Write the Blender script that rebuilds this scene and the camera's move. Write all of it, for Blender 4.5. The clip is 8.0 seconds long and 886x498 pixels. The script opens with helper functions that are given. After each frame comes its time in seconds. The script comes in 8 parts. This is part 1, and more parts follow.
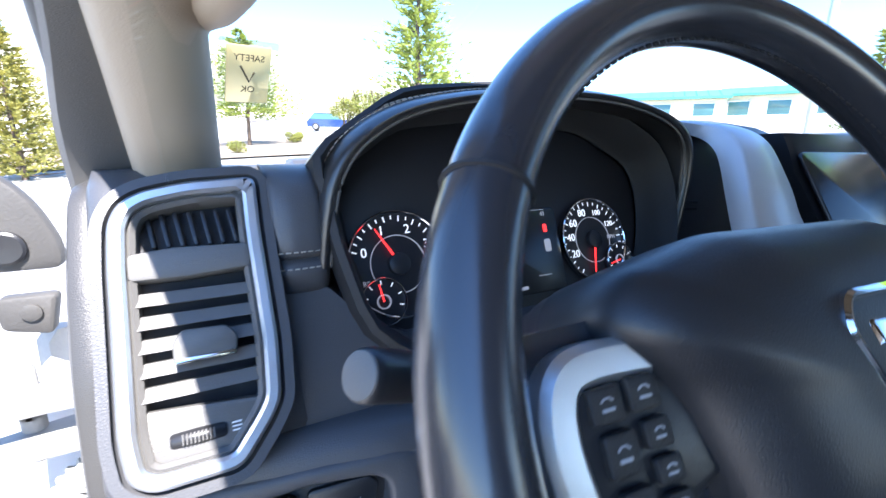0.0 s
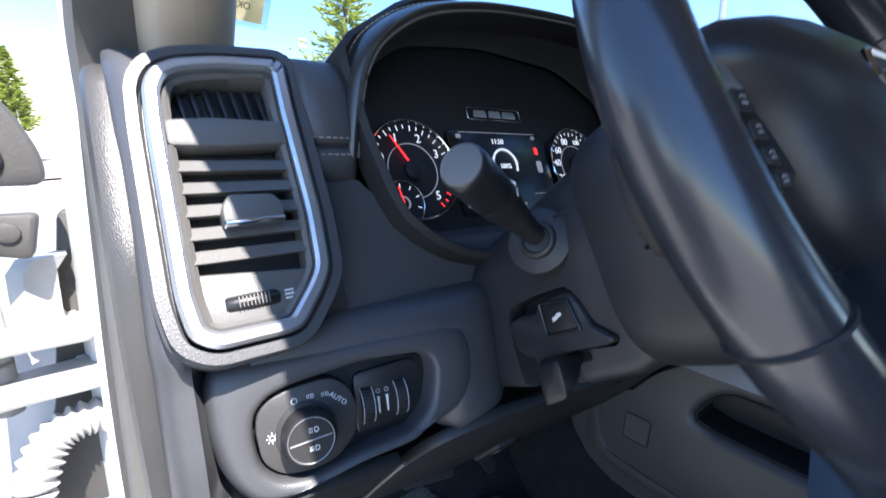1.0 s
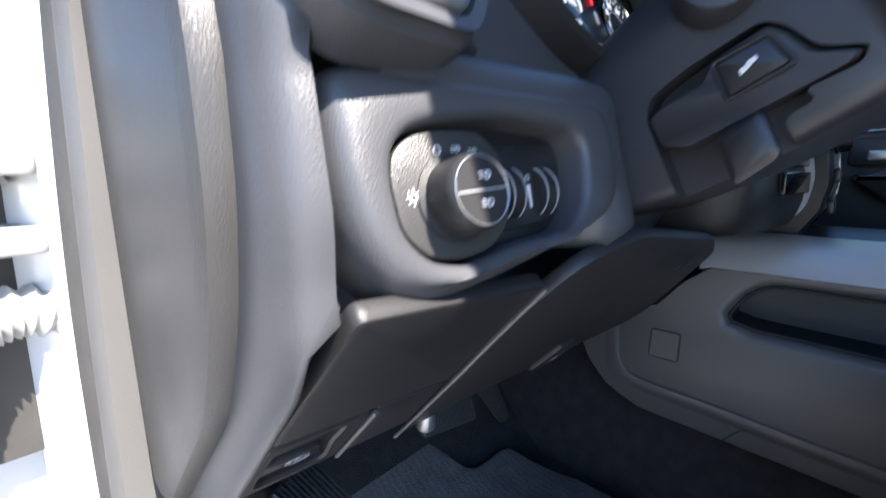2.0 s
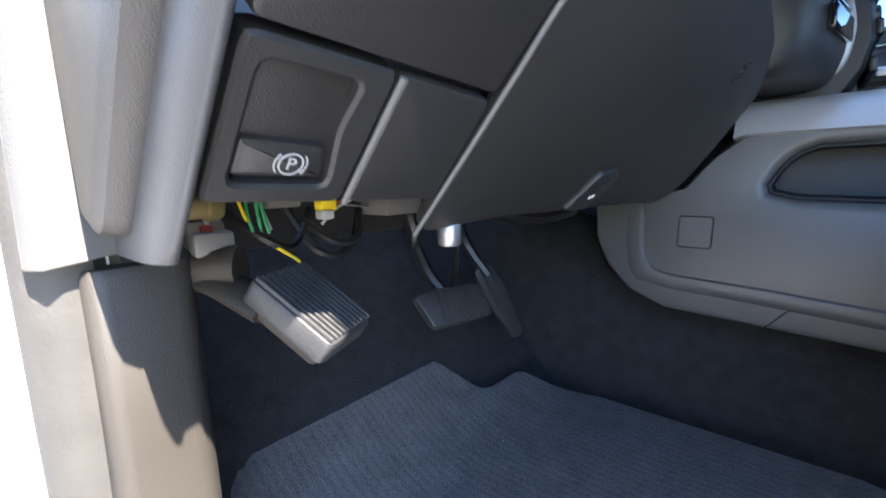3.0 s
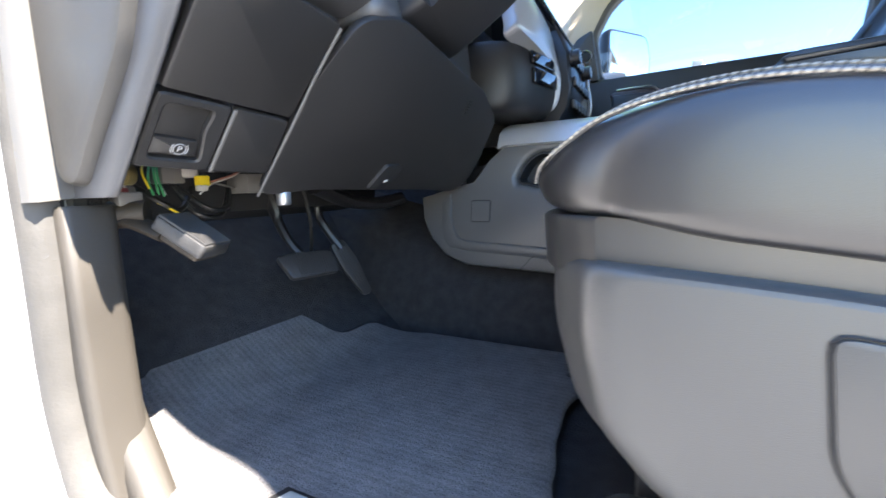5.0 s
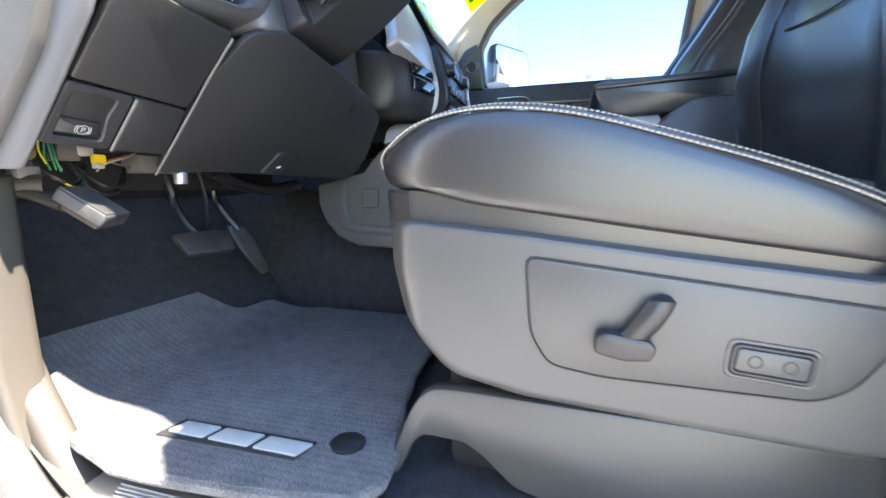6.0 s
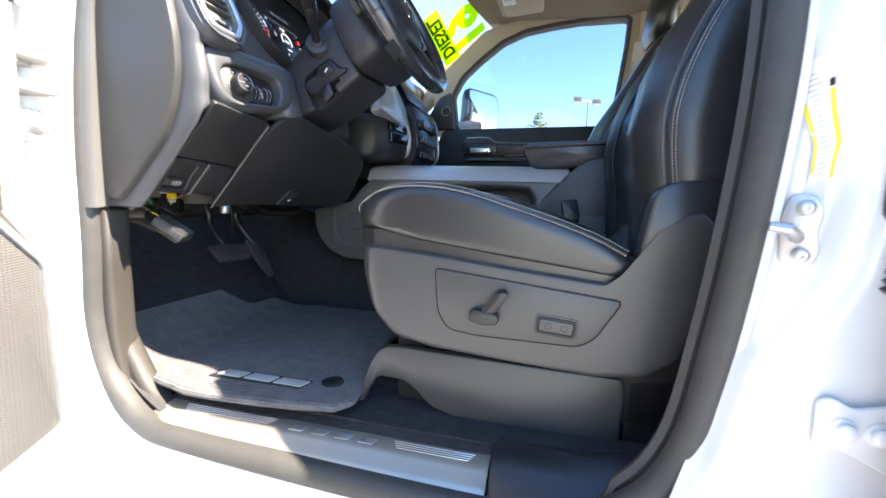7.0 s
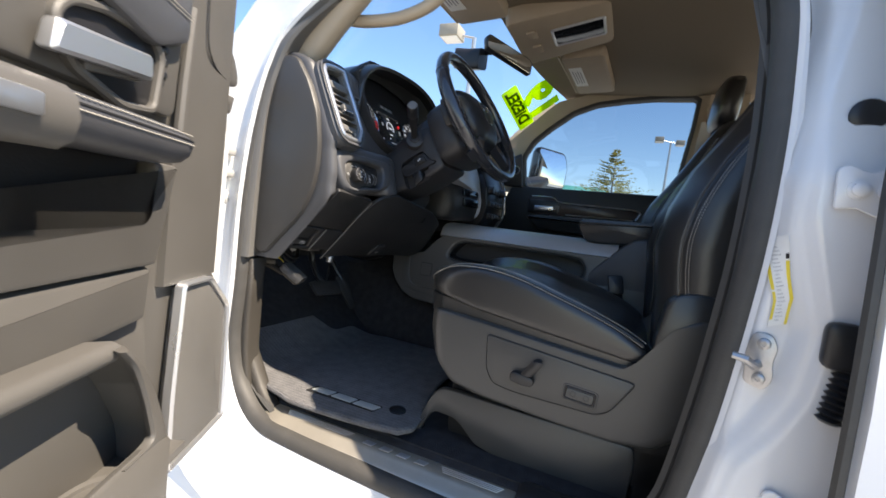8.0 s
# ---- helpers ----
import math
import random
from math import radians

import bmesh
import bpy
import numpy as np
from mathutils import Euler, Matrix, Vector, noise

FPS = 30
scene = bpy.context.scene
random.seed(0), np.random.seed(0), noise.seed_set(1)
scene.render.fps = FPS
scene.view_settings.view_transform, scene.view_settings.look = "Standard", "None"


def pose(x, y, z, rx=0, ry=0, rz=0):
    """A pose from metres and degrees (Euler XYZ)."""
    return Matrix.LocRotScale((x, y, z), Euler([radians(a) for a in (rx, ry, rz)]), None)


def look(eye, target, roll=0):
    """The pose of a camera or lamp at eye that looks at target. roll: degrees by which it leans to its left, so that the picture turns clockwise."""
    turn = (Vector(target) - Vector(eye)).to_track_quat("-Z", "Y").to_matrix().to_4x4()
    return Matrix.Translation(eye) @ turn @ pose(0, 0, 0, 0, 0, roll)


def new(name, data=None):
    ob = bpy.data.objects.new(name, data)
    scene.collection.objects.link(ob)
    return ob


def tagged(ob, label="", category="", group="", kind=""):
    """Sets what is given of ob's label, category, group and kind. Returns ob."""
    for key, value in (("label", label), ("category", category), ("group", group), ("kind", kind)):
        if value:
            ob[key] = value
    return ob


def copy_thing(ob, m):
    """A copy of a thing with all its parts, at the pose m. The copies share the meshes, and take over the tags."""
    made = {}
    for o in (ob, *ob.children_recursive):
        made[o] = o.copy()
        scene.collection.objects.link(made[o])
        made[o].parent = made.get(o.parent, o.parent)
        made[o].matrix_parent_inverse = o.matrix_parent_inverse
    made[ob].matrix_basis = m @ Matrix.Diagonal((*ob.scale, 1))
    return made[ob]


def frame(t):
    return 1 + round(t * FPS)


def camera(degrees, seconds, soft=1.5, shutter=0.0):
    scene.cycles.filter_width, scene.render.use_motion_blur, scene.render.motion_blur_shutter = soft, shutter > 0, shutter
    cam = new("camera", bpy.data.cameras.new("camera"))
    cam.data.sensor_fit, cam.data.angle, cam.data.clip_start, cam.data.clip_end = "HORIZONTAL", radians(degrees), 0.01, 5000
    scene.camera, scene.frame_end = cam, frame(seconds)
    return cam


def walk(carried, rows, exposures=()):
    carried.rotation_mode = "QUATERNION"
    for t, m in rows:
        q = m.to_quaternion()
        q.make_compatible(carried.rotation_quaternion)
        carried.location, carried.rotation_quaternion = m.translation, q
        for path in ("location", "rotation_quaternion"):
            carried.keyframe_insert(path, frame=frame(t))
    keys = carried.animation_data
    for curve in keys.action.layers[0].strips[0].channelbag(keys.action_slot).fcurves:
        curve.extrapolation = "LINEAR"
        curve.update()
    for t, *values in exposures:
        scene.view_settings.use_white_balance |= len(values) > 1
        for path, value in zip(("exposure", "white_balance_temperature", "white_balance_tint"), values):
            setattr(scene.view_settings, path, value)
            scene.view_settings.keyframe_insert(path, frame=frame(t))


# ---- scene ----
cam = camera(93.0, 8.0, shutter=0.3)
PATH = [
    (0, (0.006, 0.038, 1.692), (0.919, 1.751, 1.21), 0.8),
    (0.5, (-0.062, 0.031, 1.654), (0.981, 1.674, 1.192), 0.2),
    (1, (-0.084, 0.046, 1.586), (1.083, 1.612, 1.156), -0.2),
    (1.5, (-0.129, 0.093, 1.499), (1.202, 1.536, 1.117), 0.1),
    (1.7, (-0.153, 0.135, 1.463), (1.237, 1.523, 1.084), 0.1),
    (2.8, (-0.158, 0.27, 1.219), (1.323, 1.564, 0.857), -1.0),
    (3, (-0.146, 0.257, 1.187), (1.351, 1.541, 0.853), -1.2),
    (3.5, (-0.165, 0.232, 1.144), (1.366, 1.491, 0.87), -1.9),
    (4, (-0.211, 0.21, 1.126), (1.372, 1.404, 0.866), -2.4),
    (4.5, (-0.265, 0.117, 1.124), (1.397, 1.2, 0.866), -2.4),
    (5, (-0.303, 0.007, 1.144), (1.452, 0.926, 0.87), -1.8),
    (5.2, (-0.313, -0.026, 1.154), (1.481, 0.811, 0.868), -1.7),
    (6.3, (-0.489, -0.151, 1.123), (1.43, 0.333, 0.832), 0.5),
    (6.5, (-0.546, -0.191, 1.136), (1.376, 0.283, 0.852), 0.7),
    (7, (-0.713, -0.266, 1.181), (1.212, 0.223, 0.944), 1.8),
    (7.5, (-0.841, -0.305, 1.243), (1.055, 0.302, 1.047), 3.5),
    (8, (-0.909, -0.322, 1.302), (0.928, 0.455, 1.16), 7.0),
]
EXPOSURES = [(0.0, 2.48, 6150, 15), (0.6, 2.08, 6250, 15), (1.2, 1.97, 6350, 14), (1.7, 2.05, 6450, 14), (2.8, 3.1, 6750, 14), (3.1, 3.5, 6800, 14), (3.5, 4.4, 6850, 13), (4.0, 4.5, 6950, 13), (4.5, 4.05, 7000, 13), (5.0, 3.4, 6950, 13), (5.2, 3.3, 6950, 13), (6.5, 3.85, 7450, 13), (7.0, 2.75, 7250, 13), (7.5, 1.78, 7450, 13), (8.0, 1.45, 7600, 13)]
walk(cam, [(t, look(eye, target, roll)) for t, eye, target, roll in PATH], EXPOSURES)

# ---- world, sun ----
SUN = Vector((-0.030, -0.70, 1.0)).normalized()
world = bpy.data.worlds.new("world")
scene.world = world
world.use_nodes = True
wn = world.node_tree.nodes
sky = wn.new("ShaderNodeTexSky")
sky.sky_type, sky.sun_disc = "NISHITA", False
sky.altitude, sky.air_density, sky.dust_density, sky.ozone_density = 1000, 1.0, 0.15, 2.4
sky.sun_elevation = math.asin(SUN.z)
sky.sun_rotation = math.atan2(SUN.x, SUN.y)
wn["Background"].inputs["Strength"].default_value = 0.14
deep = wn.new("ShaderNodeHueSaturation")
deep.inputs["Saturation"].default_value = 1.15
world.node_tree.links.new(sky.outputs[0], deep.inputs["Color"])
world.node_tree.links.new(deep.outputs[0], wn["Background"].inputs["Color"])
sun = new("sun", bpy.data.lights.new("sun", "SUN"))
sun.data.energy, sun.data.angle, sun.data.color = 5.0, radians(0.5), (1.0, 0.95, 0.87)
sun.matrix_world = look(SUN * 50, (0, 0, 0))


# ---- materials ----
def material(name, color, rough=0.5, metal=0.0, grain=0.0, grain_scale=300.0, vary=0.15, vary_scale=6.0, coat=0.0, spec=0.5, bump=0.15):
    """A surface with broad colour variation, fine grain and relief."""
    m = bpy.data.materials.new(name)
    m.use_nodes = True
    nt = m.node_tree
    b = nt.nodes["Principled BSDF"]
    b.inputs["Roughness"].default_value, b.inputs["Metallic"].default_value = rough, metal
    b.inputs["Coat Weight"].default_value, b.inputs["Specular IOR Level"].default_value = coat, spec
    tc = nt.nodes.new("ShaderNodeTexCoord")
    n1 = nt.nodes.new("ShaderNodeTexNoise")
    n1.inputs["Scale"].default_value, n1.inputs["Detail"].default_value = vary_scale, 5.0
    nt.links.new(tc.outputs["Object"], n1.inputs["Vector"])
    mix = nt.nodes.new("ShaderNodeMix")
    mix.data_type = "RGBA"
    nt.links.new(n1.outputs["Fac"], mix.inputs["Factor"])
    c = Vector(color)
    mix.inputs["A"].default_value = (*(c * (1 - vary)), 1)
    mix.inputs["B"].default_value = (*(c * (1 + vary)), 1)
    nt.links.new(mix.outputs["Result"], b.inputs["Base Color"])
    rr = nt.nodes.new("ShaderNodeMapRange")
    rr.inputs["To Min"].default_value, rr.inputs["To Max"].default_value = max(0.02, rough - 0.08), min(1, rough + 0.08)
    nt.links.new(n1.outputs["Fac"], rr.inputs["Value"])
    nt.links.new(rr.outputs["Result"], b.inputs["Roughness"])
    if grain > 0:
        n2 = nt.nodes.new("ShaderNodeTexNoise")
        n2.inputs["Scale"].default_value, n2.inputs["Detail"].default_value = grain_scale, 3.0
        nt.links.new(tc.outputs["Object"], n2.inputs["Vector"])
        bu = nt.nodes.new("ShaderNodeBump")
        bu.inputs["Strength"].default_value, bu.inputs["Distance"].default_value = grain, bump * 0.01
        nt.links.new(n2.outputs["Fac"], bu.inputs["Height"])
        nt.links.new(bu.outputs["Normal"], b.inputs["Normal"])
    return m


def leather(name, color, rough, scale=420.0, strength=0.35, vary=0.12):
    """Pebbled skin: a cell pattern in the relief."""
    m = material(name, color, rough, vary=vary, vary_scale=9.0)
    nt = m.node_tree
    b = nt.nodes["Principled BSDF"]
    tc = nt.nodes.new("ShaderNodeTexCoord")
    v = nt.nodes.new("ShaderNodeTexVoronoi")
    v.feature = "DISTANCE_TO_EDGE"
    v.inputs["Scale"].default_value = scale
    nt.links.new(tc.outputs["Object"], v.inputs["Vector"])
    bu = nt.nodes.new("ShaderNodeBump")
    bu.inputs["Strength"].default_value, bu.inputs["Distance"].default_value = strength, 0.0008
    nt.links.new(v.outputs["Distance"], bu.inputs["Height"])
    nt.links.new(bu.outputs["Normal"], b.inputs["Normal"])
    return m


def glow(name, color, strength):
    m = bpy.data.materials.new(name)
    m.use_nodes = True
    b = m.node_tree.nodes["Principled BSDF"]
    b.inputs["Base Color"].default_value = (*color, 1)
    b.inputs["Emission Color"].default_value = (*color, 1)
    b.inputs["Emission Strength"].default_value = strength
    return m


def clear_glass(name, tint, gloss):
    """A thin pane: see-through with a faint mirror."""
    m = bpy.data.materials.new(name)
    m.use_nodes = True
    nt = m.node_tree
    nt.nodes.remove(nt.nodes["Principled BSDF"])
    t, g, x = nt.nodes.new("ShaderNodeBsdfTransparent"), nt.nodes.new("ShaderNodeBsdfGlossy"), nt.nodes.new("ShaderNodeMixShader")
    t.inputs["Color"].default_value = (*tint, 1)
    g.inputs["Roughness"].default_value = 0.02
    x.inputs["Fac"].default_value = gloss
    nt.links.new(t.outputs[0], x.inputs[1])
    nt.links.new(g.outputs[0], x.inputs[2])
    nt.links.new(x.outputs[0], nt.nodes["Material Output"].inputs["Surface"])
    return m


DASH = leather("dash_skin", (0.060, 0.061, 0.066), 0.42, 500, 0.3)
PLASTIC = leather("grained_grey_plastic", (0.11, 0.107, 0.102), 0.48, 650, 0.35)
DOORTRIM = leather("door_grey_plastic", (0.083, 0.078, 0.071), 0.52, 650, 0.3)
KNEE = leather("knee_black_plastic", (0.021, 0.0205, 0.021), 0.47, 650, 0.3)
KNEE.node_tree.nodes["Principled BSDF"].inputs["Specular IOR Level"].default_value = 0.48
ENDCAP = leather("dash_end_plastic", (0.045, 0.043, 0.041), 0.40, 650, 0.35)
SHIELD = leather("seat_shield_plastic", (0.060, 0.0585, 0.056), 0.32, 700, 0.25)
CONS = leather("console_grey_plastic", (0.094, 0.092, 0.088), 0.36, 700, 0.25)
CONS.node_tree.nodes["Principled BSDF"].inputs["Specular IOR Level"].default_value = 0.6
COLUMN = leather("column_plastic", (0.026, 0.026, 0.029), 0.45, 700, 0.2)
BLACK = material("smooth_black_plastic", (0.016, 0.016, 0.018), 0.35, grain=0.1, grain_scale=900)
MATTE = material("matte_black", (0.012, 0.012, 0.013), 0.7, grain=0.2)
GLOSSBLACK = material("piano_black", (0.01, 0.01, 0.012), 0.08, coat=0.6)
HUB = leather("airbag_cover_vinyl", (0.016, 0.017, 0.020), 0.42, 700, 0.2)
RUST = material("rusty_steel", (0.045, 0.037, 0.029), 0.6, 0.5, grain=0.3, vary=0.5, vary_scale=40)
RIM = leather("rim_leather", (0.024, 0.026, 0.032), 0.24, 900, 0.07)
for m_, w_ in ((RIM, 0.6), (HUB, 0.05)):
    m_.node_tree.nodes["Principled BSDF"].inputs["Coat Weight"].default_value = w_
    m_.node_tree.nodes["Principled BSDF"].inputs["Coat Roughness"].default_value = 0.2
GREYPAINT = material("dusty_grey_primer", (0.33, 0.325, 0.31), 0.55, grain=0.2, vary=0.3, vary_scale=30)
SEAT = leather("seat_leather", (0.021, 0.0205, 0.021), 0.33, 620, 0.16)
SEATTRIM = leather("seat_side_vinyl", (0.030, 0.029, 0.028), 0.30, 620, 0.14)
for m_ in (SEAT, SEATTRIM):
    m_.node_tree.nodes["Principled BSDF"].inputs["Coat Weight"].default_value = 0.45
    m_.node_tree.nodes["Principled BSDF"].inputs["Coat Roughness"].default_value = 0.28
THREAD = material("grey_thread", (0.36, 0.335, 0.29), 0.7, vary=0.2, vary_scale=200)
SATIN = material("satin_silver", (0.62, 0.63, 0.65), 0.3, 0.85, grain=0.08, grain_scale=1200, vary=0.06)
SILVERPAINT = material("silver_painted_trim", (0.52, 0.52, 0.525), 0.38, 0.35, grain=0.06, grain_scale=1200, vary=0.05)
RAIL = material("brushed_silver_rail", (0.56, 0.56, 0.57), 0.38, 0.45, grain=0.08, grain_scale=1200, vary=0.06)
CHROME = material("chrome", (0.8, 0.81, 0.83), 0.08, 1.0, vary=0.03)
STEEL = material("zinc_steel", (0.45, 0.45, 0.46), 0.38, 0.85, grain=0.2, vary=0.25, vary_scale=60)
SCUFF = material("brushed_scuff_plate", (0.46, 0.42, 0.355), 0.40, 0.68, grain=0.15, grain_scale=700, vary=0.12, vary_scale=25)
BRASS = material("yellow_zinc", (0.34, 0.27, 0.12), 0.4, 0.8)
WHITE = material("white_paint", (0.74, 0.75, 0.765), 0.25, vary=0.03, vary_scale=3, coat=0.6, grain=0.02, grain_scale=60)
RUBBER = material("door_seal_rubber", (0.05, 0.048, 0.045), 0.6, grain=0.3, grain_scale=250, vary=0.3, vary_scale=30)
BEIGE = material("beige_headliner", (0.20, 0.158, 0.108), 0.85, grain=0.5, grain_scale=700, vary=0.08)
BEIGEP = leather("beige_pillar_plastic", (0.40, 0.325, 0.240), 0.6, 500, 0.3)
CARPET = material("black_carpet", (0.044, 0.043, 0.046), 0.95, grain=1.0, grain_scale=420, vary=0.5, vary_scale=40, bump=0.5, spec=0.1)
BOOTGREY = material("pale_rubber", (0.45, 0.44, 0.42), 0.6, grain=0.2, vary=0.15, vary_scale=20)
DIRTY = material("dusty_black_plastic", (0.055, 0.052, 0.048), 0.6, grain=0.3, vary=0.5, vary_scale=14)
PEDAL = material("pedal_rubber", (0.032, 0.032, 0.033), 0.42, grain=0.3, grain_scale=500, vary=0.35, vary_scale=35)
INK = material("white_print", (0.75, 0.75, 0.74), 0.6, vary=0.05)
GREYINK = material("grey_print", (0.35, 0.35, 0.36), 0.6)
LOGO = material("pale_logo", (0.33, 0.345, 0.335), 0.45, vary=0.15, vary_scale=60)
REDGLOW = glow("lit_red", (0.9, 0.03, 0.03), 0.495)
WHITEGLOW = glow("lit_white", (0.8, 0.84, 0.9), 0.193)
DIMGLOW = glow("lit_grey", (0.5, 0.5, 0.52), 0.066)
SCREEN = material("dark_screen", (0.008, 0.007, 0.009), 0.25)
DIAL = material("dial_face", (0.010, 0.010, 0.013), 0.5)
KICK = leather("dark_kick_plastic", (0.036, 0.032, 0.027), 0.55, 650, 0.35)
TINTED = clear_glass("tinted_window_glass", (0.38, 0.43, 0.47), 0.05)
GLASS = clear_glass("window_glass", (0.93, 0.96, 0.96), 0.05)
MIRROR = material("mirror_glass", (0.85, 0.87, 0.88), 0.02, 1.0, vary=0.01)
YELLOW = material("yellow_label", (0.80, 0.62, 0.06), 0.5, vary=0.06)
PAPER = material("white_label", (0.8, 0.8, 0.78), 0.5, vary=0.04)
WIRES = {k: material("wire_" + k, c, 0.4) for k, c in dict(red=(0.2, 0.03, 0.03), green=(0.05, 0.3, 0.12), yellow=(0.8, 0.6, 0.03), black=(0.015, 0.015, 0.015), white=(0.42, 0.40, 0.38), brown=(0.3, 0.12, 0.08), grey=(0.13, 0.125, 0.12)).items()}


# ---- shape helpers ----
def M(o, x, y):
    """A frame with its origin and two axes; the third is their cross product."""
    x, y = Vector(x).normalized(), Vector(y).normalized()
    z = x.cross(y)
    m = Matrix((x, y, z)).transposed().to_4x4()
    m.translation = Vector(o)
    return m


I4 = Matrix.Identity(4)


def part(name, bm, mat, parent=None, label="", sharp=38, mats=()):
    """Links a bmesh as one mesh object under a thing or part."""
    bmesh.ops.recalc_face_normals(bm, faces=bm.faces)
    lim = radians(sharp)
    for f in bm.faces:
        f.smooth = True
    for e in bm.edges:
        if len(e.link_faces) == 2 and e.calc_face_angle(0) > lim:
            e.smooth = False
    me = bpy.data.meshes.new(name)
    bm.to_mesh(me)
    bm.free()
    me.materials.append(mat)
    for m in mats:
        me.materials.append(m)
    ob = new(name, me)
    if parent:
        ob.parent = parent
    if label:
        tagged(ob, label)
    return ob


def thing(name, label, category, group="", kind=""):
    return tagged(new(name), label, category, group, kind)


def loop(bm, pts, m=I4):
    return [bm.verts.new(m @ Vector(p)) for p in pts]


def bridge(bm, a, b, closed=True):
    n = len(a)
    for i in range(n if closed else n - 1):
        j = (i + 1) % n
        bm.faces.new((a[i], a[j], b[j], b[i]))


def loft(bm, loops, m=I4, closed=True, cap=True):
    rows = [loop(bm, l, m) for l in loops]
    for a, b in zip(rows, rows[1:]):
        bridge(bm, a, b, closed)
    if cap and closed:
        for r in (rows[0], rows[-1]):
            try:
                bm.faces.new(r)
            except ValueError:
                pass
    return bm


def offset(pts, d):
    """A closed 2D outline moved inwards by d."""
    n = len(pts)
    area = sum(pts[i][0] * pts[(i + 1) % n][1] - pts[(i + 1) % n][0] * pts[i][1] for i in range(n))
    s = 1 if area > 0 else -1
    out = []
    for i in range(n):
        a, b, c = Vector(pts[i - 1][:2]), Vector(pts[i][:2]), Vector(pts[(i + 1) % n][:2])
        t1, t2 = (b - a), (c - b)
        if t1.length < 1e-9 or t2.length < 1e-9:
            out.append(tuple(b))
            continue
        t1, t2 = t1.normalized(), t2.normalized()
        n1, n2 = Vector((-t1.y, t1.x)) * s, Vector((-t2.y, t2.x)) * s
        h = n1 + n2
        k = d / max(0.35, h.length / 2) if h.length > 1e-6 else d
        out.append(tuple(b + h.normalized() * k))
    return out


def rounded(pts, r, n=4):
    """A closed 2D outline with its corners rounded."""
    out = []
    k = len(pts)
    for i in range(k):
        a, b, c = Vector(pts[i - 1]), Vector(pts[i]), Vector(pts[(i + 1) % k])
        rr = min(r, (a - b).length * 0.45, (c - b).length * 0.45)
        p, q = b + (a - b).normalized() * rr, b + (c - b).normalized() * rr
        for j in range(n + 1):
            t = j / n
            out.append(tuple(p * (1 - t) ** 2 + b * 2 * t * (1 - t) + q * t * t))
    return out


def rrect(w, h, r, n=4, cx=0.0, cy=0.0):
    return rounded([(cx - w / 2, cy - h / 2), (cx + w / 2, cy - h / 2), (cx + w / 2, cy + h / 2), (cx - w / 2, cy + h / 2)], r, n)


def circle(r, n=24, cx=0.0, cy=0.0):
    return [(cx + r * math.cos(2 * math.pi * i / n), cy + r * math.sin(2 * math.pi * i / n)) for i in range(n)]


def slab(bm, pts, d0, d1, m=I4, b=0.002):
    """A 2D outline pulled from d0 to d1 along the frame's third axis, with softened rims."""
    s = 1 if d1 > d0 else -1
    ins = offset(pts, b)
    mid = offset(pts, b * 0.3)
    L = lambda q, z: [(x, y, z) for x, y in q]
    return loft(bm, [L(ins, d0), L(mid, d0 + s * b * 0.3), L(pts, d0 + s * b), L(pts, d1 - s * b), L(mid, d1 - s * b * 0.3), L(ins, d1)], m)


def frame_ring(bm, outer, inner, d0, d1, m=I4, b=0.002):
    """A frame between two outlines of equal count, from d0 (back) to d1 (front), softened in front."""
    L = lambda q, z: [(x, y, z) for x, y in q]
    rows = [L(inner, d0), L(outer, d0), L(outer, d1 - b), L(offset(outer, b), d1), L(offset(inner, -b), d1), L(inner, d1 - b), L(inner, d0)]
    rs = [loop(bm, r, m) for r in rows]
    for a, c in zip(rs, rs[1:]):
        bridge(bm, a, c)
    bmesh.ops.remove_doubles(bm, verts=bm.verts, dist=1e-6)
    return bm


def box(bm, c, s, m=I4, b=0.002):
    return slab(bm, rrect(s[0], s[1], min(b, s[0] / 3, s[1] / 3), 2, c[0], c[1]), c[2] - s[2] / 2, c[2] + s[2] / 2, m, min(b, s[2] / 3))


def smooth_path(pts, n=6, closed=False):
    """A soft line through the points."""
    P = [Vector(p) for p in pts]
    k = len(P)
    out = []
    rng = range(k if closed else k - 1)
    for i in rng:
        g = lambda j: P[j % k] if closed else P[min(max(j, 0), k - 1)]
        a, b, c, d = g(i - 1), g(i), g(i + 1), g(i + 2)
        for j in range(n):
            t = j / n
            out.append(0.5 * ((2 * b) + (c - a) * t + (2 * a - 5 * b + 4 * c - d) * t * t + (3 * b - a - 3 * c + d) * t ** 3))
    if not closed:
        out.append(P[-1])
    return out


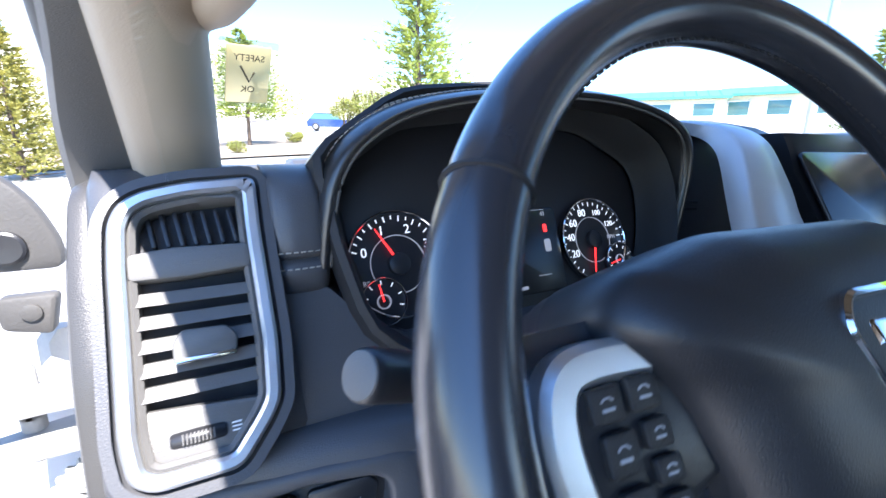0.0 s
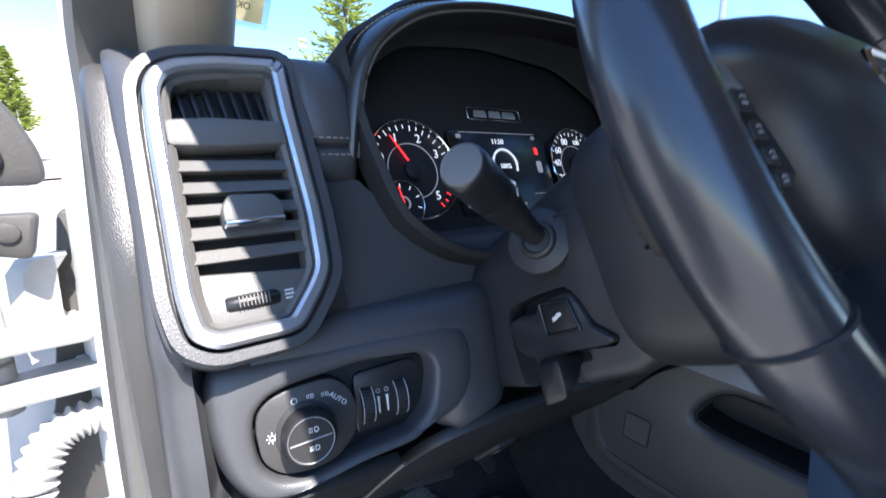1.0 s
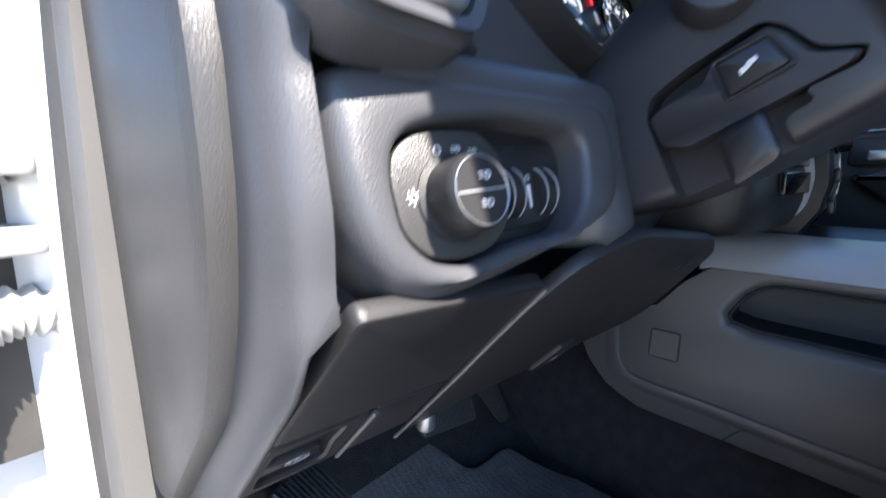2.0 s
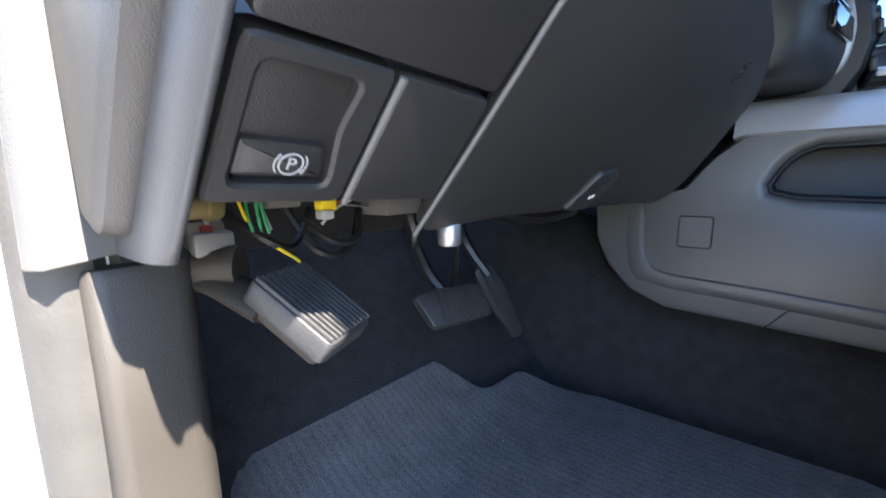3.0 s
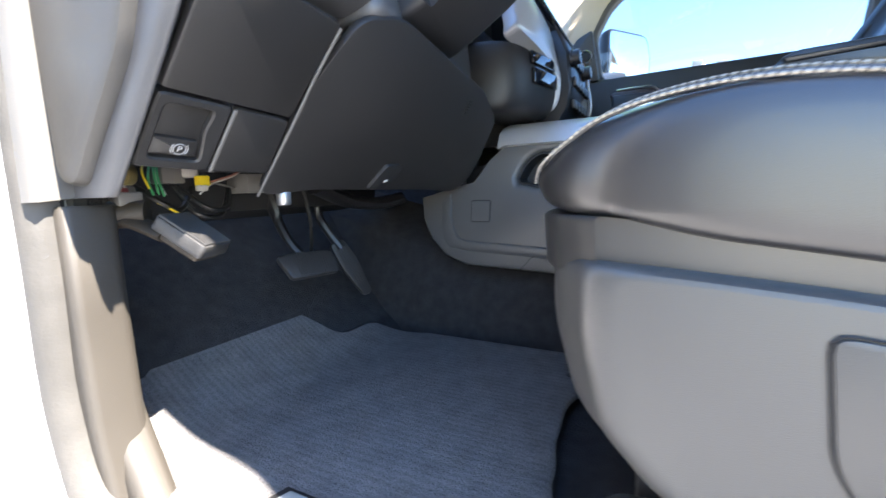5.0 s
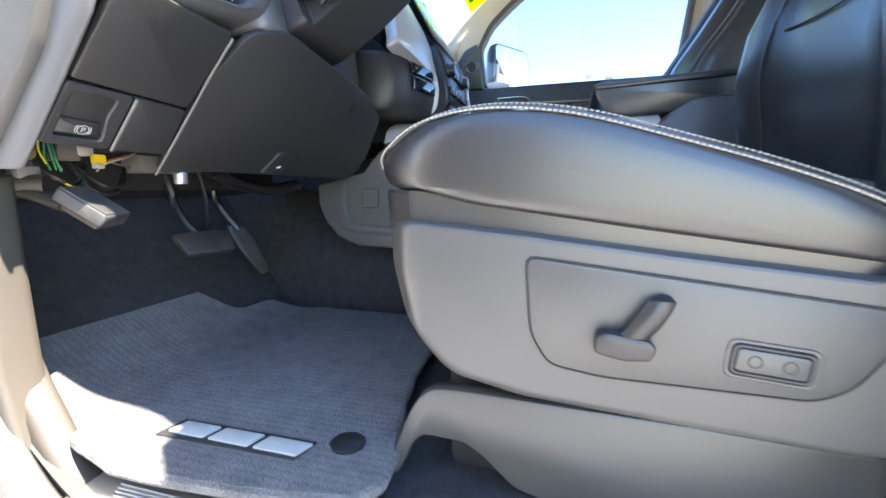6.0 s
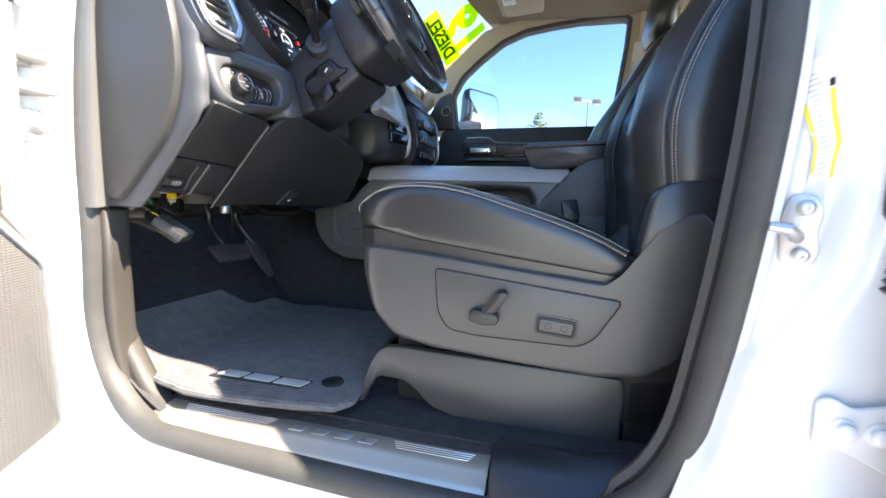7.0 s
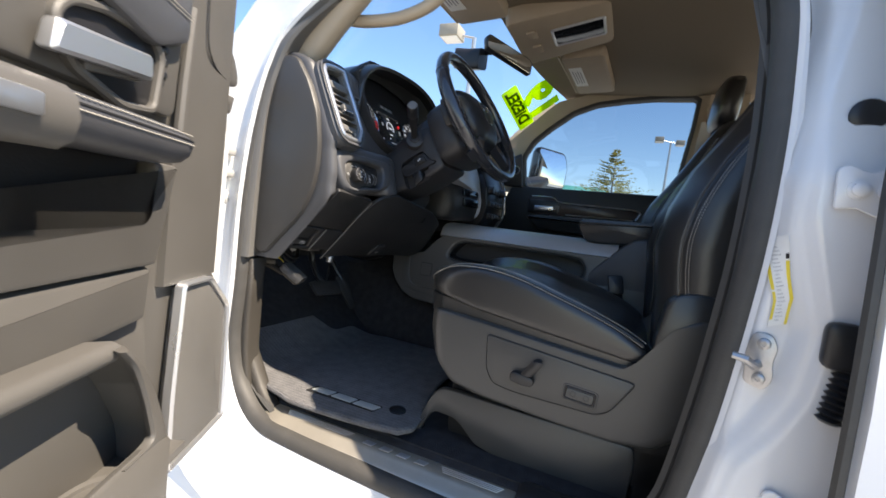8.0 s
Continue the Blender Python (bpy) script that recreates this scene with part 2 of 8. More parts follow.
def tube(bm, pts, r, n=8, closed=False, m=I4, squash=1.0, up=(0, 0, 1)):
    """A round rod along a line; r a number or one for each point."""
    P = [m @ Vector(p) for p in pts]
    k = len(P)
    rows = []
    for i in range(k):
        a, c = (P[i - 1], P[(i + 1) % k]) if closed else (P[max(i - 1, 0)], P[min(i + 1, k - 1)])
        t = (c - a).normalized()
        u = Vector(up)
        if abs(t.dot(u)) > 0.95:
            u = Vector((1, 0, 0)) if abs(t.x) < 0.9 else Vector((0, 1, 0))
        s = t.cross(u).normalized()
        w = s.cross(t)
        rad = r[i] if isinstance(r, (list, tuple)) else r
        rows.append([bm.verts.new(P[i] + (s * math.cos(2 * math.pi * j / n) + w * math.sin(2 * math.pi * j / n) * squash) * rad) for j in range(n)])
    for a, b in zip(rows, rows[1:]):
        bridge(bm, a, b)
    if closed:
        bridge(bm, rows[-1], rows[0])
    else:
        bm.faces.new(rows[0]), bm.faces.new(rows[-1])
    return bm


def lathe(bm, prof, m=I4, n=28):
    """A turned shape: (radius, height) pairs round the frame's third axis."""
    return loft(bm, [[(x, y, h) for x, y in circle(max(r, 1e-4), n)] for r, h in prof], m)


def grid(bm, fn, nu, nv, thick=0.0):
    """A sheet fn(u, v) with u, v from 0 to 1, given a thickness along its normals."""
    V = [[bm.verts.new(fn(i / nu, j / nv)) for j in range(nv + 1)] for i in range(nu + 1)]
    for i in range(nu):
        for j in range(nv):
            bm.faces.new((V[i][j], V[i + 1][j], V[i + 1][j + 1], V[i][j + 1]))
    if thick:
        bmesh.ops.recalc_face_normals(bm, faces=bm.faces)
        bmesh.ops.solidify(bm, geom=list(bm.faces), thickness=thick)
    return bm


def B():
    return bmesh.new()


def text(name, body, size, m, mat, parent, depth=0.0004, align="CENTER", label="", fat=0.0):
    """Raised print in the built-in font; the frame's third axis points to the reader."""
    cu = bpy.data.curves.new(name, "FONT")
    cu.body, cu.size, cu.extrude, cu.align_x, cu.align_y, cu.resolution_u, cu.offset = body, size, depth, align, "CENTER", 3, fat
    tmp = bpy.data.objects.new(name, cu)
    scene.collection.objects.link(tmp)
    me = bpy.data.meshes.new_from_object(tmp.evaluated_get(bpy.context.evaluated_depsgraph_get()))
    bpy.data.objects.remove(tmp)
    bpy.data.curves.remove(cu)
    me.transform(m)
    me.materials.clear()
    me.materials.append(mat)
    me.name = name
    ob = new(name, me)
    ob.parent = parent
    if label:
        tagged(ob, label)
    return ob


def stitches(bm, pts, length, gap, r=0.0006, side=(0, 0, 0), seg=4):
    """Short thread beads along a line."""
    P = [Vector(p) + Vector(side) for p in pts]
    pos = 0.0
    seglen = [(b - a).length for a, b in zip(P, P[1:])]
    total = sum(seglen)

    def at(s):
        for l, a, b in zip(seglen, P, P[1:]):
            if s <= l:
                return a.lerp(b, s / max(l, 1e-9))
            s -= l
        return P[-1]

    while pos + length < total:
        a, b = at(pos), at(pos + length)
        d = (b - a)
        u = Vector((0, 0, 1)) if abs(d.normalized().z) < 0.9 else Vector((1, 0, 0))
        s = d.cross(u).normalized() * r
        w = s.cross(d).normalized() * r
        ra = [bm.verts.new(a + s), bm.verts.new(a + w), bm.verts.new(a - s), bm.verts.new(a - w)]
        rb = [bm.verts.new(b + s), bm.verts.new(b + w), bm.verts.new(b - s), bm.verts.new(b - w)]
        bridge(bm, ra, rb)
        bm.faces.new(ra), bm.faces.new(rb)
        pos += length + gap
    return bm


def carved(ob, bm, mat):
    """Cuts a closed shape out of a mesh object for good."""
    me = bpy.data.meshes.new("cutter")
    bmesh.ops.recalc_face_normals(bm, faces=bm.faces)
    bm.to_mesh(me)
    bm.free()
    me.materials.append(mat)
    tool = bpy.data.objects.new("cutter", me)
    scene.collection.objects.link(tool)
    md = ob.modifiers.new("cut", "BOOLEAN")
    md.operation, md.solver, md.object, md.material_mode = "DIFFERENCE", "EXACT", tool, "TRANSFER"
    out = bpy.data.meshes.new_from_object(ob.evaluated_get(bpy.context.evaluated_depsgraph_get()))
    ob.modifiers.remove(md)
    bpy.data.objects.remove(tool)
    out.name = ob.name
    ob.data = out
    return ob


def radial(pts, c, n, dense=6):
    """A closed outline seen from c, as n points at even angles."""
    P = [(Vector(p) - Vector(c)) for p in pts]
    out = []
    for i in range(n):
        a = 2 * math.pi * i / n
        d = Vector((math.cos(a), math.sin(a)))
        best = None
        for p, q in zip(P, P[1:] + P[:1]):
            e = q - p
            det = d.x * (-e.y) + d.y * e.x
            if abs(det) < 1e-12:
                continue
            s = (p.x * (-e.y) + p.y * e.x) / det
            t = (d.x * p.y - d.y * p.x) / det
            if s > 0 and -1e-6 <= t <= 1 + 1e-6 and (best is None or s > best):
                best = s
        out.append(tuple(Vector(c) + d * (best or 0.01)))
    return out

# ---- ground and surroundings ----
def slope(x, y):
    """The lot climbs gently ahead and to the right, level under the truck."""
    r = math.hypot(x, y)
    k = min(1.0, max(0.0, (r - 3.0) / 12.0))
    return k * (0.052 * y + 0.06 * x)


ground = tagged(part("ground", grid(B(), lambda u, v: Vector(((u - 0.5) * 900, (v - 0.5) * 900, slope((u - 0.5) * 900, (v - 0.5) * 900))), 90, 90), material("pale_asphalt", (0.30, 0.29, 0.275), 0.9, grain=0.5, grain_scale=40, vary=0.25, vary_scale=0.4)), "sunlit pale grey asphalt car park", "ground", kind="structure")

# ---- cab shell: floor, sill, door opening, pillars, roof ----
OPENING = [(-0.078, 0.40, 1.783), (-0.093, 0.507, 1.672), (-0.106, 0.548, 1.51), (-0.117, 0.560, 1.30), (-0.12, 0.558, 1.08), (-0.12, 0.562, 0.93), (-0.12, 0.53, 0.815), (-0.132, 0.45, 0.748), (-0.148, 0.32, 0.741), (-0.166, -0.05, 0.741),
           (-0.166, -0.27, 0.744), (-0.163, -0.38, 0.785), (-0.162, -0.44, 0.87), (-0.163, -0.468, 1.02), (-0.166, -0.487, 1.20), (-0.164, -0.497, 1.36), (-0.145, -0.50, 1.54), (-0.12, -0.485, 1.72), (-0.060, -0.43, 1.87), (-0.005, -0.33, 1.935), (-0.003, -0.10, 1.945), (-0.026, 0.10, 1.935), (-0.054, 0.25, 1.885)]
RING = smooth_path(OPENING, 5, True)
MID = Vector((-0.11, 0.04, 1.32))


def ring_rows(profile, tuck=0.0):
    """Rows of a band that follows the door opening; profile: (outwards, towards the outside)."""
    rows = []
    k = len(RING)
    for o, x in profile:
        row = []
        for i, p in enumerate(RING):
            t = (RING[(i + 1) % k] - RING[i - 1]).normalized()
            n = t.cross(Vector((1, 0, 0))).normalized()
            if n.dot(p - MID) < 0:
                n = -n
            ease = lambda v: max(0.0, min(1.0, v)) ** 2 * (3 - 2 * max(0.0, min(1.0, v)))
            k_out = 1 - max(0.72 * ease((p.y - 0.25) / 0.2) * ease((p.z - 0.80) / 0.15), 0.9 * ease((p.z - 1.45) / 0.25)) if x < -0.02 else 1.0
            back = ease((-0.28 - p.y) / 0.12)
            fore = tuck * ease((p.y - 0.22) / 0.2) * ease((p.z - 0.74) / 0.12)
            if tuck > 0.02:
                fore += tuck * ease((0.79 - p.z) / 0.03) * (1 - ease((p.y - 0.35) / 0.1))
            row.append(p + n * (fore + (o * (1 - 0.82 * back) if o > 0.03 else o)) + Vector((x * k_out * (1 - 0.9 * back if x < -0.02 else 1.0), 0, 0)))
        rows.append(row)
    return rows


def band(name, profile, mat, parent, label="", closed=False, tuck=0.0):
    bm = B()
    rows = [loop(bm, r) for r in ring_rows(profile, tuck)]
    for a, b in zip(rows, rows[1:]):
        bridge(bm, a, b)
    if closed:
        bridge(bm, rows[-1], rows[0])
    return part(name, bm, mat, parent, label)


cab = thing("cab_shell", "white painted steel truck cab around an open driver door", "truck cab", kind="structure")
band("door_jamb", [(0.06, 0.05), (0.012, 0.045), (0.012, -0.010), (0.02, -0.018), (0.045, -0.026), (0.060, -0.040), (0.072, -0.070), (0.085, -0.098), (0.105, -0.112), (0.112, -0.125), (0.13, -0.13), (0.16, -0.11), (0.16, 0.04)], WHITE, cab, "glossy white painted steel")
band("door_seal", [(0.016, 0.03), (0.0, 0.03), (-0.012, 0.022), (-0.014, 0.008), (-0.008, -0.006), (0.002, -0.012), (0.012, -0.013), (0.020, -0.008), (0.018, 0.0), (0.020, 0.012)], RUBBER, cab, "dusty black rubber weatherstrip", True, 0.012)
band("seal_lip", [(0.0, 0.055), (-0.018, 0.050), (-0.022, 0.036), (-0.015, 0.028), (-0.002, 0.032)], RUBBER, cab, "", True, 0.030)

# outer skin below and beside the opening
bm = B()
loft(bm, [[(-0.232, y, 0.66), (-0.262, y, 0.60), (-0.27, y, 0.50), (-0.24, y, 0.45), (0.0, y, 0.45), (0.0, y, 0.60), (-0.10, y, 0.665)] for y in (0.95, 0.62, 0.0, -0.6, -1.6)])
part("rocker_panel", bm, WHITE, cab)
bm = B()
loft(bm, [[(x, -0.590 + s, z) for x, z in ((-0.235, 0.62), (-0.295, 0.70), (-0.315, 0.95), (-0.318, 1.15), (-0.300, 1.38), (-0.275, 1.50), (-0.12, 1.92))] + [(x + 0.04, -0.590 + s, z) for x, z in ((-0.12, 1.92), (-0.275, 1.50), (-0.30, 1.38), (-0.318, 1.15), (-0.315, 0.95), (-0.295, 0.70), (-0.235, 0.62))] for s in (0.0, -0.006, -0.5, -1.0)])
rear = thing("rear_door", "closed glossy white rear door of the truck", "car door")
part("outer_skin", bm, WHITE, rear)
bm = B()
tube(bm, smooth_path([(-0.222, -0.584, 0.66), (-0.283, -0.582, 0.72), (-0.302, -0.580, 0.95), (-0.304, -0.580, 1.15), (-0.287, -0.582, 1.38), (-0.262, -0.586, 1.5), (-0.11, -0.592, 1.9)], 4), 0.007, 6)
part("edge_seal", bm, RUBBER, rear, "black rubber edge strip")
# unseen pane, added this dark to hold back sun through the rear side
bm = B()
loft(bm, [[(-0.262, y, 1.50), (-0.095, y, 1.95), (-0.091, y, 1.948), (-0.258, y, 1.50)] for y in (-0.66, -1.58)])
part("window_pane", bm, clear_glass("privacy_glass", (0.10, 0.11, 0.115), 0.06), rear, "dark privacy glass")

# white pillar skin between the seal and the rear door
def lin(xs, ys, x):
    for x0, x1, y0, y1 in zip(xs, xs[1:], ys, ys[1:]):
        if x <= x1:
            return y0 + (y1 - y0) * max(0.0, (x - x0) / (x1 - x0))
    return ys[-1]


def soft(v):
    v = max(0.0, min(1.0, v))
    return v * v * (3 - 2 * v)


SEAL_Z, SEAL_Y = [0.72, 0.80, 0.92, 1.03, 1.185, 1.33, 1.535, 1.66, 1.93], [-0.40, -0.425, -0.472, -0.490, -0.505, -0.518, -0.536, -0.548, -0.54]


def pillar_x(y, z):
    """The pressed pillar: a flange, a winding bead and a deeper field behind it."""
    seal_y = lin(SEAL_Z, SEAL_Y, z)
    bead_y = lin([0.80, 0.93, 1.01, 1.06, 1.12, 1.21, 1.285, 1.36, 1.52, 1.65, 1.9], [-0.46, -0.475, -0.49, -0.525, -0.553, -0.565, -0.545, -0.523, -0.525, -0.555, -0.58], z)
    x = -0.166 - 0.020 * soft((seal_y + 0.012 - y) / 0.022)
    x -= 0.013 * math.exp(-((y - bead_y) / 0.011) ** 2) + 0.026 * soft((bead_y + 0.004 - y) / 0.030)
    return x + 0.34 * max(0.0, z - 1.42) - 0.03 * soft((0.92 - z) / 0.14)


def pillar_point(u, z):
    y0 = lin(SEAL_Z, SEAL_Y, z) + 0.012
    y = y0 + (-0.66 - y0) * u
    return Vector((pillar_x(y, z), y, z))


bm = B()
grid(bm, lambda u, v: pillar_point(u, 0.72 + 1.20 * v), 60, 100)
part("pillar_skin", bm, WHITE, cab)
bm = B()
loft(bm, [[(-0.12 + k, -0.50, z), (-0.15 + k, -0.66, z), (-0.10 + k, -0.70, z), (-0.06 + k, -0.60, z)] for z, k in ((0.72, 0.0), (1.42, 0.0), (1.92, 0.15))])
part("pillar_core", bm, WHITE, cab)

# fender and cowl in front of the opening
bm = B()
loft(bm, [[(x - 0.05 * (y > 0.9), y, z) for x, z in ((-0.20, 0.62), (-0.235, 0.9), (-0.245, 1.15), (-0.225, 1.36), (-0.19, 1.44), (-0.16, 1.46), (-0.15, 1.44), (-0.15, 0.62))] for y in (0.70, 0.75, 1.0, 1.5, 2.2)])
part("fender", bm, WHITE, cab)
bm = B()
loft(bm, [[(-0.05, y, 1.50), (0.3, y, 1.60 - 0.03 * (y > 1.3)), (0.69, y, 1.63 - 0.03 * (y > 1.3)), (1.08, y, 1.60), (1.43, y, 1.50), (1.43, y, 1.42), (-0.05, y, 1.42)] for y in (1.12, 1.3, 2.2)])
part("hood", bm, WHITE, cab)

# windshield, roof, pillars
def shield_y(x):
    return 1.05 - 0.68 * ((x - 0.69) / 0.76) ** 2


def shield_point(x, k):
    """On the windshield: k = 0 at the cowl, 1 at the roof."""
    s = (x - 0.69) / 0.76
    yb, yt = shield_y(x), 0.22 - 0.06 * s * s
    zb, zt = 1.63, 2.03 - 0.03 * s * s
    return Vector((x, yb + (yt - yb) * k, zb + (zt - zb) * k + 0.03 * math.sin(math.pi * k)))


ws = tagged(part("windshield", grid(B(), lambda u, v: shield_point(-0.03 + u * 1.52, v * 1.05), 24, 10), GLASS), "clear windshield with marker writing and a sticker", "windshield", kind="structure")
ws.visible_shadow = False
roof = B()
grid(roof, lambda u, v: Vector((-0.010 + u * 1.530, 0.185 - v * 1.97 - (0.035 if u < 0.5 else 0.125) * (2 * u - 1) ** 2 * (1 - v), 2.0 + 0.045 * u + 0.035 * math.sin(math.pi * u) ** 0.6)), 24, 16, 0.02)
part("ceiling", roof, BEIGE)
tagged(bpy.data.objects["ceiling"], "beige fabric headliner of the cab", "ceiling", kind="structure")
bm = B()
grid(bm, lambda u, v: Vector((-0.014 + u * 1.504, 0.175 - 0.11 * max(0.0, 2 * u - 1) ** 2 - v * 1.985, 2.075 + 0.06 * math.sin(math.pi * u))), 8, 4, 0.02)
part("roof_skin", bm, WHITE, cab)
# unseen rail, added to stop stray sun on the carpet and mat
bm = B()
loft(bm, [[(-0.135, y, 1.90), (-0.135, y, 1.95), (-0.09, y, 2.04), (0.03, y, 2.09), (0.03, y, 2.06), (-0.05, y, 1.93)] for y in (-0.50, -0.60, -1.80)])
part("sun_block_rail", bm, WHITE, cab)


def pillar(name, side, parent, mat):
    """The sloping trim beside the windshield; side -1 driver, 1 passenger."""
    bm = B()
    rows = []
    for k in (0.06, 0.14, 0.3, 0.5, 0.7, 0.88, 1.0):
        e = shield_point(0.69 + side * (0.684 if side < 0 else 0.715 + 0.10 * k), k * (1.0 if side < 0 else 1.09))
        c = e + Vector((0, 0.055 * (1 - k) if side < 0 else 0, 0))
        rows.append([c + Vector((side * dx, dy, dz)) for dx, dy, dz in ((0.0, 0.01, 0.0), (-0.004, -0.016, -0.012), (0.016, -0.034, -0.03), (0.045, -0.035, -0.035), (0.062, -0.02, -0.03), (0.068, 0.02, 0.0), (0.05, 0.04, 0.03), (0.01, 0.03, 0.02))])
    loft(bm, [smooth_path(r, 3, True) for r in rows])
    return part(name, bm, mat, parent, sharp=75)


pillar("a_pillar_trim", -1, cab, BEIGEP)
pillar("a_pillar_trim", 1, cab, BEIGEP)
bm = B()
# dark cover between the seal and the beige trim
loft(bm, [[Vector(p) + Vector(d) for d in ((-0.014, 0.014, 0), (-0.014, -0.016, 0), (-0.008, -0.024, 0), (0.030, -0.018, 0.004), (0.064, 0.006, 0.01), (0.05, 0.05, 0))] for p in smooth_path(((-0.034, 0.20, 1.935), (-0.048, 0.31, 1.866), (-0.070, 0.43, 1.772), (-0.09, 0.50, 1.70), (-0.095, 0.54, 1.62), (-0.10, 0.565, 1.5), (-0.108, 0.57, 1.3), (-0.112, 0.568, 1.145)), 5)])
part("pillar_cover", bm, PLASTIC, cab, "dark grey plastic pillar cover")
bm = B()
tube(bm, smooth_path([(-0.020, 0.475, 1.772), (0.0, 0.43, 1.784), (0.018, 0.38, 1.783), (0.028, 0.32, 1.785), (0.034, 0.26, 1.793), (0.036, 0.19, 1.818), (0.034, 0.15, 1.86), (0.032, 0.14, 1.93)], 6), [0.026 - 0.0016 * i for i in range(7)] + [0.0155] * 29 + [0.018] * 7, 12)
part("grab_handle", bm, BEIGEP, cab, "beige moulded grab handle")

# floor, toe board, tunnel
bm = B()
loft(bm, [[(x, 1.0, 1.25), (x, 0.92, 1.12), (x, 0.66, 0.83), (x, 0.60, 0.785), (x, 0.0, 0.775), (x, -1.4, 0.775), (x, -1.4, 0.70), (x, 1.0, 0.70)] for x in (-0.046, 0.2, 0.62, 1.0, 1.43)])
bmesh.ops.subdivide_edges(bm, edges=bm.edges, cuts=2, use_grid_fill=True)
tagged(part("floor", bm, CARPET), "black carpeted truck floor rising to the toe board", "floor", kind="structure")
bm = B()
loft(bm, [[(x, 1.0, z) for x, z in ((0.56, 0.7), (0.60, 0.95), (0.66, 1.12), (0.8, 1.2), (0.8, 0.7))], [(x, 0.45, z) for x, z in ((0.57, 0.7), (0.61, 0.86), (0.66, 0.97), (0.8, 1.05), (0.8, 0.7))], [(x, -0.6, z) for x, z in ((0.57, 0.7), (0.61, 0.84), (0.66, 0.94), (0.8, 1.0), (0.8, 0.7))]])
part("tunnel", bm, CARPET, bpy.data.objects["floor"])
bm = B()
loft(bm, [[(-0.13, 1.02, z), (1.45, 1.02, z), (1.45, 1.06, z), (-0.13, 1.06, z)] for z in (0.7, 1.45)])
part("firewall", bm, MATTE, cab, "black insulated bulkhead")
bm = B()
loft(bm, [[(x, -1.42, 0.7), (x, -1.42, 1.52), (x, -1.47, 1.52), (x, -1.47, 0.7)] for x in (-0.1, 1.5)])
part("rear_wall", bm, MATTE, cab, "dark rear wall of the cab")
# inner sides behind the pillar
bm = B()
loft(bm, [[(-0.13, y, 0.72), (-0.14, y, 1.50), (-0.16, y, 1.50), (-0.15, y, 0.72)] for y in (-0.52, -1.45)])
part("inner_side", bm, BEIGEP, cab)
bm = B()
loft(bm, [[(-0.155, -0.455, 0.80), (-0.075, -0.50, 0.80), (-0.06, -0.62, 0.80), (-0.13, -0.62, 0.80)], [(-0.16, -0.475, 1.2), (-0.085, -0.52, 1.2), (-0.06, -0.64, 1.2), (-0.13, -0.64, 1.2)], [(-0.14, -0.49, 1.54), (-0.07, -0.53, 1.54), (-0.05, -0.64, 1.54), (-0.12, -0.64, 1.54)], [(0.0, -0.42, 1.93), (0.05, -0.46, 1.93), (0.06, -0.58, 1.93), (0.0, -0.58, 1.93)]])
part("b_pillar_trim", bm, PLASTIC, cab, "dark grey plastic pillar trim")

# kick panel at the front of the opening
bm = B()
loft(bm, [[(x + dx, y + dy, z) for x, y in rounded([(-0.107, 0.565), (-0.104, 0.541), (-0.052, 0.548), (-0.040, 0.575), (-0.035, 0.70), (-0.107, 0.70)], 0.010, 3)] for z, dx, dy in ((0.76, 0, -0.03), (0.83, 0.0, -0.012), (0.90, 0, 0.0), (1.02, 0, 0.003), (1.136, 0, 0.003), (1.14, 0.002, 0.006))])
part("kick_panel", bm, KICK, cab, "grained grey plastic kick panel")

foot = [(p, (RING[i + 1] - RING[i - 1]).normalized().cross(Vector((1, 0, 0))).normalized()) for i, p in enumerate(RING[:-1]) if 0.445 < p.y and p.z < 0.98]
bm = B()
ease_in = lambda z: soft((0.97 - z) / 0.16)
loft(bm, [[p + (n if n.dot(p - MID) > 0 else -n) * (o * ease_in(p.z) + 0.012 * (1 - ease_in(p.z))) + Vector((dx, 0, 0)) for o, dx in ((0.02, 0.030), (-0.008, 0.031), (-0.017, 0.035), (-0.021, 0.044), (-0.021, 0.062), (-0.018, 0.070), (-0.010, 0.074), (0.02, 0.076))] for p, n in foot])
part("kick_foot", bm, KICK, cab, "grey plastic trim sweeping into the sill", sharp=60)

bm = B()
loft(bm, [[(x, y, z) for y, z in ((0.572, 0.72), (0.572, 1.15), (0.66, 1.45), (1.04, 1.45), (1.04, 0.72))] for x in (-0.104, -0.05)])
part("cowl_side", bm, CARPET, cab, "black carpeted cowl side")
bm = B()
loft(bm, [[(x, y, z) for x, z in ((-0.03, 0.774), (-0.066, 0.768), (-0.078, 0.755), (-0.12, 0.70), (-0.03, 0.70))] for y in (0.455, -1.4)])
part("sill_base", bm, CARPET, cab)

# sill scuff plate
plate = thing("scuff_plate", "brushed metal door sill plate with raised lettering", "sill plate")
bm = B()
sec = [(-0.064, 0.764), (-0.069, 0.7675), (-0.100, 0.766), (-0.110, 0.763), (-0.120, 0.757), (-0.132, 0.754), (-0.142, 0.748), (-0.147, 0.736), (-0.147, 0.722), (-0.130, 0.715), (-0.064, 0.75)]
loft(bm, [[(x + 0.016, 0.462, z - 0.006) for x, z in sec], [(x + 0.014, 0.452, z) for x, z in sec], [(x + 0.004, 0.38, z) for x, z in sec], [(x, 0.30, z) for x, z in sec], [(x, -0.188, z) for x, z in sec], [(x + 0.002, -0.194, z - 0.002) for x, z in sec]])
part("plate", bm, SCUFF, plate)
